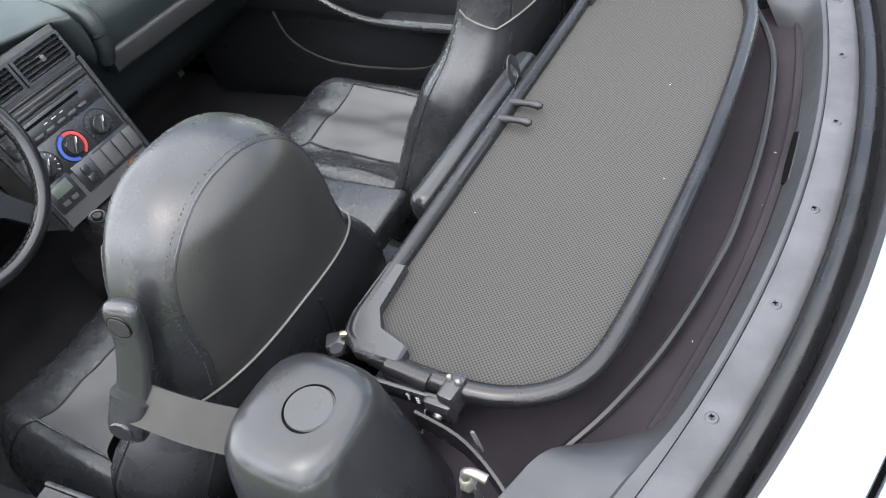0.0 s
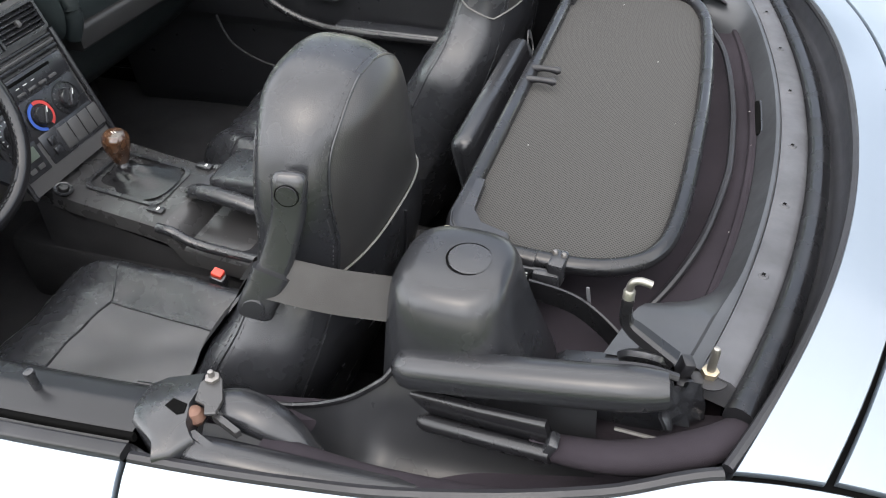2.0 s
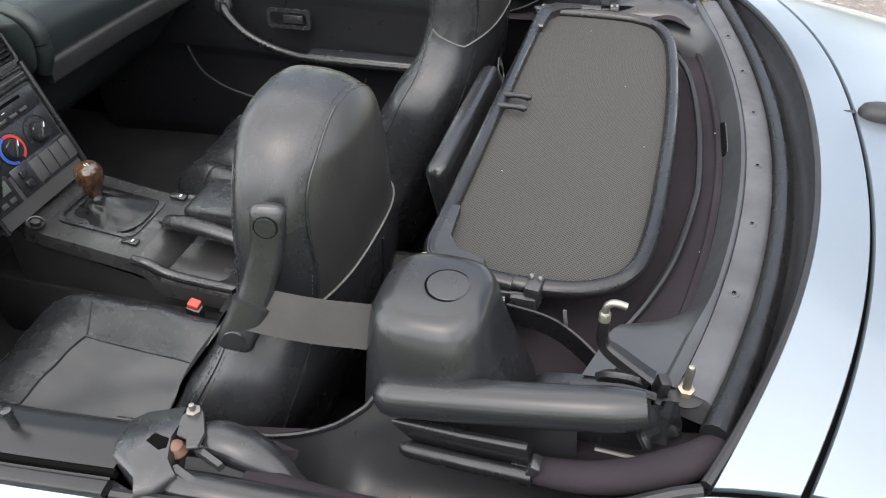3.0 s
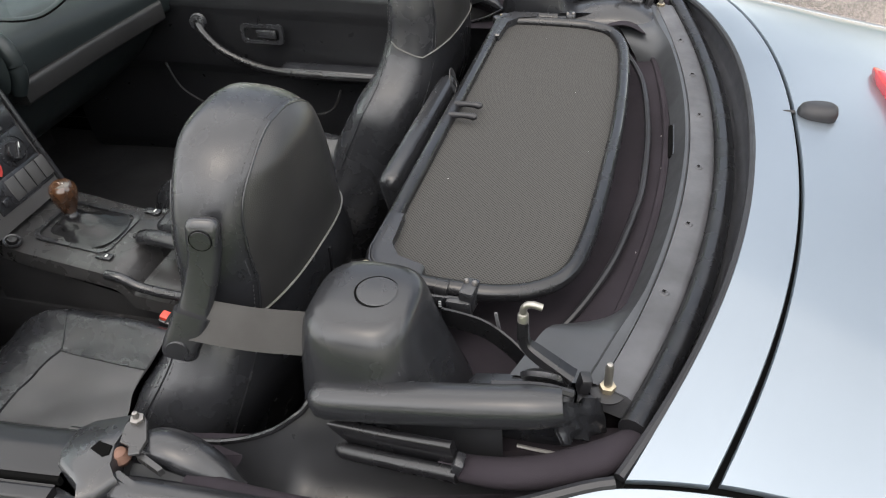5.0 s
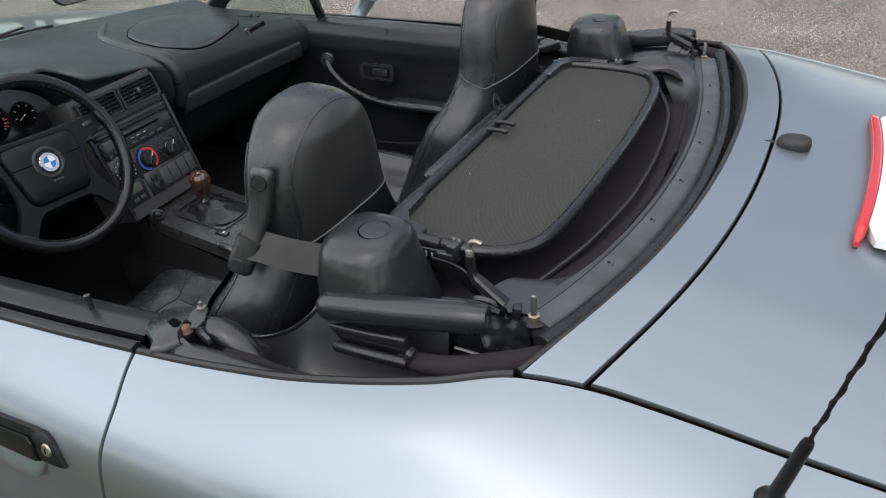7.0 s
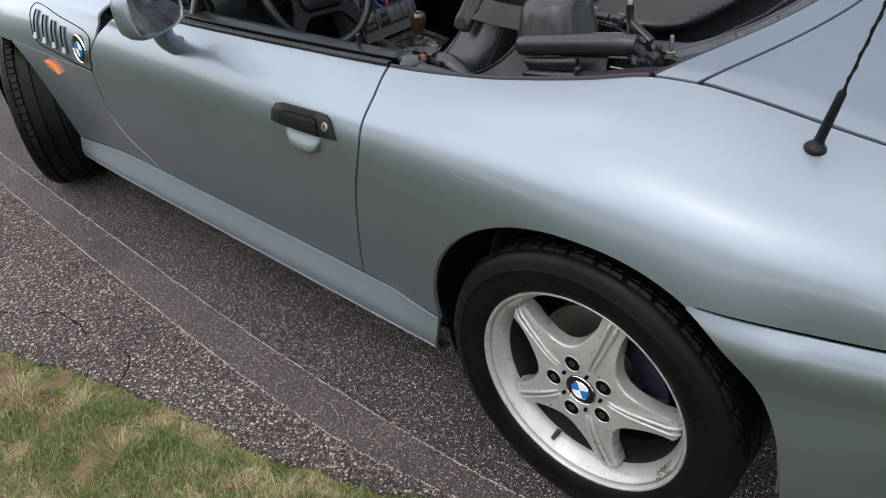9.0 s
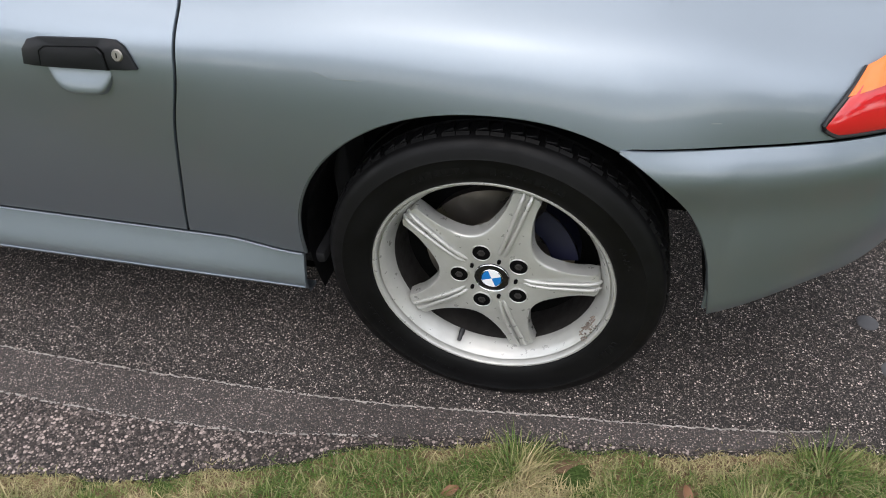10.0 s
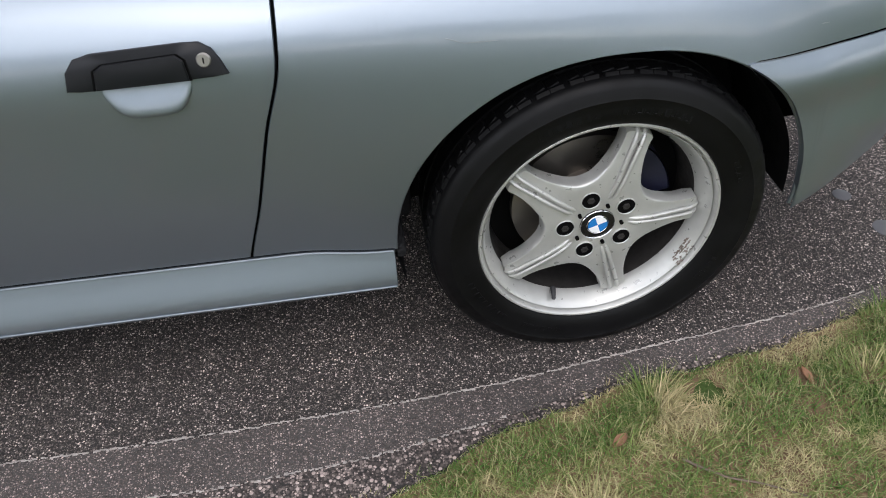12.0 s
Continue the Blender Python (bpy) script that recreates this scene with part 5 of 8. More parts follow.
    for q in (lo, hi):
        Shape().tube([pad(u, q) + up_ for u in np.linspace(0.315, 1, 24)], 0.0024, 6).part("cushion_piping", VINYL, back)
    Shape().tube([pad(0.315 - 0.012 * math.sin(math.pi * (v - lo) / (hi - lo)), v) + up_ for v in np.linspace(lo, hi, 20)], 0.0024, 6).part("cushion_piping", VINYL, back)
    for q, e in ((lo, 0.03), (hi, 0.97)):
        Shape().tube([pad(0.315 - 0.10 * t, q + (e - q) * t) + up_ * 0.4 for t in np.linspace(0, 1, 16)], 0.0018, 6).part("cushion_piping", VINYL, back)
    # belt guide on the outer shoulder
    side = outer
    def at(x, y, z):
        return (x, side * y, z)
    path = through_points([at(-0.441, 0.497, 1.022), at(-0.441, 0.503, 1.006), at(-0.445, 0.509, 0.975), at(-0.455, 0.520, 0.940), at(-0.464, 0.531, 0.912)], 6)
    s = Shape().sweep(path, rounded(0.036, 0.017, 0.008, 4), up=(0.25, side, 0.1), size=spline((0, 0.45), (0.05, 0.80), (0.18, 1.0), (0.6, 0.96), (1, 1.02)))
    s.part("belt_guide", PLASTIC, back, "black plastic belt guide with a round stud")
    Shape().lathe([(0.0001, 0.0010), (0.0105, 0.0008), (0.0115, -0.002)], 24, facing(at(-0.440, 0.5125, 1.003), (0.25, side, 0.1))).part("guide_stud", PLASTIC, back)
    Shape().lathe([(0.0112, 0.0004), (0.0118, 0.0009), (0.0124, 0.0)], 24, facing(at(-0.440, 0.5122, 1.003), (0.25, side, 0.1)), closed=True).part("stud_groove", DARK, back)
    path = through_points([at(-0.462, 0.532, 0.918), at(-0.470, 0.540, 0.898), at(-0.479, 0.547, 0.880), at(-0.484, 0.550, 0.864)], 6)
    Shape().sweep(path, rounded(0.042, 0.021, 0.009, 4), up=(0.25, side, 0.1), size=spline((0, 1.0), (0.85, 0.95), (1, 0.60))).part("guide_tail", PLASTIC, back)
    Shape().lathe([(0.0001, 0.0012), (0.012, 0.001), (0.013, -0.002)], 20, facing(at(-0.4785, 0.5575, 0.881), (0.25, side, 0.1))).part("guide_stud", PLASTIC, back)
    # belt: from the hoop through the guide, then down beside the seat
    web = [(0.0008, -0.0235), (0.0008, 0.0235), (-0.0008, 0.0235), (-0.0008, -0.0235)]
    s = Shape().sweep(through_points([at(-0.318, 0.512, 0.893), at(-0.345, 0.520, 0.899), at(-0.40, 0.530, 0.904), at(-0.466, 0.536, 0.912)], 5), web, up=(0.0, -0.60 * side, 0.80))
    s.part("seat_belt", WEBBING, back, "grey-black seat belt webbing")
    # the length beside the seat gets its shade from the darker webbing colour
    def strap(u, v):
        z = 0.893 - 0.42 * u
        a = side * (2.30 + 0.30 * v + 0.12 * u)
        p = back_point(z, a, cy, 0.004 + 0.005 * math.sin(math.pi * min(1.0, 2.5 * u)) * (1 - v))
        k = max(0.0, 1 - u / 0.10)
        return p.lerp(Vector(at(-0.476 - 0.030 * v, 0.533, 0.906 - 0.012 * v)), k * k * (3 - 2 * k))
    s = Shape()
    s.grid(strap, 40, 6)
    s.part("belt_tail", SHADED_WEB, back, "belt webbing running down beside the seat, coloured dark for shade", thick=0.0014)
    return back


build_seat(-0.360, -1)
build_seat(0.360, 1)
# belt buckle by the tunnel
s = Shape()
s.box((0.030, 0.022, 0.090), (-0.868, -0.172, 0.452), 0.005, (8, 14, 0))
buckle = s.part("belt_buckle", PLASTIC, car, "black belt buckle with a red button")
Shape().box((0.022, 0.018, 0.012), (-0.857, -0.177, 0.500), 0.003, (8, 14, 0)).part("buckle_button", RED_BUTTON, buckle)


# ---- dashboard, console and steering wheel ----
def dash_line(y):
    """Points of the dashboard's section at y, from the windscreen down the face."""
    k = abs(y) / 0.66
    b = 0.04 * k * k
    pas = 1.0 if y > 0.13 else 0.0
    top = 0.905 - 0.045 * k**2
    q = min(max((0.235 - abs(y + 0.325)) / 0.06, 0.0), 1.0)
    q = q * q * (3 - 2 * q)
    mid = min(max((0.155 - abs(y + 0.046)) / 0.025, 0.0), 1.0)
    r = max(0.19 * q, 0.085 * mid * mid * (3 - 2 * mid))
    w = min(max((0.10 - y) / 0.30, 0.0), 1.0)
    w = w * w * (3 - 2 * w)
    line = [(-1.87 + 0.12 * k * k, 0.939 - 0.042 * k), (-1.70 + 0.06 * k * k, top + 0.026 - 0.012 * k), (-1.52, top + 0.010 + 0.018 * w), (-1.40 + b, top + 0.036 * w), (-1.335 - 0.03 * pas + b, top - 0.010), (-1.305 - 0.035 * pas + b * 1.2, top - 0.032), (-1.30 - 0.03 * pas + b * 1.2, top - 0.065), (-1.315 - 0.02 * pas + b, top - 0.11), (-1.36 + b, 0.755), (-1.40 + b, 0.70), (-1.46, 0.60), (-1.60, 0.50)]
    shift = (0, 0, 0, 0.15, 0.25, 0.8, 1, 1, 0.8, 0.2, 0, 0)
    lift = (0, 0, 0, 0, 1, 0.9, 0.7, 0.4, 0.1, 0, 0, 0)
    qh = min(max((0.245 - abs(y + 0.325)) / 0.11, 0.0), 1.0)
    hump = (0, 0.1, 0.55, 1, 1, 1, 0.6, 0, 0, 0, 0, 0)
    return [(x - r * f, z + 0.036 * w * g + 0.044 * qh * qh * (3 - 2 * qh) * h) for (x, z), f, g, h in zip(line, shift, lift, hump)]


def dash_point(u, v, lift=0.0):
    y = -0.67 + 1.34 * u
    pts = through_points([(x, y, z) for x, z in dash_line(y)], 5)
    i = min(int(v * (len(pts) - 1)), len(pts) - 2)
    return pts[i].lerp(pts[i + 1], v * (len(pts) - 1) - i) + Vector((0, 0, lift))


s = Shape()
s.grid(lambda u, v: dash_point(u, v), 60, 55)
dash = s.part("dashboard", DASH_SKIN, car, "dark padded dashboard with a greenish sheen", sharp=60)
# passenger airbag lid with a rolled border
lid = through_points([(-1.545, 0.215, 0), (-1.63, 0.30, 0), (-1.66, 0.40, 0), (-1.63, 0.49, 0), (-1.52, 0.525, 0), (-1.41, 0.51, 0), (-1.36, 0.42, 0), (-1.345, 0.28, 0), (-1.40, 0.20, 0)], 6, True)


def top_z(x, y):
    pts = through_points([(a, y, b) for a, b in dash_line(y)], 5)
    for a, b in zip(pts, pts[1:]):
        if a.x <= x <= b.x:
            return a.z + (b.z - a.z) * (x - a.x) / max(b.x - a.x, 1e-6)
    return pts[0].z


ring = [Vector((p.x, p.y, top_z(p.x, p.y))) for p in lid]
mid = sum(ring, Vector()) / len(ring)
s = Shape()
k = len(ring)
rows = [[p + (mid - p) * f + Vector((0, 0, z)) for p in ring] for f, z in ((0.0, 0.0005), (0.02, 0.004), (0.06, 0.0055), (0.4, 0.006), (0.75, 0.006))]
s.loft(rows)
s.part("airbag_lid", DASH_SKIN, dash, "smooth airbag lid in the dashboard top", sharp=60)
Shape().tube([p + Vector((0, 0, 0.0008)) for p in ring], 0.0022, 6, closed=True).part("lid_groove", DARK, dash)
s = Shape()
roll = through_points([(-1.74, 0.30, top_z(-1.74, 0.30)), (-1.62, 0.185, top_z(-1.62, 0.185)), (-1.48, 0.155, 0.903), (-1.38, 0.150, 0.897), (-1.325, 0.148, 0.875), (-1.315, 0.147, 0.82), (-1.335, 0.146, 0.77)], 8)
s.tube(roll, 0.020, 14, size=spline((0, 0.25), (0.3, 0.8), (0.8, 1.0), (1, 0.9)))
s.part("dash_roll", DASH_SKIN, dash, "rolled padded edge beside the centre stack", sharp=60)
SHELF = worn("dark_grey_shelf", (0.015, 0.015, 0.015), 0.45, grain=900, bump=0.07, depth=0.0003, vary=0.1)
# lower grey shelf with a recessed handle in front of the passenger
s = Shape()
s.sweep([(-1.350, 0.15, 0.762), (-1.338, 0.40, 0.764), (-1.308, 0.63, 0.768)], rounded(0.06, 0.052, 0.010, 3))
s.part("glove_shelf", SHELF, dash, "grey glove-box front")
Shape().box((0.012, 0.085, 0.026), (-1.322, 0.42, 0.762), 0.004, (0, 0, -4)).part("glove_handle", PLASTIC, dash, "black recessed glove-box handle")
# round demist outlet and end vent on the passenger side
s = Shape()
for i in range(7):
    s.box((0.004, 0.020, 0.006), (-1.475 + 0.012 * i, 0.575 + 0.004 * i, 0.876), 0.001, (0, 25, 20))
s.part("demist_grille", PLASTIC, dash, "black demist outlet slats")


def vent(name, at, across, up, w, h, slats=5, parent=None):
    """A vent: dark box, frame, slats and a thumb slider."""
    m = facing(at, Vector(across).cross(Vector(up)), up)
    parent = parent or dash
    body = Shape().box((w - 0.006, h - 0.006, 0.03), (0, 0, -0.034), 0.002, m=m).part("vent", DARK, parent, "black dashboard air vent")
    ring = Shape()
    outer_, inner_ = rounded(w, h, 0.006), rounded(w - 0.012, h - 0.012, 0.004)
    ring.loft([[Vector((x, y, z)) for x, y in o] for o, z in ((outer_, -0.01), (outer_, 0.002), (inner_, 0.002), (inner_, -0.01))], caps=False, closed=True, m=m)
    ring.part("vent_frame", PLASTIC, parent)
    for i in range(slats):
        y = (i + 0.5) / slats * (h - 0.014) - (h - 0.014) / 2
        Shape().box((w - 0.012, 0.0022, 0.014), (0, y, -0.006), 0.0008, (28, 0, 0), m=m).part("vent_slat", PLASTIC, parent)
    Shape().box((0.010, 0.014, 0.010), (0, 0, 0.0), 0.003, m=m).part("vent_slider", GREY_PLASTIC, parent)
    return body


vent("vent", (-1.330, 0.505, 0.852), (-0.15, 1, 0), (-0.3, 0, 1), 0.095, 0.058)
vent("vent", (-1.295, -0.625, 0.845), (0.15, 1, 0), (-0.3, 0, 1), 0.075, 0.060)
Shape().lathe([(0.0001, 0.020), (0.013, 0.019), (0.016, 0.010), (0.020, 0.004), (0.022, -0.01)], 24, facing((-1.33, -0.565, 0.850), (1, 0.1, 0.3))).part("light_switch", PLASTIC, dash, "round black light switch")

# centre stack: a sloping face with everything set into it
STACK_Y, STACK_TOP, STACK_LOW = -0.046, Vector((-1.340, 0, 0.888)), Vector((-1.245, 0, 0.585))
face_down = (STACK_LOW - STACK_TOP).normalized()
face_out = Vector((-face_down.z, 0, face_down.x)).normalized()
if face_out.x < 0:
    face_out = -face_out
FACE = (STACK_LOW - STACK_TOP).length


def on_face(across, down, out=0.0):
    """A pose on the centre stack: x across to the passenger, y up the face, z out of it."""
    p = STACK_TOP + face_down * down + face_out * out + Vector((0, STACK_Y + across, 0))
    return facing(p, face_out, -face_down)


s = Shape()
s.loft([[STACK_TOP + face_down * d + face_out * o + Vector((0, STACK_Y + q * w, 0)) for q, o in ((-1, -0.12), (-1, -0.006), (-0.96, 0.0), (0.96, 0.0), (1, -0.006), (1, -0.12))] for d, w in ((-0.005, 0.128), (0.06, 0.127), (0.15, 0.124), (0.24, 0.122), (FACE, 0.120))])
stack = s.part("dashboard_centre", GREY_PLASTIC, car, "charcoal centre stack with radio, heater knobs and switches", sharp=40)
for across in (-0.061, 0.061):
    c = on_face(across, 0.036, 0.012)
    vent("vent", c.translation, c.col[0].xyz, c.col[1].xyz, 0.118, 0.060, 5, stack)
for d, h, mat in ((0.079, 0.007, SATIN), (0.090, 0.006, STEEL), (0.101, 0.010, SATIN)):
    Shape().box((0.236, h, 0.008), (0, 0, 0), 0.002, m=on_face(0, d, 0.003)).part("trim_bar", mat if mat is not STEEL else GREY_PLASTIC, stack, "thin horizontal trim bar")
s = Shape().box((0.226, 0.044, 0.012), (0, 0, 0), 0.003, m=on_face(0, 0.133, 0.001))
radio = s.part("radio", PLASTIC, stack, "black car radio with a slot and small keys")
s = Shape()
for i in range(6):
    s.box((0.020, 0.006, 0.003), (-0.075 + 0.028 * i, -0.012, 0.007), 0.001, m=on_face(0, 0.133, 0.001))
s.part("radio_keys", GREY_PLASTIC, stack)
Shape().box((0.15, 0.006, 0.002), (0, 0.012, 0.0065), 0.0005, m=on_face(0, 0.133, 0.001)).part("radio_slot", DARK, stack)
s = Shape()
for i in range(3):
    s.box((0.008 + 0.003 * (i % 2), 0.0016, 0.0008), (-0.02 + 0.02 * i, 0.001, 0.0073), 0, m=on_face(0, 0.133, 0.001))
s.part("radio_print", WHITE_MARK, stack)
Shape().lathe([(0.0001, 0.014), (0.007, 0.013), (0.008, 0.0)], 16, on_face(-0.103, 0.150, 0.006)).part("radio_knob", PLASTIC, stack)
Shape().box((0.228, 0.078, 0.004), (0, 0, 0), 0.0015, m=on_face(0, 0.196, -0.0005)).part("heater_panel", PLASTIC, stack, "black heater control panel")
for across, kind in ((-0.078, "fan"), (-0.006, "heat"), (0.068, "air")):
    m = on_face(across, 0.196, 0.0)
    Shape().lathe([(0.0001, 0.001), (0.031, 0.001), (0.032, 0.0035), (0.0335, 0.001), (0.0335, -0.004)], 40, m).part("knob_dial", PLASTIC, stack)
    knob = Shape().lathe([(0.0001, 0.015), (0.017, 0.0145), (0.0195, 0.011), (0.021, 0.001)], 28, m).part("heater_knob", PLASTIC, stack, "black rotary heater knob")
    Shape().box((0.008, 0.036, 0.008), (0, 0, 0.017), 0.003, (0, 0, -35), m=m).part("knob_grip", PLASTIC, stack)
    Shape().box((0.0016, 0.012, 0.001), (0, 0.011, 0.0214), 0, m=m @ pose(0, 0, 0, 0, 0, -35)).part("knob_mark", WHITE_MARK, stack)
    arcs = [(100, 262, BLUE_MARK), (-62, 98, RED_MARK)] if kind == "heat" else [(-40, 220, WHITE_MARK if kind == "fan" else GREY_PLASTIC)]
    for a0, a1, mat in arcs:
        s = Shape()
        if kind != "heat":
            for a in np.arange(a0, a1, 22):
                s.box((0.004, 0.0016, 0.0006), (0.0275, 0, 0.0014), 0, m=m @ pose(0, 0, 0, 0, 0, a))
        else:
            s.grid(lambda u, v: Vector(((0.0235 + 0.0065 * v) * math.cos(radians(a0 + (a1 - a0) * u)), (0.0235 + 0.0065 * v) * math.sin(radians(a0 + (a1 - a0) * u)), 0.0042)), 20, 2, m=m)
        s.part("dial_print", mat, stack)
s = Shape().box((0.156, 0.062, 0.006), (0, 0, 0), 0.003, m=on_face(0.036, 0.256, 0.0))
s.part("switch_panel", PLASTIC, stack, "switch panel with blank plates")
for i in range(4):
    Shape().box((0.027, 0.046, 0.004), (-0.018 + 0.030 * i, 0, 0.003), 0.0015, m=on_face(0.036, 0.256, 0.0)).part("blank_plate", GREY_PLASTIC, stack)
for dy in (-0.011, 0.011):
    Shape().box((0.017, 0.017, 0.008), (-0.055, dy, 0.004), 0.002, m=on_face(0.036, 0.256, 0.0)).part("switch_key", PLASTIC, stack, "small square switch")
s = Shape().box((0.062, 0.062, 0.006), (0, 0, 0), 0.003, m=on_face(-0.082, 0.256, 0.0))
s.part("clock_panel", PLASTIC, stack)
Shape().box((0.042, 0.024, 0.003), (0, 0.012, 0.003), 0.001, m=on_face(-0.082, 0.256, 0.0)).part("clock_display", SCREEN, stack, "small grey clock display")
for dx in (-0.011, 0.011):
    Shape().box((0.015, 0.009, 0.005), (dx, -0.016, 0.003), 0.001, m=on_face(-0.082, 0.256, 0.0)).part("clock_key", GREY_PLASTIC, stack)
for side in (-1, 1):
    Shape().tube([STACK_TOP + face_down * d + face_out * 0.004 + Vector((0, STACK_Y + side * (0.126 - 0.01 * d), 0)) for d in np.linspace(0.07, FACE, 12)], 0.006, 8).part("stack_edge", PLASTIC, stack)

# tunnel console
CONSOLE_Y, GEAR_Y = -0.035, -0.024
s = Shape()
prof = [(-1.29, 0.576, -0.118, 0.085), (-1.20, 0.569, -0.128, 0.079), (-1.12, 0.561, -0.131, 0.073), (-1.00, 0.550, -0.136, 0.068), (-0.985, 0.547, -0.137, 0.067), (-0.973, 0.536, -0.137, 0.067), (-0.955, 0.505, -0.137, 0.067), (-0.80, 0.49, -0.135, 0.065), (-0.45, 0.49, -0.135, 0.065)]
s.loft([[Vector((x, y, z - dz)) for y, dz in ((lo - 0.008, 0.032), (lo - 0.006, 0.016), (lo - 0.002, 0.004), (lo + 0.008, 0.0), (hi - 0.008, 0.0), (hi + 0.002, 0.004), (hi + 0.006, 0.016), (hi + 0.008, 0.032))] for x, z, lo, hi in prof])
console = s.part("tunnel_console", CONSOLE, car, "charcoal tunnel console with a deep tray", sharp=45)
for side in (-1, 1):
    s = Shape()
    s.grid(lambda u, v: Vector((-1.30 + 0.85 * u, CONSOLE_Y + side * (0.094 + 0.018 * v), 0.555 - 0.09 * min(1, u * 2) - 0.26 * v)), 12, 4)
    s.part("tunnel_side", CARPET, console)
for side in (-1, 1):
    s = Shape()
    s.tube(through_points([(-1.0, CONSOLE_Y + side * 0.104, 0.548), (-0.97, CONSOLE_Y + side * 0.104, 0.545), (-0.93, CONSOLE_Y + side * 0.102, 0.525), (-0.85, CONSOLE_Y + side * 0.100, 0.515), (-0.72, CONSOLE_Y + side * 0.10, 0.512)], 6), 0.010, 10)
    s.part("tray_edge", PLASTIC, console)

Shape().grid(lambda u, v: Vector((-0.93 + 0.14 * u, CONSOLE_Y - 0.075 + 0.10 * v, 0.4935 + 0.003 * abs(2 * v - 1) ** 6 + 0.003 * abs(2 * u - 1) ** 6)), 12, 12).part("tray_mat", PLASTIC, console)
s = Shape()
frame_ = rounded(0.175, 0.135, 0.022)
hole_ = rounded(0.158, 0.118, 0.018)
m = Matrix.Translation((-1.120, GEAR_Y, 0.5640)) @ pose(0, 0, 0, 0, 6.5, 0)
s.loft([[Vector((x, y, z)) for x, y in o] for o, z in ((frame_, -0.004), (frame_, 0.002), (hole_, 0.003), (hole_, -0.004))], caps=False, closed=True, m=m)
s.part("gaiter_frame", PLASTIC, console)
# gaiter and lever
s = Shape()
rings = []
for t, (hx, hy, z) in enumerate(((0.085, 0.065, 0.561), (0.066, 0.048, 0.564), (0.046, 0.036, 0.575), (0.036, 0.030, 0.577), (0.028, 0.025, 0.584), (0.019, 0.018, 0.586), (0.011, 0.011, 0.589))):
    r = []
    for i in range(36):
        a = 2 * math.pi * i / 36
        c, q = math.cos(a), math.sin(a)
        k = (abs(c) ** 3 + abs(q) ** 3) ** (-1 / 3) * (1 + 0.13 * math.sin(5 * a + 1.3 * t) * (t in (1, 2, 3, 4)))
        r.append(Vector((-1.122 - 0.0055 * t + hx * k * c, GEAR_Y + hy * k * q, z)))
    rings.append(r)
s.loft(rings)
s.part("gear_gaiter", LEATHER_SHINY, console, "crumpled black leather gear gaiter", sharp=70)
m = Matrix.Translation((-1.160, -0.018, 0.538)) @ pose(0, 0, 0, 0, 5, 0) @ Matrix.Scale(1.35, 4)
Shape().lathe([(0.0065, -0.02), (0.0065, 0.030), (0.0095, 0.031), (0.0095, 0.043), (0.008, 0.044)], 16, m).part("lever_collar", CHROME, console, "bright metal collar")
Shape().lathe([(0.0001, 0.043), (0.0115, 0.044), (0.0132, 0.049), (0.0158, 0.058), (0.0190, 0.070), (0.0205, 0.080), (0.0190, 0.088), (0.0140, 0.093), (0.0001, 0.0945)], 24, m).part("gear_knob", WOOD, console, "varnished walnut gear knob")
s = Shape()
for dx, dy in ((-0.005, 0), (0, 0.004), (0, -0.004), (0.005, 0)):
    s.box((0.0035, 0.0007, 0.0004), (dx * 0.6, dy * 0.6, 0.0944), 0, m=m)
s.part("knob_print", WHITE_MARK, console)
for x, y in ((-1.02, 0.060), (-1.03, -0.098)):
    key = Shape().box((0.034, 0.017, 0.006), (x, y, 0.556), 0.002, (0, 5, 0)).part("window_switch", PLASTIC, console, "small window switch")
    Shape().box((0.004, 0.008, 0.0008), (x + 0.006, y, 0.5594), 0, (0, 5, 0)).part("switch_print", WHITE_MARK, console)
m = Matrix.Translation((-1.226, -0.118, 0.578)) @ pose(0, 0, 0, 0, 22, 0)
Shape().lathe([(0.0165, 0.0), (0.018, 0.004), (0.0165, 0.007), (0.0135, 0.006), (0.0125, 0.002), (0.0001, 0.002)], 24, m).part("lighter_ring", PLASTIC, console)
Shape().lathe([(0.0001, 0.011), (0.0085, 0.010), (0.0105, 0.006), (0.0105, 0.0)], 20, m).part("cigar_lighter", SATIN, console, "round black cigar lighter")
# handbrake and armrest
s = Shape()
s.tube(through_points([(-0.990, -0.034, 0.562), (-0.95, -0.034, 0.566), (-0.88, -0.034, 0.558), (-0.80, -0.034, 0.540)], 6), 0.0185, 14, size=spline((0, 0.6), (0.08, 0.95), (0.7, 1.0), (1, 0.85)), flat=0.85)
brake = s.part("handbrake", LEATHER, console, "black leather handbrake grip")
Shape().lathe([(0.006, -0.006), (0.006, 0.010), (0.004, 0.012)], 12, facing((-0.994, -0.030, 0.559), (-1, 0, 0.05))).part("brake_button", PLASTIC, console)
s = Shape()
s.loft([squircle(-0.80, -0.03, 0.495, 0.05, 0.032), squircle(-0.80, -0.03, 0.515, 0.042, 0.028), squircle(-0.795, -0.03, 0.535, 0.028, 0.021)])
s.part("brake_gaiter", LEATHER, console)
s = Shape()
s.box((0.36, 0.125, 0.055), (-0.78, 0.045, 0.570), 0.014, (0, -3, 0), 4)
arm = s.part("armrest", LEATHER, console, "black leather armrest box on the tunnel", sharp=50)
s = Shape()
for i in range(5):
    s.box((0.010 + 0.006 * (i % 2), 0.005, 0.0006), (-0.775 + 0.012 * i, 0.03 + 0.004 * (i % 3), 0.6005), 0, (0, -3, 30 * i))
s.part("scuff", worn("tan_scuff", (0.22, 0.15, 0.07), 0.8), console)
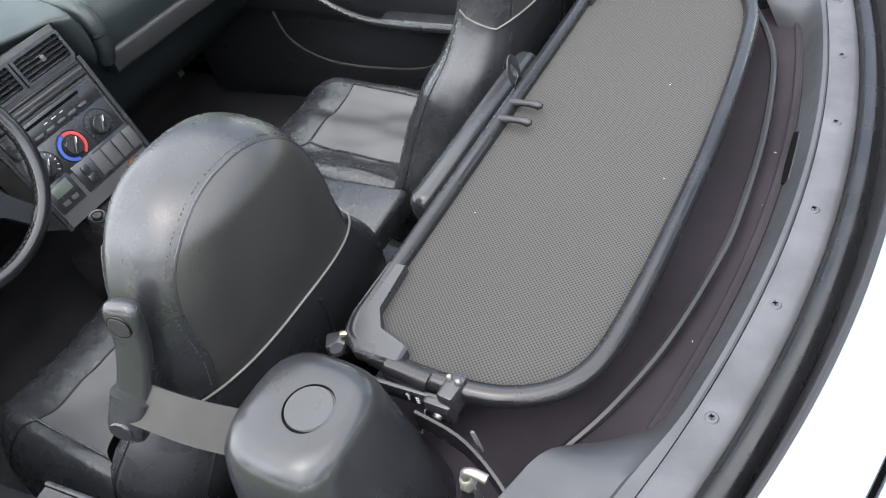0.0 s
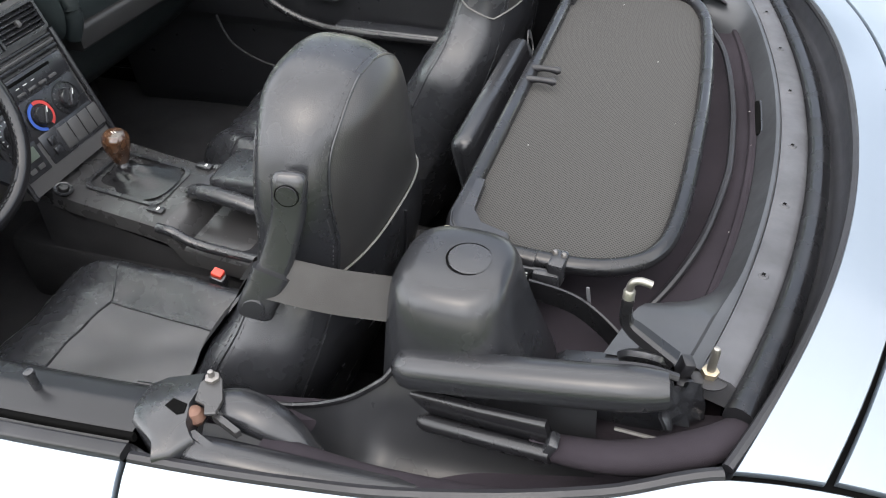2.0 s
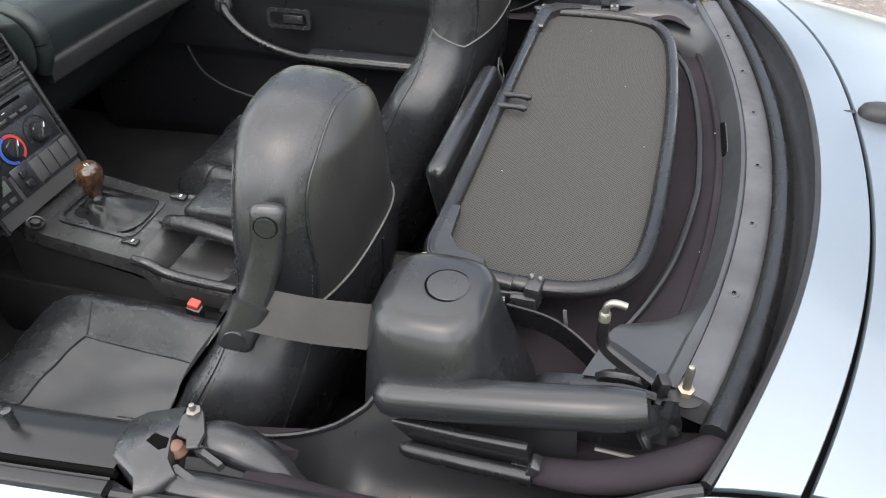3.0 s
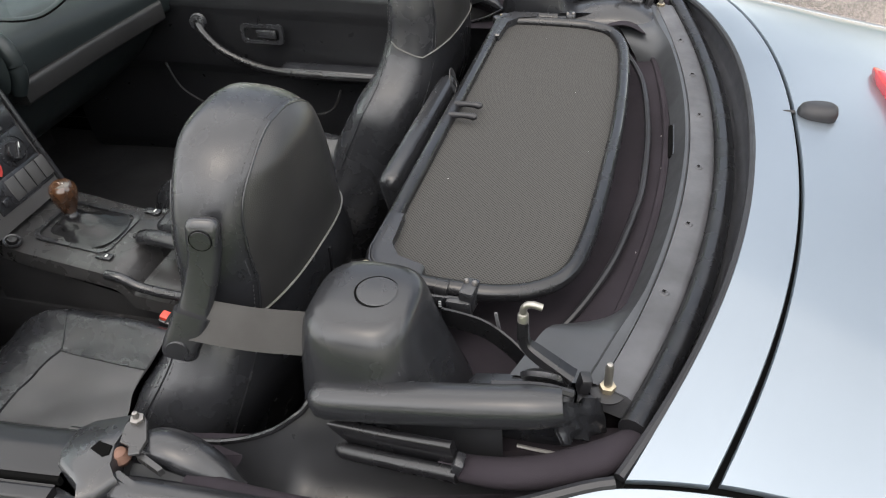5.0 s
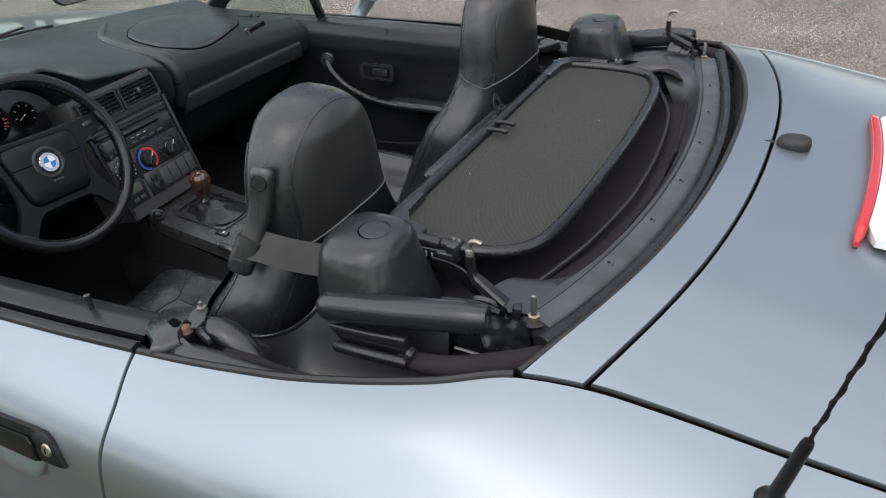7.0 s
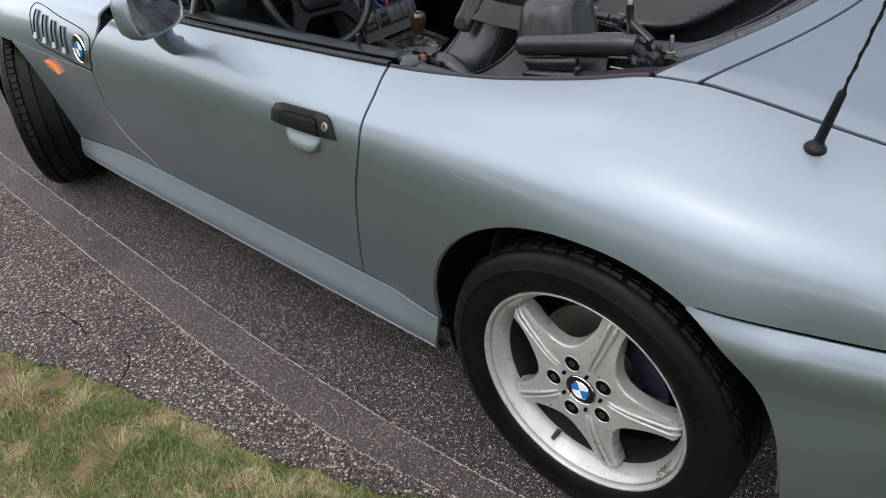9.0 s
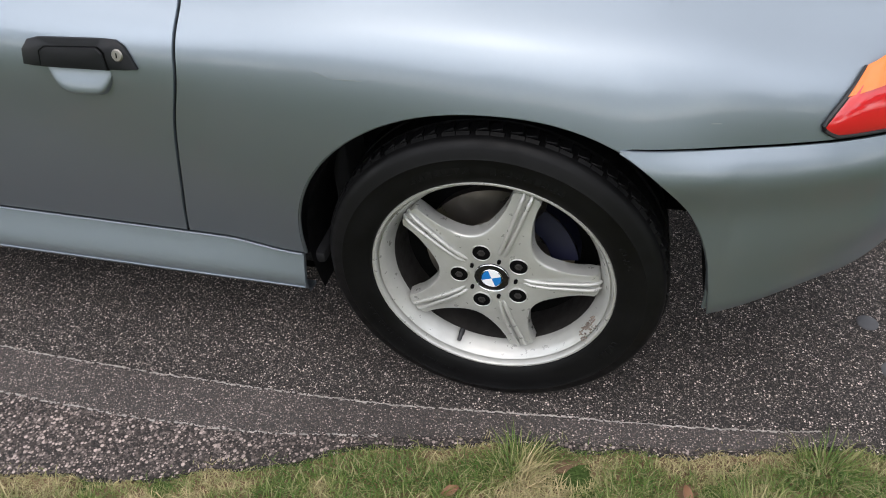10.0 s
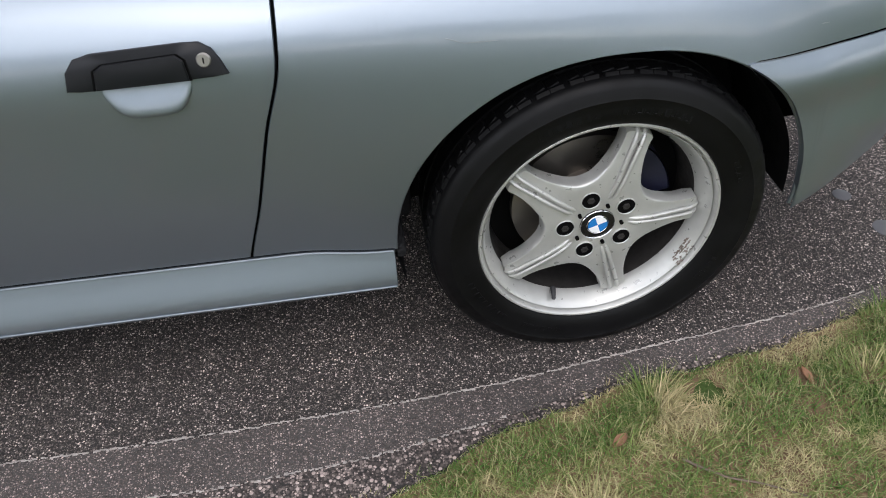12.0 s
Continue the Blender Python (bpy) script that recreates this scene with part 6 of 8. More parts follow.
# rounded trim between the seats
s = Shape()
s.box((0.040, 0.36, 0.17), (-0.368, 0.03, 0.768), 0.019, (0, -12, 0), 4)
s.part("seat_divider", VINYL, car, "black padded panel between the seats", sharp=50)

# instrument binnacle
BIN = Vector((-1.425, -0.325, 0.888))
m_bin = facing(BIN, (1, 0, 0.30), (-0.3, 0, 1))
s = Shape()


def hood(u, v):
    a = math.pi * (1.08 * u - 0.04)
    w, h = 0.190, 0.108
    d = 0.055 * v
    return m_bin @ Vector((-w * (1 + 0.1 * v) * math.cos(a), -0.035 + (h + 0.012 * v) * math.sin(a) ** 0.75 if math.sin(a) > 0 else -0.035 + 0.3 * math.sin(a) * h, -0.02 + d * (0.55 + 0.45 * max(0, math.sin(a)))))


s.grid(hood, 40, 8)
s.part("binnacle_hood", DASH_SKIN, dash, "padded hood over the instruments", sharp=70)
Shape().prism([(0.182 * math.cos(a), -0.036 + 0.110 * (math.sin(a) if math.sin(a) > 0 else 0.35 * math.sin(a))) for a in np.linspace(0, 2 * math.pi, 40)[:-1]], 0.006, m=m_bin @ pose(0, 0, -0.022)).part("instrument_plate", GLOSS_BLACK, dash)
for dx, dy, r in ((-0.160, -0.012, 0.024), (-0.085, -0.004, 0.044), (0.014, 0.002, 0.044), (0.100, -0.010, 0.028)):
    m = m_bin @ pose(dx, dy, -0.014)
    Shape().lathe([(0.0001, 0.0), (r, 0.0), (r, -0.004)], 32, m).part("dial", DARK, dash, "black instrument dial")
    Shape().lathe([(r, 0.0), (r + 0.002, 0.004), (r + 0.004, 0.0)], 32, m, closed=True).part("dial_ring", PLASTIC, dash)
    s = Shape()
    for a in np.arange(-40, 221, 20 if r > 0.04 else 45):
        s.box((0.006, 0.0014, 0.0006), (r * 0.82, 0, 0.001), 0, m=m @ pose(0, 0, 0, 0, 0, a))
    s.part("dial_marks", WHITE_MARK, dash)
    Shape().box((r * 0.75, 0.0018, 0.001), (r * 0.3, 0, 0.002), 0, m=m @ pose(0, 0, 0, 0, 0, 205)).part("needle", WHITE_MARK, dash)
s = Shape()
for a in (-30, -18, -6):
    s.box((0.010, 0.003, 0.0006), (0.038, 0, 0.0012), 0, m=m_bin @ pose(0.014, 0.002, -0.014) @ pose(0, 0, 0, 0, 0, a))
s.part("red_marks", RED_MARK, dash)

# steering wheel
HUB = Vector((-1.23, -0.334, 0.832))
m = facing(HUB, (1, 0.0, 0.42), (-0.42, 0, 1)) @ pose(0, 0, 0, 0, 0, -5)
s = Shape()
R = 0.186
s.tube([m @ Vector((R * math.cos(a), R * math.sin(a), -0.010)) for a in np.linspace(0, 2 * math.pi, 73)[:-1]], 0.0150, 14, closed=True, up=m.col[2].xyz)
steer = s.part("steering_wheel", LEATHER_SHINY, car, "black leather four-spoke steering wheel, worn shiny", sharp=60)
right = [(0.0, 0.066), (0.10, 0.068), (0.140, 0.070), (0.174, 0.072), (0.177, 0.042), (0.150, 0.030), (0.120, 0.022), (0.104, 0.006), (0.097, -0.020), (0.097, -0.050), (0.106, -0.080), (0.132, -0.122), (0.104, -0.146), (0.078, -0.112), (0.058, -0.098), (0.0, -0.098)]
plate_ = right + [(-x, y) for x, y in right[-2:0:-1]]
s = Shape().prism(plate_, 0.016, 0.005, m=m @ pose(0, 0, -0.027))
s.part("spoke_plate", HANDLE_BLACK, steer, "satin black four-spoke hub", sharp=40)
pad_ = [(x * (0.96 + 0.22 * y / 0.13), y - 0.012) for x, y in rounded(0.168, 0.132, 0.022, 6)]
s = Shape()
s.loft([[Vector((x * k, y * k, z)) for x, y in pad_] for k, z in ((1.0, -0.016), (1.0, -0.006), (0.975, -0.001), (0.93, 0.0015), (0.6, 0.0030), (0.3, 0.0034))], m=m)
s.part("airbag_pad", HANDLE_BLACK, steer, "black airbag pad with a round emblem", sharp=50)
s = Shape().tube([m @ Vector((x * 1.012, y * 1.012, -0.0105)) for x, y in pad_], 0.0018, 6, closed=True)
s.part("pad_groove", DARK, steer)
for sg in (-1, 1):
    for x1, y1 in ((0.172, 0.056), (0.120, -0.137)):
        s = Shape()
        s.box((0.034, 0.013, 0.022), (sg * x1 * 0.97, y1 * 0.97, -0.010), 0.004, (0, 0, math.degrees(math.atan2(y1, sg * x1)) + 90), m=m)
        s.part("rim_clasp", SATIN, steer)
    Shape().box((0.026, 0.010, 0.006), (sg * 0.132, 0.050, -0.011), 0.002, (0, 0, 6 * sg), m=m).part("horn_button", PLASTIC, steer, "small grey horn button")
for y, x0, x1 in ((0.006, -0.083, -0.030), (0.006, 0.030, 0.083)):
    Shape().box((x1 - x0, 0.0022, 0.0012), ((x0 + x1) / 2, y, 0.0040), 0, m=m).part("pad_seam", DARK, steer)
Shape().lathe([(0.026, 0.003), (0.0285, 0.0045), (0.034, 0.0045), (0.036, 0.003)], 36, m, closed=True).part("emblem_seat", VINYL, steer)
Shape().lathe([(0.0001, 0.0058), (0.0205, 0.0058), (0.0225, 0.003)], 36, m).part("emblem", CHROME, steer, "round emblem, blue and white quarters")
for q in range(4):
    f = [(0, 0)] + [(0.0135 * math.cos(radians(90 * q + t * 15)), 0.0135 * math.sin(radians(90 * q + t * 15))) for t in range(7)]
    Shape().add([(x, y, 0.0066) for x, y in f] + [(x, y, 0.005) for x, y in f], [tuple(range(8)), tuple(range(15, 7, -1))] + [(i, (i + 1) % 8, (i + 1) % 8 + 8, i + 8) for i in range(8)], m).part("emblem_quarter", BLUE if q % 2 else WHITE, steer)
s = Shape()
for i in range(3):
    s.box((0.007, 0.004, 0.0008), (-0.009 + 0.009 * i, -0.040, 0.0042), 0, m=m)
s.part("airbag_print", GREY_PLASTIC, steer)
st = Shape()
stitches(st, [m @ Vector(((R - 0.0135) * math.cos(a), (R - 0.0135) * math.sin(a), -0.001)) for a in np.linspace(0, 2 * math.pi, 100)], 0.011, 0.0016)
tagged(st.part("rim_stitching", RUBBER, steer), kind="stuff")
s = Shape()
s.tube([m @ Vector((0, 0, -0.03)), m @ Vector((0, 0, -0.12)), m @ Vector((0, 0.0, -0.26))], 0.048, 20, size=spline((0, 0.9), (0.3, 1.2), (1, 1.0)))
s.part("column_shroud", PLASTIC, steer)
for side in (-1, 1):
    Shape().tube([m @ Vector((side * 0.04, 0.01, -0.075)), m @ Vector((side * 0.10, 0.015, -0.07)), m @ Vector((side * 0.155, 0.02, -0.062))], 0.007, 10, size=spline((0, 0.8), (0.6, 1.0), (1, 1.25))).part("stalk", PLASTIC, steer)


# ---- doors inside, windscreen, mirrors and outside fittings ----
for side in (-1, 1):
    own = door_left if side < 0 else door_right
    # padded top and door card
    s = Shape()

    def card(x, v):
        w = section(x, 6.98)[0]
        prof = [(w - 0.008, 0.832), (w - 0.030, 0.843), (w - 0.058, 0.846), (w - 0.085, 0.838), (w - 0.105, 0.812), (w - 0.112, 0.77), (w - 0.104, 0.742), (w - 0.098, 0.60), (w - 0.075, 0.56), (w - 0.07, 0.33), (w - 0.05, 0.27)]
        i = min(int(v * 10), 9)
        t = v * 10 - i
        a, b = prof[i], prof[i + 1]
        return Vector((x, side * (a[0] + (b[0] - a[0]) * t), a[1] + (b[1] - a[1]) * t))

    s.grid(lambda u, v: card(-1.72 + 1.185 * u, v), 30, 40)
    lining = s.part("door_card", DOOR_VINYL, own, "black vinyl door card with a pull handle", sharp=60)
    s = Shape()
    s.sweep([skin(x, 6.98, side) + Vector((0, -side * 0.008, 0.004)) for x in np.linspace(-1.30, -0.53, 30)], rounded(0.016, 0.010, 0.003, 3))
    s.part("belt_strip", RUBBER, own, "black rubber belt strip")
    s = Shape()
    s.sweep([skin(x, 6.98, side) + Vector((0, -side * 0.024, 0.006)) for x in np.linspace(-1.26, -0.53, 30)], rounded(0.006, 0.010, 0.002, 3))
    s.part("window_slot", DARK, own)
    s = Shape().lathe([(0.009, 0.0), (0.0085, 0.003), (0.0045, 0.004), (0.0045, 0.022), (0.0055, 0.025), (0.005, 0.030), (0.0001, 0.031)], 14, pose(-0.66, side * 0.689, 0.840))
    s.part("lock_pin", PLASTIC, own, "black door lock pin")
    w0 = section(-1.0, 6.98)[0]
    if side > 0:
        # pull handle sweeping into the armrest
        y = side * 0.632
        s = Shape()
        s.tube(through_points([(-1.185, y, 0.740), (-1.175, y - 0.012, 0.717), (-1.12, y - 0.020, 0.670), (-1.02, y - 0.026, 0.635), (-0.90, y - 0.028, 0.625), (-0.60, y - 0.026, 0.625)], 8), 0.014, 12, size=spline((0, 1.2), (0.1, 1.0), (0.5, 0.75), (1, 0.9)))
        s.part("pull_handle", SATIN, own, "curved black door pull")
        Shape().lathe([(0.0001, 0.010), (0.020, 0.008), (0.024, 0.0)], 20, facing((-1.185, y - 0.004, 0.740), (0.2, -1, 0.2))).part("handle_cap", PLASTIC, own, "round handle end cap")
        s = Shape()
        s.box((0.36, 0.05, 0.022), (-0.78, y - 0.010, 0.628), 0.008, (0, 0, 0), 3)
        s.part("armrest_ledge", VINYL, own, "narrow armrest ledge", sharp=50)
        s = Shape()
        ring_o, ring_i = rounded(0.12, 0.05, 0.012), rounded(0.10, 0.032, 0.008)
        mm = facing((-1.01, y + 0.005, 0.713), (0, -1, 0.1))
        s.loft([[Vector((a, b, z)) for a, b in o] for o, z in ((ring_o, -0.006), (ring_o, 0.003), (ring_i, 0.003), (ring_i, -0.006))], caps=False, closed=True, m=mm)
        s.part("release_frame", PLASTIC, own, "inside door release")
        Shape().box((0.055, 0.022, 0.008), (0.012, 0, 0.0), 0.003, m=mm).part("release_lever", PLASTIC, own)
        s = Shape()
        s.tube(through_points([(-1.35, y + 0.03, 0.60), (-1.30, y + 0.01, 0.53), (-1.18, y, 0.485), (-1.0, y, 0.48), (-0.86, y + 0.005, 0.50), (-0.82, y + 0.02, 0.56)], 8), 0.0035, 8)
        s.part("pocket_edge", CARPET, own, "door pocket edge")
        # parts of the folded top seen beyond the passenger seat
        s = Shape()
        s.box((0.05, 0.03, 0.03), (-0.50, 0.60, 0.85), 0.006, (10, 20, 30))
        s.box((0.09, 0.02, 0.02), (-0.44, 0.58, 0.845), 0.004, (0, -12, 24))
        s.part("frame_hinge", PLASTIC, car, "black hinge of the folded top")

    # windscreen pillar, quarter window
    s = Shape()
    pil = through_points([(-1.77, side * 0.715, 0.815), (-1.575, side * 0.675, 0.948), (-1.38, side * 0.630, 1.070), (-1.22, side * 0.585, 1.168), (-1.175, side * 0.565, 1.193)], 6)
    s.sweep(pil, rounded(0.038, 0.032, 0.010, 3), up=(0.5, side * 0.4, 0.6))
    pillar = s.part("windscreen_pillar", PLASTIC, car, "black windscreen pillar", sharp=50)
    s = Shape()
    s.sweep([p + Vector((0.022, -side * 0.016, -0.004)) for p in pil], rounded(0.052, 0.030, 0.012, 3), up=(0.5, side * 0.4, 0.6))
    s.part("pillar_trim", DOOR_VINYL, pillar, "black inner trim of the pillar", sharp=50)
    s = Shape()
    s.sweep([p + Vector((-0.018, side * 0.014, 0.009)) for p in pil], rounded(0.017, 0.024, 0.006, 3), up=(0.5, side * 0.4, 0.6))
    s.part("pillar_skin", PAINT, pillar, "silver outer face of the pillar", sharp=50)
    post = [(-1.258, side * 0.728, 0.835), (-1.238, side * 0.66, 0.985), (-1.212, side * 0.590, 1.155), (-1.206, side * 0.568, 1.205)]
    s = Shape()
    s.sweep(through_points(post, 5), rounded(0.024, 0.024, 0.004, 2), up=(1, 0, 0))
    s.part("quarter_post", SATIN, pillar, "black quarter-window post", sharp=50)
    s = Shape()
    a, b, c = Vector((-1.72, side * 0.722, 0.845)), Vector((-1.26, side * 0.728, 0.845)), Vector((-1.220, side * 0.598, 1.148))
    off = Vector((0, side * 0.002, 0))
    s.add([a + off, b + off, c + off, a - off, b - off, c - off], [(0, 1, 2), (3, 5, 4), (0, 3, 4, 1), (1, 4, 5, 2), (2, 5, 3, 0)])
    q = s.part("quarter_window", GLASS_SIDE, pillar, "small triangular side window")
    q.visible_shadow = False
    if side < 0:
        m = facing((-1.300, side * 0.7035, 0.915), (0, -0.92, 0.40), (0.0, 0.40, 0.92)) @ Matrix.Scale(0.78, 4)
        shield = [(-0.017, -0.004), (-0.017, 0.020), (0.0, 0.024), (0.017, 0.020), (0.017, -0.004), (0.012, -0.018), (0.0, -0.024), (-0.012, -0.018)]
        Shape().prism(shield, 0.0012, 0.0002, m=m).part("sticker", GREY_PLASTIC, pillar, "small faded shield sticker on the glass")
        Shape().box((0.030, 0.020, 0.0006), (0, 0.008, 0.0013), 0, m=m).part("sticker_field", BLUE_MARK, pillar)
        for dy in (-0.006, -0.013):
            Shape().box((0.026 + dy * 0.4, 0.003, 0.0006), (0, dy, 0.0013), 0, m=m).part("sticker_bar", RED_MARK, pillar)
    s = Shape()
    s.sweep([a + Vector((-0.02, 0, -0.004)), b + Vector((0, 0, -0.004))], rounded(0.016, 0.014, 0.003, 2))
    s.part("quarter_seal", RUBBER, pillar)

    # mirror
    my = side * 0.892
    s = Shape()
    mm = facing((-1.135, my, 0.920), (1, -side * 0.36, 0.12)) @ Matrix.Scale(0.91, 4)
    out_ = [(p.x, p.y) for p in through_points([(x * side, y, 0) for x, y in ((-0.098, 0.030), (-0.070, 0.062), (0.04, 0.068), (0.086, 0.050), (0.098, 0.0), (0.090, -0.052), (0.04, -0.066), (-0.06, -0.060), (-0.094, -0.030))], 5, True)]
    rings = [[Vector((x * k, y * k, z)) for x, y in out_] for k, z in ((0.30, -0.085), (0.62, -0.078), (0.85, -0.058), (0.97, -0.028), (1.0, 0.0), (0.985, 0.008), (0.95, 0.010), (0.93, 0.006), (0.92, -0.004))]
    s.loft(rings, m=mm)
    mirror = s.part("door_mirror", PAINT, own, "silver door mirror on a short stalk", sharp=60)
    Shape().loft([[Vector((x * 0.925, y * 0.925, z)) for x, y in out_] for z in (-0.002, 0.0025)], m=mm).part("mirror_bezel", RUBBER, own)
    Shape().loft([[Vector((x * k, y * k, z)) for x, y in out_] for k, z in ((0.90, 0.0), (0.90, 0.0036), (0.885, 0.0042))], m=mm).part("mirror_glass", MIRROR, own, "dark mirror glass", sharp=10)
    s = Shape()
    s.tube(through_points([(-1.213, side * 0.800, 0.782), (-1.205, side * 0.835, 0.803), (-1.190, side * 0.860, 0.835), (-1.165, side * 0.872, 0.872)], 5), 0.026, 18, size=spline((0, 1.25), (0.3, 0.95), (1, 1.05)))
    s.part("mirror_stalk", PAINT, own, sharp=60)
    s = Shape()
    s.tube([(-1.216, side * 0.812, 0.780), (-1.216, side * 0.822, 0.786)], 0.034, 18)
    s.part("stalk_gasket", RUBBER, own)

# header of the screen with rolls of black padding
hd = [(-1.205, -0.565, 1.195), (-1.250, -0.40, 1.222), (-1.278, -0.20, 1.236), (-1.288, 0.0, 1.240), (-1.278, 0.20, 1.236), (-1.250, 0.40, 1.222), (-1.205, 0.565, 1.195)]
hdr = through_points(hd, 8)
s = Shape()
s.sweep(hdr, rounded(0.065, 0.036, 0.014, 4))
header = s.part("windscreen_header", VINYL, car, "black padded header above the windscreen", sharp=60)
s = Shape()
s.sweep([p + Vector((-0.028, 0, -0.006)) for p in hdr], rounded(0.024, 0.026, 0.008, 3))
s.part("header_skin", PAINT, header, sharp=60)
for dx, dz, r in ((0.018, 0.014, 0.010), (0.0, 0.018, 0.008)):
    Shape().tube([p + Vector((dx, 0, dz)) for p in hdr], r, 10).part("header_seal", RUBBER, header, "rubber seal roll on the header")
s = Shape()
s.tube([p + Vector((0.034, 0, -0.028)) for p in hdr[6:24]], 0.013, 12, flat=0.8)
s.tube([p + Vector((0.034, 0, -0.028)) for p in hdr[27:43]], 0.013, 12, flat=0.8)
s.part("sun_visor", VINYL, header, "rolled-up black visor", sharp=60)
s = Shape()
s.tube(through_points([hdr[1] + Vector((0.03, 0, -0.012)), hdr[3] + Vector((0.045, 0, -0.018)), hdr[5] + Vector((0.050, 0, -0.030)), hdr[6] + Vector((0.045, 0, -0.040)), hdr[8] + Vector((0.03, 0, -0.030))], 4), 0.016, 12, size=lambda t: 0.6 + 0.5 * math.sin(math.pi * t))
s.part("header_latch", PLASTIC, header, "black header latch housing", sharp=60)
s = Shape()
s.tube(through_points([hdr[-2] + Vector((0.03, 0, -0.012)), hdr[-4] + Vector((0.045, 0, -0.018)), hdr[-6] + Vector((0.050, 0, -0.030)), hdr[-8] + Vector((0.03, 0, -0.030))], 4), 0.016, 12, size=lambda t: 0.6 + 0.5 * math.sin(math.pi * t))
s.part("header_latch", PLASTIC, header, "black header latch housing", sharp=60)
Shape().box((0.028, 0.045, 0.012), (-1.232, -0.555, 1.205), 0.005, (20, 20, -20)).part("latch_scuff", RUST, header, "scuffed latch corner")
Shape().box((0.014, 0.055, 0.022), (-1.232, -0.115, 1.205), 0.004).part("latch_plate", STEEL, header, "bright metal latch plate")
Shape().box((0.016, 0.014, 0.010), (-1.236, -0.130, 1.226), 0.002).part("white_clip", WHITE_MARK, header)

# inside mirror
mm = facing((-1.285, -0.02, 1.137), (1, -0.28, -0.012))
out_ = rounded(0.235, 0.066, 0.028, 6)
s = Shape().loft([[Vector((x * k, y * k, z)) for x, y in out_] for k, z in ((0.55, -0.03), (0.92, -0.016), (1.0, 0.0), (0.99, 0.005), (0.96, 0.006))], m=mm)
rear_view = s.part("inside_mirror", PLASTIC, car, "black-framed inside mirror", sharp=60)
Shape().loft([[Vector((x * 0.95, y * 0.92, z)) for x, y in out_] for z in (0.004, 0.0075)], m=mm).part("mirror_glass", MIRROR, rear_view, sharp=10)
Shape().tube([mm @ Vector((0, 0.01, -0.02)), (-1.285, 0.0, 1.185), (-1.27, 0.0, 1.225)], 0.010, 10).part("mirror_stem", PLASTIC, rear_view)

# windscreen glass and wipers
def screen(u, v, out=0.0):
    q = 2 * u - 1
    low = Vector((-1.905 + 0.12 * q * q, q * 0.70, 0.915 - 0.070 * q * q))
    high = Vector((-1.292 + 0.082 * q * q, q * 0.565, 1.232 - 0.040 * q * q))
    p = low.lerp(high, v) + Vector((-0.02 * math.sin(math.pi * v), 0, 0.018 * math.sin(math.pi * v)))
    return p + Vector((-0.5, 0, 0.85)) * out


s = Shape()
s.grid(lambda u, v: screen(u, v * 34 / 16) if v * 34 < 16.5 else screen(u, (33 - v * 34) / 16, 0.004), 30, 34, wrap_v=True)
g = s.part("windscreen", GLASS, car, "clear curved windscreen with a green tint", sharp=60)
g.visible_shadow = False
Shape().sweep([screen(u, 0.005, 0.004) for u in np.linspace(0, 1, 30)], rounded(0.05, 0.012, 0.004, 2)).part("screen_base_seal", RUBBER, car, "black seal at the foot of the windscreen")
s = Shape()
s.grid(lambda u, v: screen(u, 0) + Vector((-0.10 * v + 0.05, 0, -0.028 - 0.01 * v)), 30, 4)
s.part("cowl_grille", PLASTIC, car, "black cowl below the windscreen")
for u0, u1 in ((0.30, 0.09), (0.66, 0.42)):
    s = Shape()
    s.tube([screen(u0 + (u1 - u0) * t, 0.03 + 0.05 * t, 0.012) for t in np.linspace(0, 1, 8)], 0.0045, 8)
    wiper = s.part("wiper", PLASTIC, car, "black wiper arm and blade")
    s = Shape()
    s.tube([screen(u1 + (0.17 if u1 < 0.3 else 0.2) * t - 0.04, 0.07 + 0.035 * t, 0.008) for t in np.linspace(0, 1, 8)], 0.004, 8)
    s.part("blade", RUBBER, wiper)
    Shape().box((0.035, 0.05, 0.016), screen(u1 + 0.05, 0.085, 0.014), 0.004, (0, -30, 0)).part("blade_bridge", STEEL, wiper)
# door handle
HX = lambda x, z, out=0.0: skin(x, level(x, z), -1, out)
s = Shape()
plate = [(-0.802, 0.703), (-0.797, 0.728), (-0.783, 0.744), (-0.760, 0.749), (-0.640, 0.7515), (-0.616, 0.7505), (-0.601, 0.742), (-0.592, 0.728), (-0.583, 0.706), (-0.600, 0.704), (-0.636, 0.703), (-0.740, 0.702), (-0.760, 0.701), (-0.785, 0.701)]
cxz = (sum(p[0] for p in plate) / len(plate), sum(p[1] for p in plate) / len(plate))
ringp = lambda k, out: [HX(cxz[0] + (x - cxz[0]) * k, cxz[1] + (z - cxz[1]) * k, out) for x, z in plate]
s.loft([ringp(1.0, -0.004), ringp(1.0, 0.003), ringp(0.985, 0.0055), ringp(0.95, 0.007), ringp(0.5, 0.0075)])
handle = s.part("door_handle", HANDLE_BLACK, door_left, "black plastic door handle with a round key lock", sharp=35)
s = Shape()
grip = [(-0.762, 0.703), (-0.758, 0.728), (-0.745, 0.735), (-0.650, 0.738), (-0.640, 0.730), (-0.637, 0.704)]
cg = (-0.70, 0.719)
ringg = lambda k, out: [HX(cg[0] + (x - cg[0]) * k, cg[1] + (z - cg[1]) * k, out) for x, z in grip]
s.loft([ringg(1.0, 0.004), ringg(1.0, 0.0095), ringg(0.97, 0.0115), ringg(0.6, 0.0125)])
s.part("handle_flap", HANDLE_BLACK, door_left, "black pull flap", sharp=35)
s = Shape()
s.loft([ringg(1.06, 0.0070), ringg(1.06, 0.0082), ringg(1.0, 0.0082)], caps=False)
s.part("flap_gap", DARK, door_left)
s = Shape()


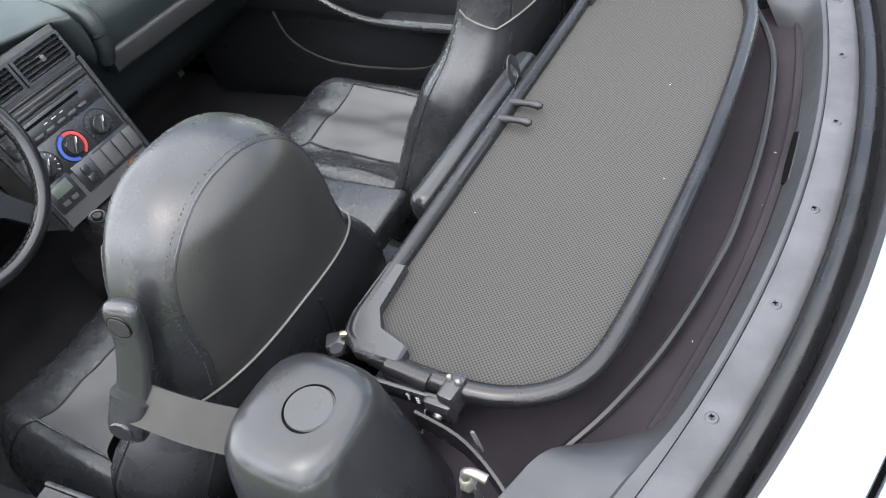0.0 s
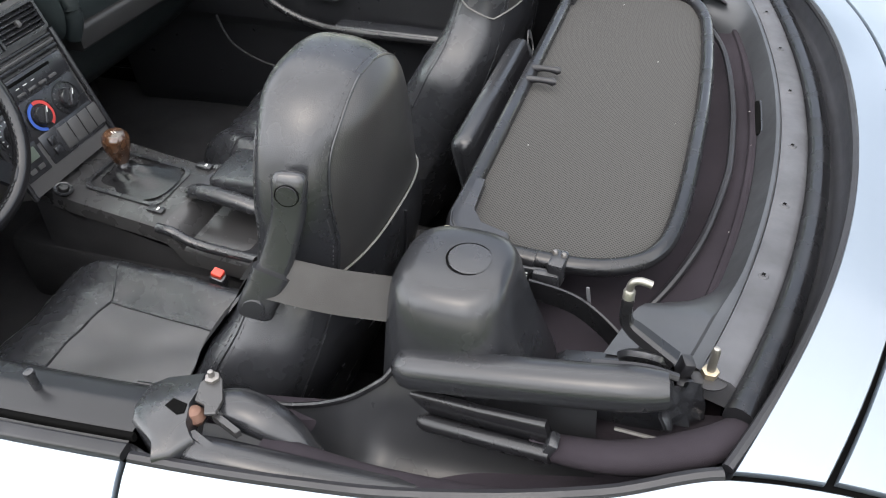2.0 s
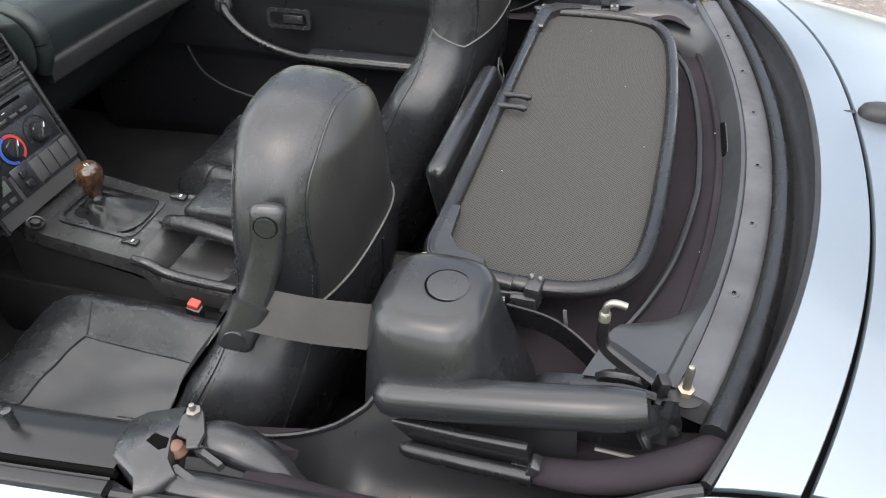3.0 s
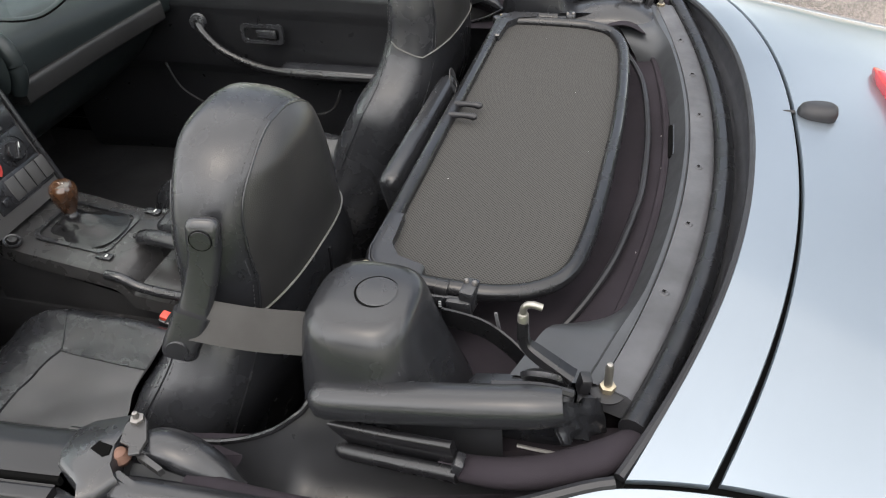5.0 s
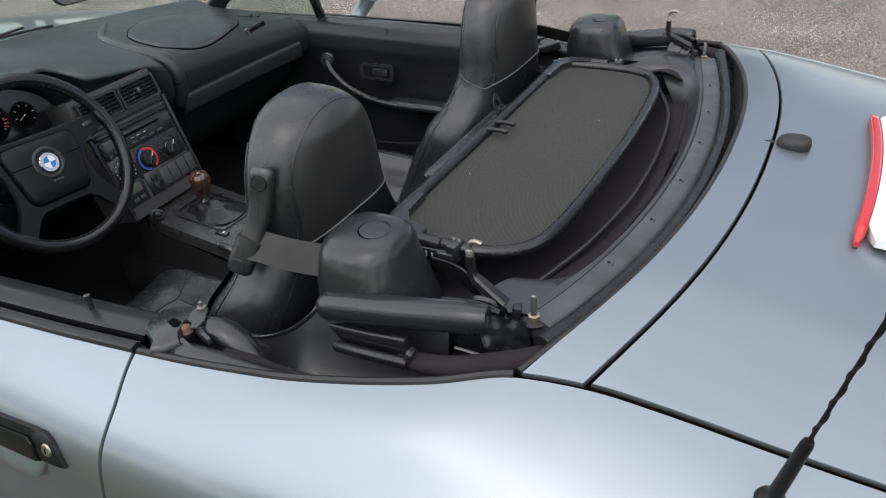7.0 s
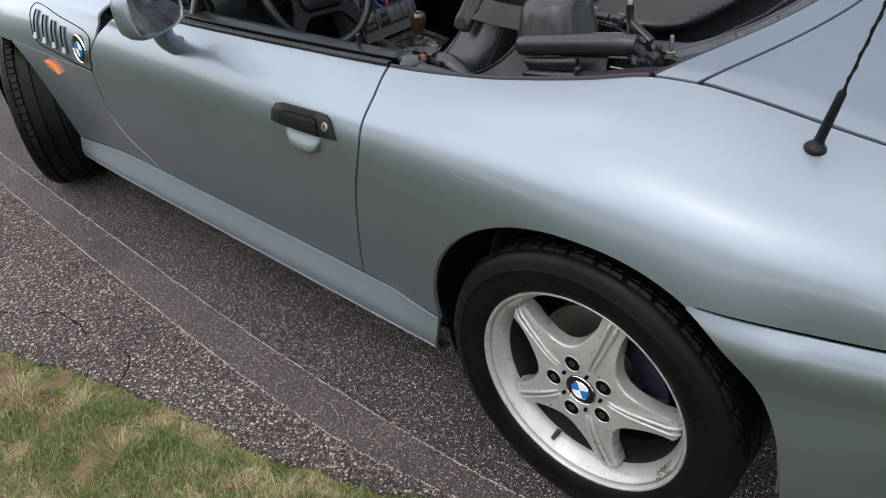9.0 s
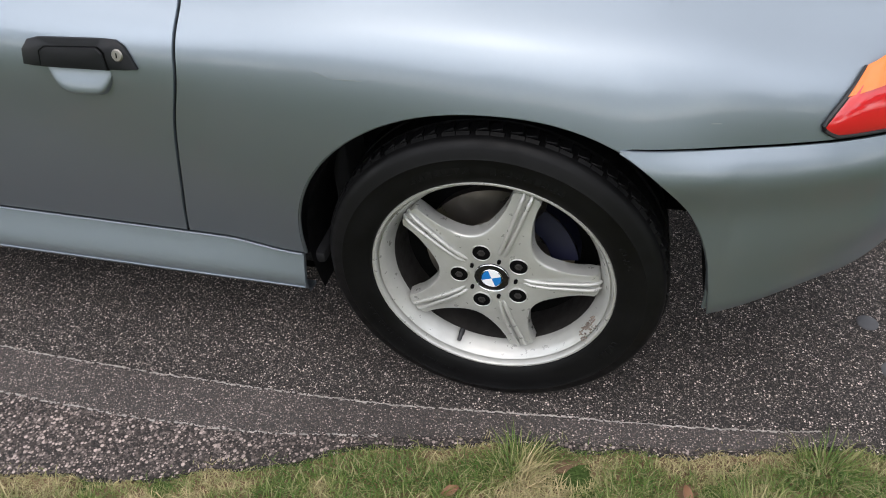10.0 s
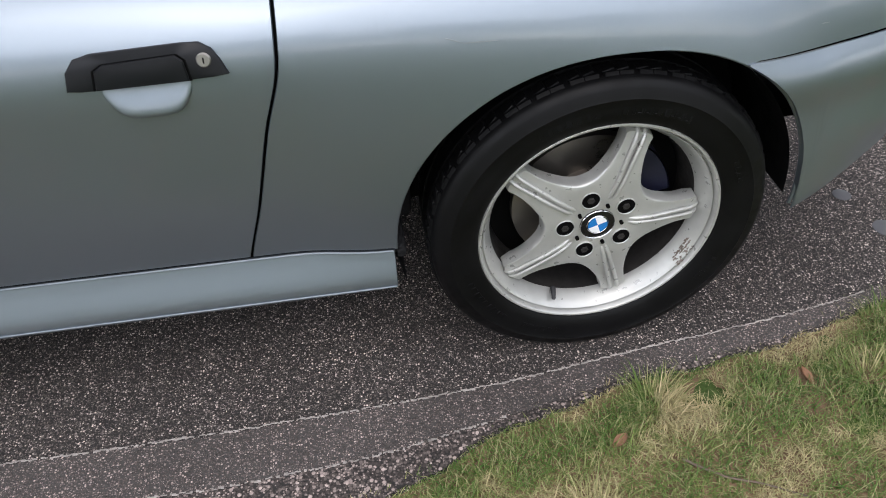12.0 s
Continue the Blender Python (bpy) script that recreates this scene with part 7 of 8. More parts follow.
def scoop(u, v):
    """The finger cup: sinks under the handle and swells out to a lip below it."""
    x = -0.758 + 0.120 * u
    ends = 1 - abs(2 * u - 1) ** 4
    z = 0.704 - (0.016 + 0.038 * ends) * v
    return HX(x, z, 0.0006 + 0.0130 * ends * (math.sin(math.pi * min(1.0, v / 0.86) / 2) ** 2 if v < 0.86 else (1 - v) / 0.14))


s.grid(scoop, 24, 16)
s.part("handle_cup", PAINT, door_left, "bright finger cup below the handle", sharp=60)
nrm = (HX(-0.613, 0.728, 0.01) - HX(-0.613, 0.728, 0)).normalized()
m = facing(HX(-0.613, 0.728, 0.0068), nrm)
Shape().lathe([(0.0001, 0.0025), (0.0085, 0.0025), (0.0095, 0.0015), (0.0105, 0.0)], 24, m).part("key_lock", STEEL, door_left, "round silver key lock")
Shape().box((0.0022, 0.008, 0.001), (0, 0, 0.0025), 0, m=m).part("key_slot", DARK, door_left)

# front wing: vents, emblem, side repeater
def on_wing(x, z, out=0.0):
    return skin(x, level(x, z), -1, out)


for i in range(4):
    x, top_, low_ = -2.087 + 0.070 * i, 0.768 - 0.006 * i, 0.686 - 0.004 * i
    s = Shape()
    slot = lambda u, v, o: on_wing(x - 0.017 + 0.030 * u + 0.004 * v, low_ + (top_ - low_) * v, o)
    s.grid(lambda u, v: slot(u, v, 0.0022), 6, 14)
    s.part("wing_vent", DARK, front_wing_left, "dark upright vent slot")
    s = Shape()
    s.tube([slot(1.0, v, 0.004) for v in np.linspace(1, 0.04, 12)] + [slot(u, -0.03, 0.0065) for u in (0.85, 0.5, 0.1)], 0.0038, 8)
    s.part("vent_fin", PAINT, front_wing_left, "bright fin of the wing vent")
    s = Shape()
    s.grid(lambda u, v: slot(0.05 + 0.9 * u, -0.02 + 0.20 * v, 0.0030 + 0.006 * (1 - v)), 6, 4)
    s.part("vent_lip", PAINT, front_wing_left)
s = Shape()
plate_line = [(-2.125, 0.780), (-1.92, 0.772), (-1.70, 0.752), (-1.705, 0.69), (-1.735, 0.640), (-1.80, 0.640), (-1.98, 0.655), (-2.10, 0.668), (-2.125, 0.72)]
s.tube([on_wing(p.x, min(p.z, 0.783), 0.0004) for p in through_points([(x, 0, z) for x, z in plate_line], 6, True)], 0.0016, 6, closed=True)
s.part("vent_plate_gap", DARK, front_wing_left)
ex, ez = -1.762, 0.702
nrm = (skin(ex, level(ex, ez), -1, 0.01) - skin(ex, level(ex, ez), -1, 0)).normalized()
m = facing(skin(ex, level(ex, ez), -1, 0.0015), nrm)
Shape().lathe([(0.0001, 0.003), (0.036, 0.003), (0.039, 0.002), (0.041, -0.004)], 36, m).part("wing_emblem", GLOSS_BLACK, front_wing_left, "round emblem, blue and white quarters in a black band")
Shape().lathe([(0.039, 0.002), (0.041, 0.0045), (0.043, 0.0)], 36, m, closed=True).part("emblem_ring", CHROME, front_wing_left)
for q in range(4):
    f = [(0, 0)] + [(0.023 * math.cos(radians(90 * q + t * 15)), 0.023 * math.sin(radians(90 * q + t * 15))) for t in range(7)]
    Shape().add([(x, y, 0.0042) for x, y in f] + [(x, y, 0.002) for x, y in f], [tuple(range(8)), tuple(range(15, 7, -1))] + [(i, (i + 1) % 8, (i + 1) % 8 + 8, i + 8) for i in range(8)], m).part("emblem_quarter", BLUE if q % 2 else WHITE, front_wing_left)
s = Shape()
tri = [(-2.075, 0.612), (-2.030, 0.604), (-2.000, 0.578), (-2.045, 0.588)]
s.loft([[skin(a, level(a, b), -1, o) + Vector((0, 0, 0)) for a, b in tri] for o in (-0.002, 0.010, 0.014)])
s.part("side_repeater", AMBER_LENS, front_wing_left, "amber side repeater")

# tail lamps wrapped round the corner
for side in (-1, 1):
    def lamp(u, v, out):
        x0 = 0.487 + 0.055 * v**1.5 + 0.03 * max(0.0, 0.22 - v) ** 1.5 / 0.22**1.5
        x = x0 + (0.79 - x0) * u
        z = 0.640 + (0.084 + 0.03 * u) * v
        return skin(x, level(x, z), side, out)
    s = Shape()
    n_ = 16
    pts = [[lamp(i / 20, j / n_, 0.004 + 0.010 * (math.sin(math.pi * min(1, max(0.0, j / n_))) ** 0.5) * min(1, i / 20 * 8) ** 0.5) for j in range(n_ + 1)] for i in range(21)]
    s.grid(lambda u, v: pts[round(u * 20)][round(v * n_)], 20, n_)
    lampo = s.part("tail_lamp", RED_LENS, car, "red tail lamp with an amber upper band", sharp=60)
    s = Shape()
    s.grid(lambda u, v: lamp(u, 0.66 + 0.34 * v, 0.0155 * 1.0 if 0.05 < u < 0.95 else 0.009), 20, 6)
    s.part("amber_band", AMBER_LENS, lampo, sharp=60)
    s = Shape()
    s.tube([lamp(0, v, 0.003) for v in np.linspace(0, 1, 14)] , 0.004, 8)
    s.tube([lamp(u, 0, 0.003) for u in np.linspace(0, 1, 14)] , 0.004, 8)
    s.part("lamp_seal", RUBBER, lampo)

# aerial
m = Matrix.Translation((0.281, -0.639, 0.826)) @ pose(0, 0, 0, 0, 12, 0)
s = Shape().lathe([(0.0001, 0.0), (0.0165, 0.0), (0.0172, 0.005), (0.014, 0.010), (0.009, 0.014), (0.0078, 0.020), (0.0072, 0.06), (0.0064, 0.095), (0.0052, 0.10)], 20, m)
aerial = s.part("aerial", HANDLE_BLACK, car, "black roof-style aerial on the rear wing", sharp=50)
s = Shape()
rod = [m @ Vector((0, 0, 0.10 + 0.345 * t)) for t in np.linspace(0, 1, 60)]
s.tube(rod, 0.0021, 8)
coil = [m @ Vector((0.0023 * math.cos(t * 60), 0.0023 * math.sin(t * 60), 0.10 + 0.345 * t)) for t in np.linspace(0, 1, 200)]
s.tube(coil, 0.0013, 5)
s.tube([m @ Vector((0, 0, z)) for z in (0.385, 0.39, 0.44, 0.447)], 0.0052, 10, size=spline((0, 0.6), (0.1, 1), (0.9, 1), (1, 0.6)))
s.part("aerial_whip", HANDLE_BLACK, aerial)

# washer jet, third brake lamp
zc = section(0.208, 8.8)[1]
s = Shape()
s.loft([squircle(0.212, 0.045, zc - 0.002, 0.026, 0.019, 2.6), squircle(0.212, 0.045, zc + 0.006, 0.027, 0.020, 2.6), squircle(0.213, 0.045, zc + 0.014, 0.024, 0.017, 2.6), squircle(0.214, 0.045, zc + 0.018, 0.018, 0.011, 2.6)])
s.tube([(0.182, 0.045, zc + 0.003), (0.166, 0.045, zc + 0.002)], 0.0035, 8)
s.part("boot_button", RUBBER, boot, "small black domed fitting on the boot lid", sharp=60)
s = Shape()


def brake_at(y):
    x = 0.335 - 0.012 * ((y - 0.02) / 0.22) ** 2
    return Vector((x, y, section(x, 9 - 2 * abs(y) / 0.6)[1]))


s.sweep([brake_at(y) + Vector((0, 0, 0.008)) for y in np.linspace(-0.21, 0.25, 30)], rounded(0.016, 0.024, 0.005, 3), size=lambda t: min(1, 0.4 + 9 * t, 0.4 + 9 * (1 - t)))
s.part("high_brake_lamp", RED_LENS, boot, "slim red high brake lamp", sharp=60)
s = Shape()
s.sweep([brake_at(y) + Vector((0.036, 0, 0.010)) for y in np.linspace(-0.205, 0.245, 30)], [(0.028, -0.012), (0.028, 0.006), (0.020, 0.014), (-0.012, 0.016), (-0.028, 0.010), (-0.028, -0.012)], size=lambda t: min(1, 0.5 + 8 * t, 0.5 + 8 * (1 - t)))
s.part("brake_lamp_cover", WHITE, boot, "pale moulded brake lamp cover", sharp=60)


# ---- trees across the lawn, seen in the paint and mirrors; others added, unseen ----
BARK = worn("bark", (0.10, 0.075, 0.055), 0.95, grain=40, bump=0.8, depth=0.01, vary=0.3)
LEAF = shader("leaves", (0.06, 0.11, 0.03), 0.6, spec=0.3)
leaf_own = node(LEAF, "ShaderNodeNewGeometry").outputs["Random Per Island"]
join(LEAF, ramp_of(LEAF, leaf_own, [(0.0, (0.03, 0.065, 0.015)), (0.6, (0.07, 0.13, 0.03)), (1.0, (0.13, 0.19, 0.05))]), bsdf(LEAF).inputs["Base Color"])


def build_tree(height, spread, seed):
    """A tapered trunk with limbs and a loose crown of single leaves in clumps."""
    rng = random.Random(seed)
    tree = tagged(new("tree"), "leafy green tree standing on the lawn, out of view, for reflections", "tree", "trees behind the lawn")
    s = Shape()
    s.tube(through_points([(0, 0, -0.1), (0.05, 0.03, height * 0.25), (-0.04, 0.08, height * 0.5), (0.03, 0, height * 0.8)], 5), 0.16, 10, size=lambda t: 1.15 - 0.85 * t)
    tips = []
    for k in range(9):
        a, z0 = 2.4 * k, height * (0.28 + 0.055 * k)
        r = spread * rng.uniform(0.55, 0.95) * (1 - 0.05 * k)
        tip = Vector((r * math.cos(a), r * math.sin(a), z0 + height * rng.uniform(0.12, 0.25)))
        s.tube(through_points([(0, 0, z0), (tip.x * 0.5, tip.y * 0.5, z0 + 0.35 * (tip.z - z0)), tip], 4), 0.06, 6, size=lambda t: 1 - 0.8 * t)
        tips += [tip, tip * 0.6 + Vector((0, 0, z0 * 0.45 + 0.3))]
    tips += [Vector((rng.uniform(-0.4, 0.4), rng.uniform(-0.4, 0.4), height * f)) for f in (0.8, 0.9, 1.0)]
    s.part("trunk", BARK, tree)
    verts, faces = [], []
    for tip in tips:
        for _ in range(260):
            d = Vector((rng.gauss(0, 1), rng.gauss(0, 1), rng.gauss(0, 0.7))) * 0.55
            p, n = tip + d, Vector((rng.gauss(0, 1), rng.gauss(0, 1), rng.gauss(0, 1))).normalized()
            x = n.orthogonal().normalized() * rng.uniform(0.07, 0.13)
            y = n.cross(x) * 0.6
            k = len(verts)
            verts += [p - x, p - y * 0.8, p + x, p + y * 0.8]
            faces.append((k, k + 1, k + 2, k + 3))
    mesh = bpy.data.meshes.new("crown")
    mesh.from_pydata(verts, [], faces)
    mesh.materials.append(LEAF)
    ob = new("crown", mesh)
    ob.parent = tree
    tagged(ob, kind="stuff")
    return tree


first = build_tree(6.5, 2.4, 5)
first.matrix_basis = pose(-1.0, -15.0, -0.02)
rng = random.Random(8)
for i, x in enumerate((-17.0, -12.5, -9.0, -5.2, 3.2, 6.6, 11.0, 15.5, 20.0)):
    copy_thing(first, pose(x, -15.5 + rng.uniform(-2.0, 2.5), -0.02, 0, 0, 40 * i))
# unseen trees added all round to darken what bonnet and wing reflect
for i, (x, y) in enumerate(((-15.0, 12.5), (-18.0, 10.5), (-11.5, 14.0), (-7.0, 15.5), (-2.5, 14.5), (12.0, -8.0), (14.5, -5.0), (16.0, 12.0), (9.5, 14.0), (-20.0, 9.0), (-23.5, 10.5), (-17.0, 10.5), (-26.5, 8.5), (-21.5, 12.5), (-29.0, 11.0))):
    copy_thing(first, pose(x, y, -0.02, 0, 0, 55 * i + 20))


# ---- ground ----
def asphalt(name, k, warm, low=0.012, sizes=(210.0, 400.0), top=1.0, fill=0.30):
    """Dark bitumen with two sizes of grit, each stone with its own tone; k brightens it."""
    m = shader(name, (0.055, 0.052, 0.052), 0.88, spec=0.3)
    where = coords(m)
    layers, masks = [], []
    for scale, stops in ((sizes[0], ((0.0, 0.020), (0.5, 0.042), (0.80, 0.10), (1.0, 0.42 * top))), (sizes[1], ((0.0, 0.014), (0.6, 0.045), (0.85, 0.11), (1.0, 0.36 * top)))):
        tex = node(m, "ShaderNodeTexVoronoi", Scale=scale)
        join(m, where, tex.inputs["Vector"])
        split = node(m, "ShaderNodeSeparateColor")
        join(m, tex.outputs["Color"], split.inputs[0])
        tone = ramp_of(m, split.outputs[0], [(at, (v * k * warm, v * k, v * k * 0.90)) for at, v in stops])
        mask = ramp_of(m, tex.outputs["Distance"], [(fill, grey(1)), (fill + 0.22, grey(0))])
        layers.append(mix_of(m, mask, (low * k * 1.05, low * k * 0.95, low * k * 0.9), tone))
        masks.append(mask)
    grit = mix_of(m, 1.0, layers[0], layers[1], "LIGHTEN")
    dust = ramp_of(m, noise_of(m, 1.3, 6.0, 0.6), [(0.35, grey(0.78)), (0.7, grey(1.22))])
    join(m, mix_of(m, 1.0, grit, dust, "MULTIPLY"), bsdf(m).inputs["Base Color"])
    bump_of(m, masks[1], 0.5, 0.0015, bump_of(m, masks[0], 0.8, 0.003))
    return m


ASPHALT = asphalt("asphalt", 1.7, 1.19)
LANE_ASPHALT = asphalt("pale_lane_asphalt", 4.3, 1.14)
DUSTY_ASPHALT = asphalt("dusty_edge_asphalt", 1.75, 1.24, 0.034, (230.0, 430.0), 0.75)
COARSE_ASPHALT = asphalt("coarse_edge_asphalt", 1.45, 1.24, 0.016, (135.0, 250.0), 0.75, 0.42)
PALE_ASPHALT = asphalt("pale_gutter_asphalt", 3.8, 1.14)
CHALK = worn("worn_white_paint", (0.33, 0.30, 0.275), 0.9, grain=160, bump=0.6, depth=0.003, vary=0.35, patch=30.0)
SOIL = worn("dry_soil", (0.17, 0.11, 0.068), 1.0, grain=120, bump=0.8, depth=0.006, vary=0.3, patch=10.0, spec=0.1)
LAWN = worn("lawn", (0.055, 0.088, 0.024), 1.0, grain=60, bump=0.8, depth=0.02, vary=0.5, patch=1.2, spec=0.1)
CONCRETE = worn("pale_concrete", (0.50, 0.42, 0.30), 0.9, grain=150, bump=0.3, depth=0.002, vary=0.12, patch=2.0)
CRACK = worn("open_crack", (0.007, 0.006, 0.006), 0.95, grain=150, bump=0.5, vary=0.4, spec=0.05)
TAR = worn("tar_seam", (0.030, 0.028, 0.028), 0.8, grain=120, bump=0.4, vary=0.3)

# earth and lawn out to the horizon
s = Shape()
s.box((1600, 1600, 0.5), (0, 0, -0.275), 0)
tagged(s.part("ground", LAWN), "lawn and open ground reaching the horizon", "ground", kind="structure")


def verge(x):
    """The road's ragged near edge."""
    base = spline((-40.0, -2.9), (-4.0, -1.85), (-1.6, -1.44), (-1.1, -1.28), (-0.55, -1.17), (-0.2, -1.03), (0.1, -0.96), (0.45, -0.91), (0.75, -0.83), (3.0, -0.45), (40.0, 1.2))(x)
    return base + 0.018 * noise.noise(Vector((x * 7, 3, 0))) + 0.012 * noise.noise(Vector((x * 23, 1, 0)))


xs = [-40 + i * 1.5 for i in range(24)] + [-4 + i * 0.03 for i in range(234)] + [3.02 + i * 1.5 for i in range(25)]
s = Shape()
n = len(xs)
ys = [0.0, 0.25, 1.0, 6.8]
top, low = [], []
for x in xs:
    v = verge(x)
    for y in (v, v + 0.02, -0.6, 0.0, 0.15, 0.3):
        top.append((x, y, 0.0 if y > v else -0.008))
    low.append((x, v - 0.004, -0.05))
faces = [(i * 6 + j, (i + 1) * 6 + j, (i + 1) * 6 + j + 1, i * 6 + j + 1) for i in range(n - 1) for j in range(5)]
s.add(top + low, faces + [(i * 6, 6 * n + i, 6 * n + i + 1, (i + 1) * 6) for i in range(n - 1)])
road = tagged(s.part("road", ASPHALT), "dark grey asphalt road with pale grit", "road", kind="structure")
s = Shape()
s.box((78, 5.37, 0.06), (-1.0, 2.985, -0.030), 0)
tagged(s.part("road_lane", LANE_ASPHALT), "pale asphalt of the road's middle", "road", kind="structure")
s = Shape()
s.box((37.6, 2.90, 0.06), (-21.2, 7.16, -0.030), 0.004)
s.box((40.4, 1.75, 0.06), (17.8, 6.585, -0.030), 0.004)
tagged(s.part("gutter_strip", PALE_ASPHALT), "pale asphalt strip along the far edge", "road", kind="structure")
s = Shape()
s.sweep([(x, 5.69 + 0.01 * math.sin(x * 1.7), 0.001) for x in np.arange(-30, 20, 0.5)], [(-0.02, -0.004), (0.02, -0.004), (0.016, 0.003), (-0.016, 0.003)])
tagged(s.part("tar_joint", TAR), "dark tar joint across the asphalt", "road", kind="structure")
s = Shape()
s.box((9.0, 9.0, 0.10), (3.05, 12.0, -0.025), 0.02)
tagged(s.part("driveway", CONCRETE), "pale concrete driveway across the road", "pavement", kind="structure")

# two worn scribed lines by the near edge, and the paler band between them
def line_one(x):
    return spline((-3.2, -0.87), (-1.9, -0.92), (-0.9, -0.942), (-0.3, -0.925), (0.08, -0.885), (0.5, -0.838), (0.7, -0.80))(x)


def line_two(x):
    return spline((-3.2, -0.98), (-1.67, -1.04), (-0.8, -1.06), (-0.5, -1.045), (-0.2, -0.998), (0.1, -0.945), (0.45, -0.897), (0.75, -0.818))(x)


def dust_edge(u, v):
    x = -4.0 + 4.75 * u
    y0, y1 = line_two(x) + 0.004 * noise.noise(Vector((x * 24, 0, 5))), line_one(x) - 0.004 + 0.004 * noise.noise(Vector((x * 30, 0, 9)))
    return Vector((x, y0 + (max(y1, y0 + 0.004) - y0) * v, 0.0006 + 0.0008 * math.sin(math.pi * v)))


def coarse_edge(u, v):
    x = -4.0 + 4.75 * u
    y0 = verge(x) + 0.004
    y1 = max(y0 + 0.002, line_two(x) - 0.002 + 0.004 * noise.noise(Vector((x * 24, 0, 5))))
    return Vector((x, y0 + (y1 - y0) * v, 0.0005 + 0.0006 * math.sin(math.pi * v)))


tagged(Shape().grid(dust_edge, 320, 4).part("dusty_edge", DUSTY_ASPHALT), "dusty paler asphalt band between two worn lines", "road", kind="structure")
tagged(Shape().grid(coarse_edge, 320, 4).part("coarse_edge", COARSE_ASPHALT), "coarse stony asphalt along the grass verge", "road", kind="structure")
rng = random.Random(3)
s = Shape()
for fn, x0, x1 in ((line_one, -3.2, 0.66), (line_two, -3.2, -0.2)):
    x = x0
    while x < x1:
        d = rng.uniform(0.002, 0.008)
        w = rng.uniform(0.0009, 0.0030)
        if rng.random() < (0.92 if fn is line_one else 0.78):
            y = fn(x) + rng.uniform(-0.0018, 0.0018) + 0.002 * noise.noise(Vector((x * 9, 0, 4)))
            s.add([(x, y - w, 0.0006), (x + d, y - w * rng.uniform(0.6, 1.2), 0.0006), (x + d, y + w * rng.uniform(0.6, 1.2), 0.0006), (x, y + w, 0.0006), (x + d / 2, y, 0.0032)], [(0, 1, 4), (1, 2, 4), (2, 3, 4), (3, 0, 4)])
        x += d
tagged(s.part("worn_line", CHALK), "broken pale lines worn into the asphalt", "road marking", kind="structure")

# soil bank with grass
s = Shape()


def bank(x, y):
    d = verge(x) - y
    return -0.012 + 0.035 * min(1.0, max(d, 0) / 0.16) + 0.02 * noise.noise(Vector((x * 4, y * 4, 0))) * min(1, max(d, 0) / 0.1) + 0.006 * noise.noise(Vector((x * 17, y * 17, 2)))


def bank_strip(x0, x1, y0, y1, lift):
    def at(u, v):
        x = x0 + (x1 - x0) * u
        y = verge(x) + y0 + (y1 - y0) * v**1.4
        return Vector((x, y, bank(x, y) + lift))
    return at


s.grid(bank_strip(-1.95, 1.3, 0.02, -0.74, 0.003), 220, 40)
tagged(s.part("verge_soil", SOIL), "dry brown soil under the grass verge", "ground", kind="structure")
s = Shape().grid(bank_strip(-40.0, 40.0, 0.02, -2.4, 0.0), 600, 24)
tagged(s.part("verge_turf", LAWN), "rough lawn along the road's edge", "ground", kind="structure")

GRASS = shader("grass_blades", (0.08, 0.14, 0.03), 0.6, spec=0.3)
isl = node(GRASS, "ShaderNodeNewGeometry").outputs["Random Per Island"]
patchy = ramp_of(GRASS, noise_of(GRASS, 7.0, 4.0), [(0.42, (0.046, 0.094, 0.013)), (0.50, (0.105, 0.140, 0.032)), (0.59, (0.38, 0.30, 0.165))])
own = ramp_of(GRASS, isl, [(0.0, (0.026, 0.062, 0.008)), (0.40, (0.10, 0.165, 0.028)), (0.58, (0.19, 0.22, 0.06)), (0.72, (0.38, 0.33, 0.16)), (1.0, (0.62, 0.51, 0.30))])
join(GRASS, mix_of(GRASS, 0.62, own, patchy), bsdf(GRASS).inputs["Base Color"])


def blades(count, place, seed):
    """Many single bent blades; place(rng) gives x, y, length, lean direction and lean."""
    rng = random.Random(seed)
    verts, faces = [], []
    for _ in range(count):
        x, y, h, a, lean = place(rng)
        z = bank(x, y) - 0.004
        w = rng.uniform(0.0005, 0.0013)
        c, sn = math.cos(a), math.sin(a)
        k = len(verts)
        px, py = -sn * w, c * w
        for f, l, ww in ((0.0, 0.0, 1.0), (0.5, 0.30, 0.85), (0.85, 0.72, 0.5)):
            verts += [(x + c * lean * h * l - px * ww, y + sn * lean * h * l - py * ww, z + h * f * (1 - 0.25 * lean * f)), (x + c * lean * h * l + px * ww, y + sn * lean * h * l + py * ww, z + h * f * (1 - 0.25 * lean * f))]
        verts.append((x + c * lean * h * 1.05, y + sn * lean * h * 1.05, z + h * (1 - 0.42 * lean)))
        faces += [(k, k + 1, k + 3, k + 2), (k + 2, k + 3, k + 5, k + 4), (k + 4, k + 5, k + 6)]
    return verts, faces


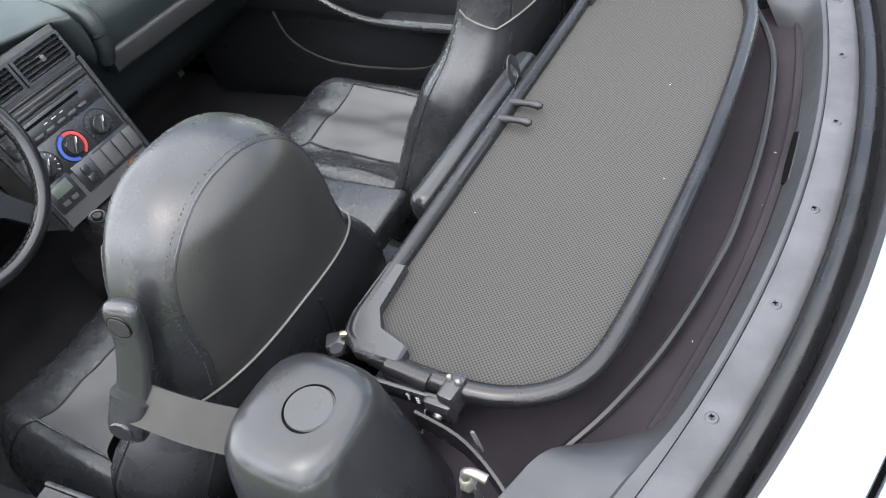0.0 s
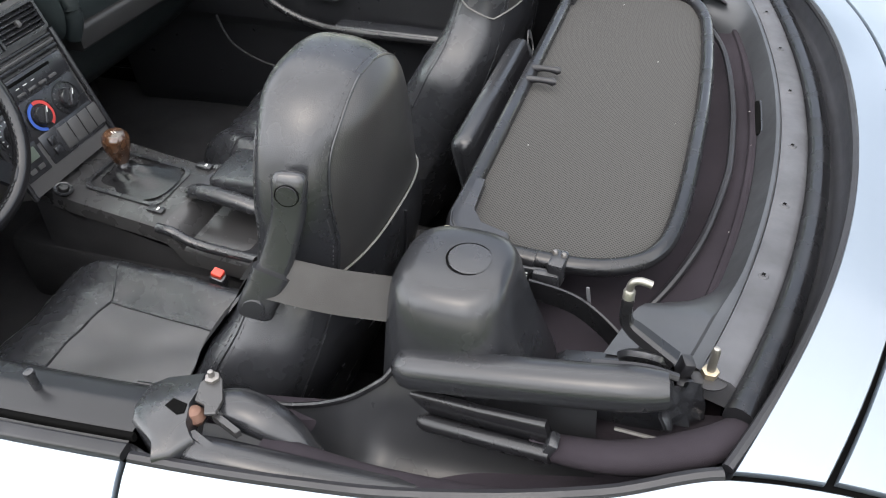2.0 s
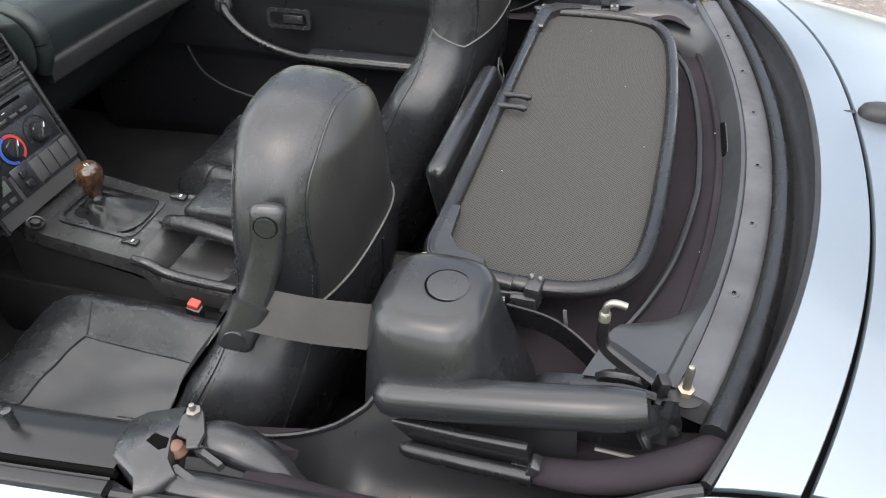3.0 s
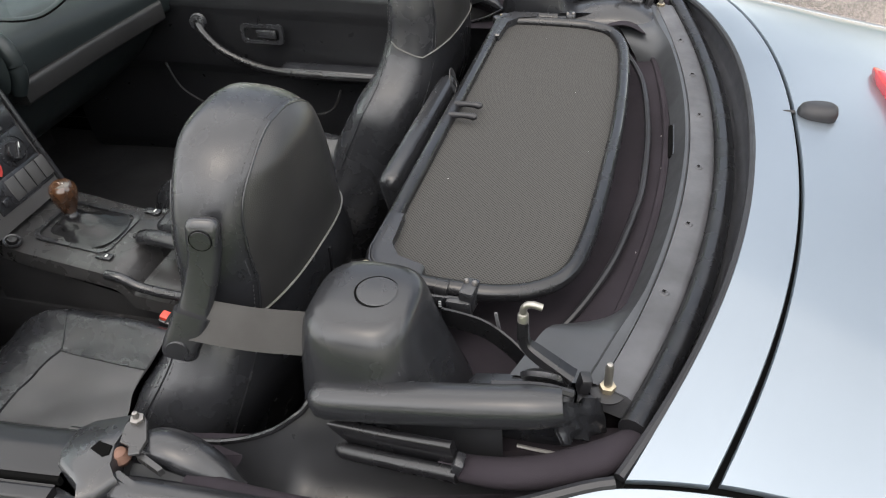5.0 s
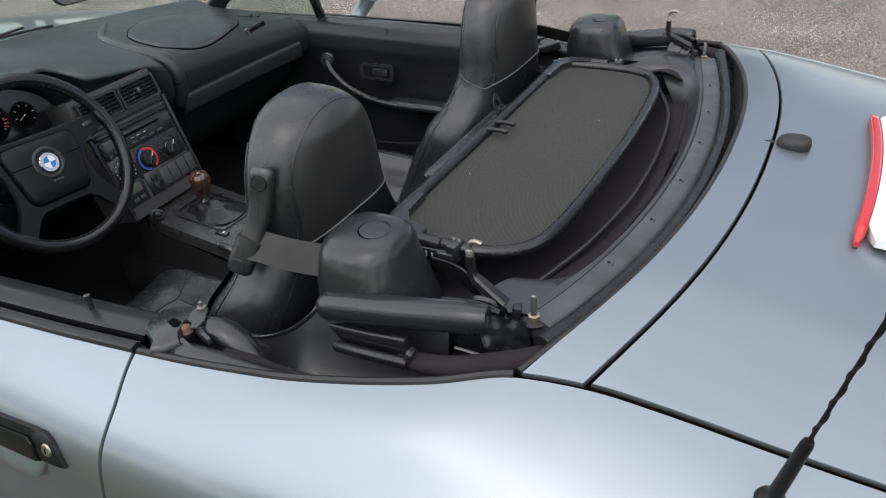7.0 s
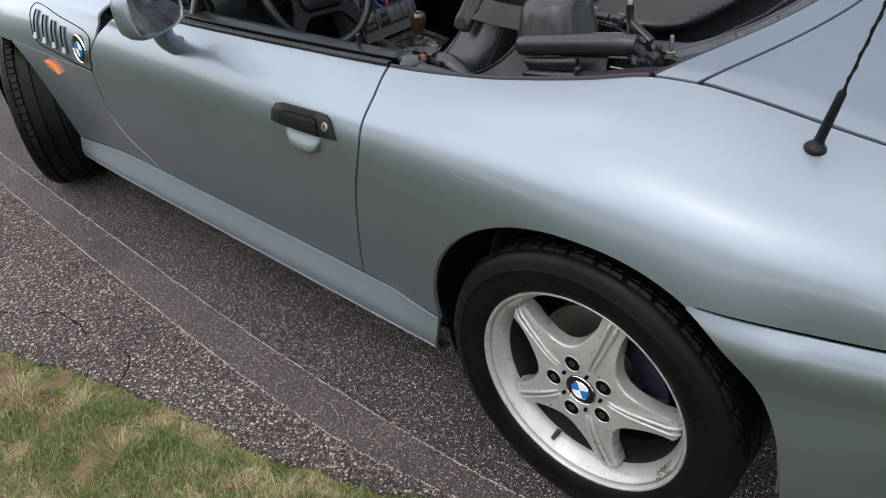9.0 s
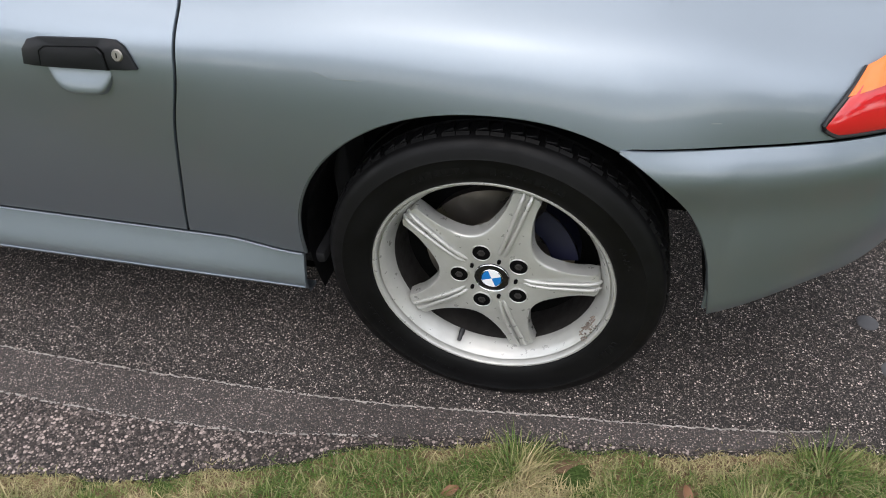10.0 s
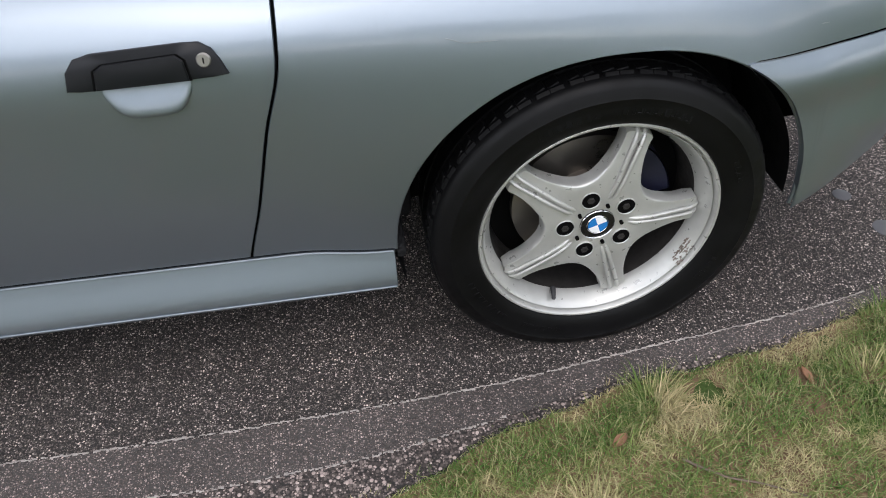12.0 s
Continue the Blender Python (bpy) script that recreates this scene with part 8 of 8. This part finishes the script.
def turf(rng):
    while True:
        near = rng.random() < 0.85
        x = rng.uniform(-1.9, 1.25) if near else rng.uniform(-3.4, 1.9)
        y = verge(x) + 0.012 - (0.75 if near else 1.5) * rng.random() ** 1.35
        bare = noise.noise(Vector((x * 3.1, y * 3.1, 7))) + 0.5 * noise.noise(Vector((x * 9, y * 9, 5)))
        if bare < 0.36 + 0.25 * rng.random() and not ((x - 0.192) / 1.4) ** 2 + (y + 1.01) ** 2 < 0.0011 and not ((x - 0.66) / 1.5) ** 2 + (y + 1.005) ** 2 < 0.0009 and not (x - 0.40) ** 2 + (y + 1.016) ** 2 < 0.0006:
            break
    edge = min(1.0, max(0.25, (verge(x) - y) / 0.08))
    long = 1.7 if rng.random() < 0.10 else 1.0
    return x, y, rng.uniform(0.009, 0.030) * (0.5 + 0.5 * edge) * long, rng.uniform(0, 6.283), rng.uniform(0.4, 1.3)


tufts = [(0.10, -1.02), (0.08, -1.05), (0.65, -0.91), (0.51, -1.06), (0.95, -1.15), (-0.1, -1.25), (-0.9, -1.42), (-1.3, -1.5), (-0.5, -1.36), (0.5, -1.25), (0.72, -1.2)]


def tuft(rng):
    tx, ty = rng.choice(tufts)
    r, a = 0.055 * math.sqrt(rng.random()), rng.uniform(0, 6.283)
    return tx + r * math.cos(a), ty + r * math.sin(a), rng.uniform(0.026, 0.066), a + rng.uniform(-0.5, 0.5), rng.uniform(0.5, 1.15)


s = Shape()
v, f = blades(215000, turf, 11)
s.v, s.f = v, f
mesh = bpy.data.meshes.new("grass")
v2, f2 = blades(2400, tuft, 12)
mesh.from_pydata(v + v2, [], f + [tuple(i + len(v) for i in q) for q in f2])
mesh.materials.append(GRASS)
tagged(new("grass", mesh), "patchy green and straw-coloured grass on the verge", "grass", kind="stuff")

# dead leaves and a twig in the grass, a metal cap in the asphalt
DEAD_LEAF = worn("dead_leaf", (0.20, 0.105, 0.06), 0.8, grain=90, bump=0.4, vary=0.3)
for x, y, a in ((-0.016, -1.115, 30), (0.40, -1.02, 110), (0.72, -1.14, 70), (-0.60, -1.31, 10)):
    s = Shape()
    s.grid(lambda u, v: Vector((0.034 * (u - 0.5), 0.019 * (v - 0.5) * math.sin(math.pi * (0.06 + 0.9 * u)), 0.010 * (2 * v - 1) ** 2 + 0.005 * u)), 8, 6, m=pose(x, y, bank(x, y) + 0.012, 10, -8, a))
    tagged(s.part("dead_leaf", DEAD_LEAF), "curled brown dead leaf on the grass", "leaf", "fallen leaves")
s = Shape()
twig_line = [(0.08, -1.17), (0.14, -1.212), (0.20, -1.235), (0.27, -1.27)]
s.tube(through_points([(x, y, bank(x, y) + 0.014) for x, y in twig_line], 6), 0.0028, 6, size=lambda t: 1 - 0.5 * t)
tagged(s.part("twig", BARK), "thin dry twig lying in the grass", "twig")
for x, y, k in ((0.835, -0.62, 1.15), (0.80, -0.48, 0.85)):
    s = Shape().lathe([(0.0001, 0.0022), (0.024, 0.0022), (0.027, 0.0012), (0.028, -0.004)], 24, pose(x, y, 0) @ Matrix.Diagonal((k, k, 1, 1)))
    tagged(s.part("survey_cap", worn("grey_metal_cap", (0.095, 0.095, 0.10), 0.6, 0.3, grain=200, bump=0.2)), "flat round grey metal cap set in the asphalt", "metal cap", "caps in the asphalt")

# cracks by the road's edge
CRACKS = [[(-1.801, -1.368), (-1.712, -1.314), (-1.635, -1.248)], [(-1.635, -1.248), (-1.52, -1.238), (-1.424, -1.248), (-1.337, -1.221), (-1.25, -1.217), (-1.203, -1.247), (-1.161, -1.299)], [(-1.54, -1.24), (-1.50, -1.20), (-1.47, -1.16)]]
rng = random.Random(21)
for line in CRACKS:
    s = Shape()
    path = through_points([(x, y, 0.0004) for x, y in line], 10)
    path = [p + Vector((rng.uniform(-0.004, 0.004), rng.uniform(-0.004, 0.004), 0)) for p in path]
    s.sweep(path, [(-0.0030, -0.002), (0.0030, -0.002), (0.0019, 0.0008), (-0.0019, 0.0008)], size=lambda t: 0.35 + 0.8 * abs(math.sin(5 * t + 1)))
    tagged(s.part("asphalt_crack", CRACK), "thin dark crack in the asphalt", "road", kind="structure")
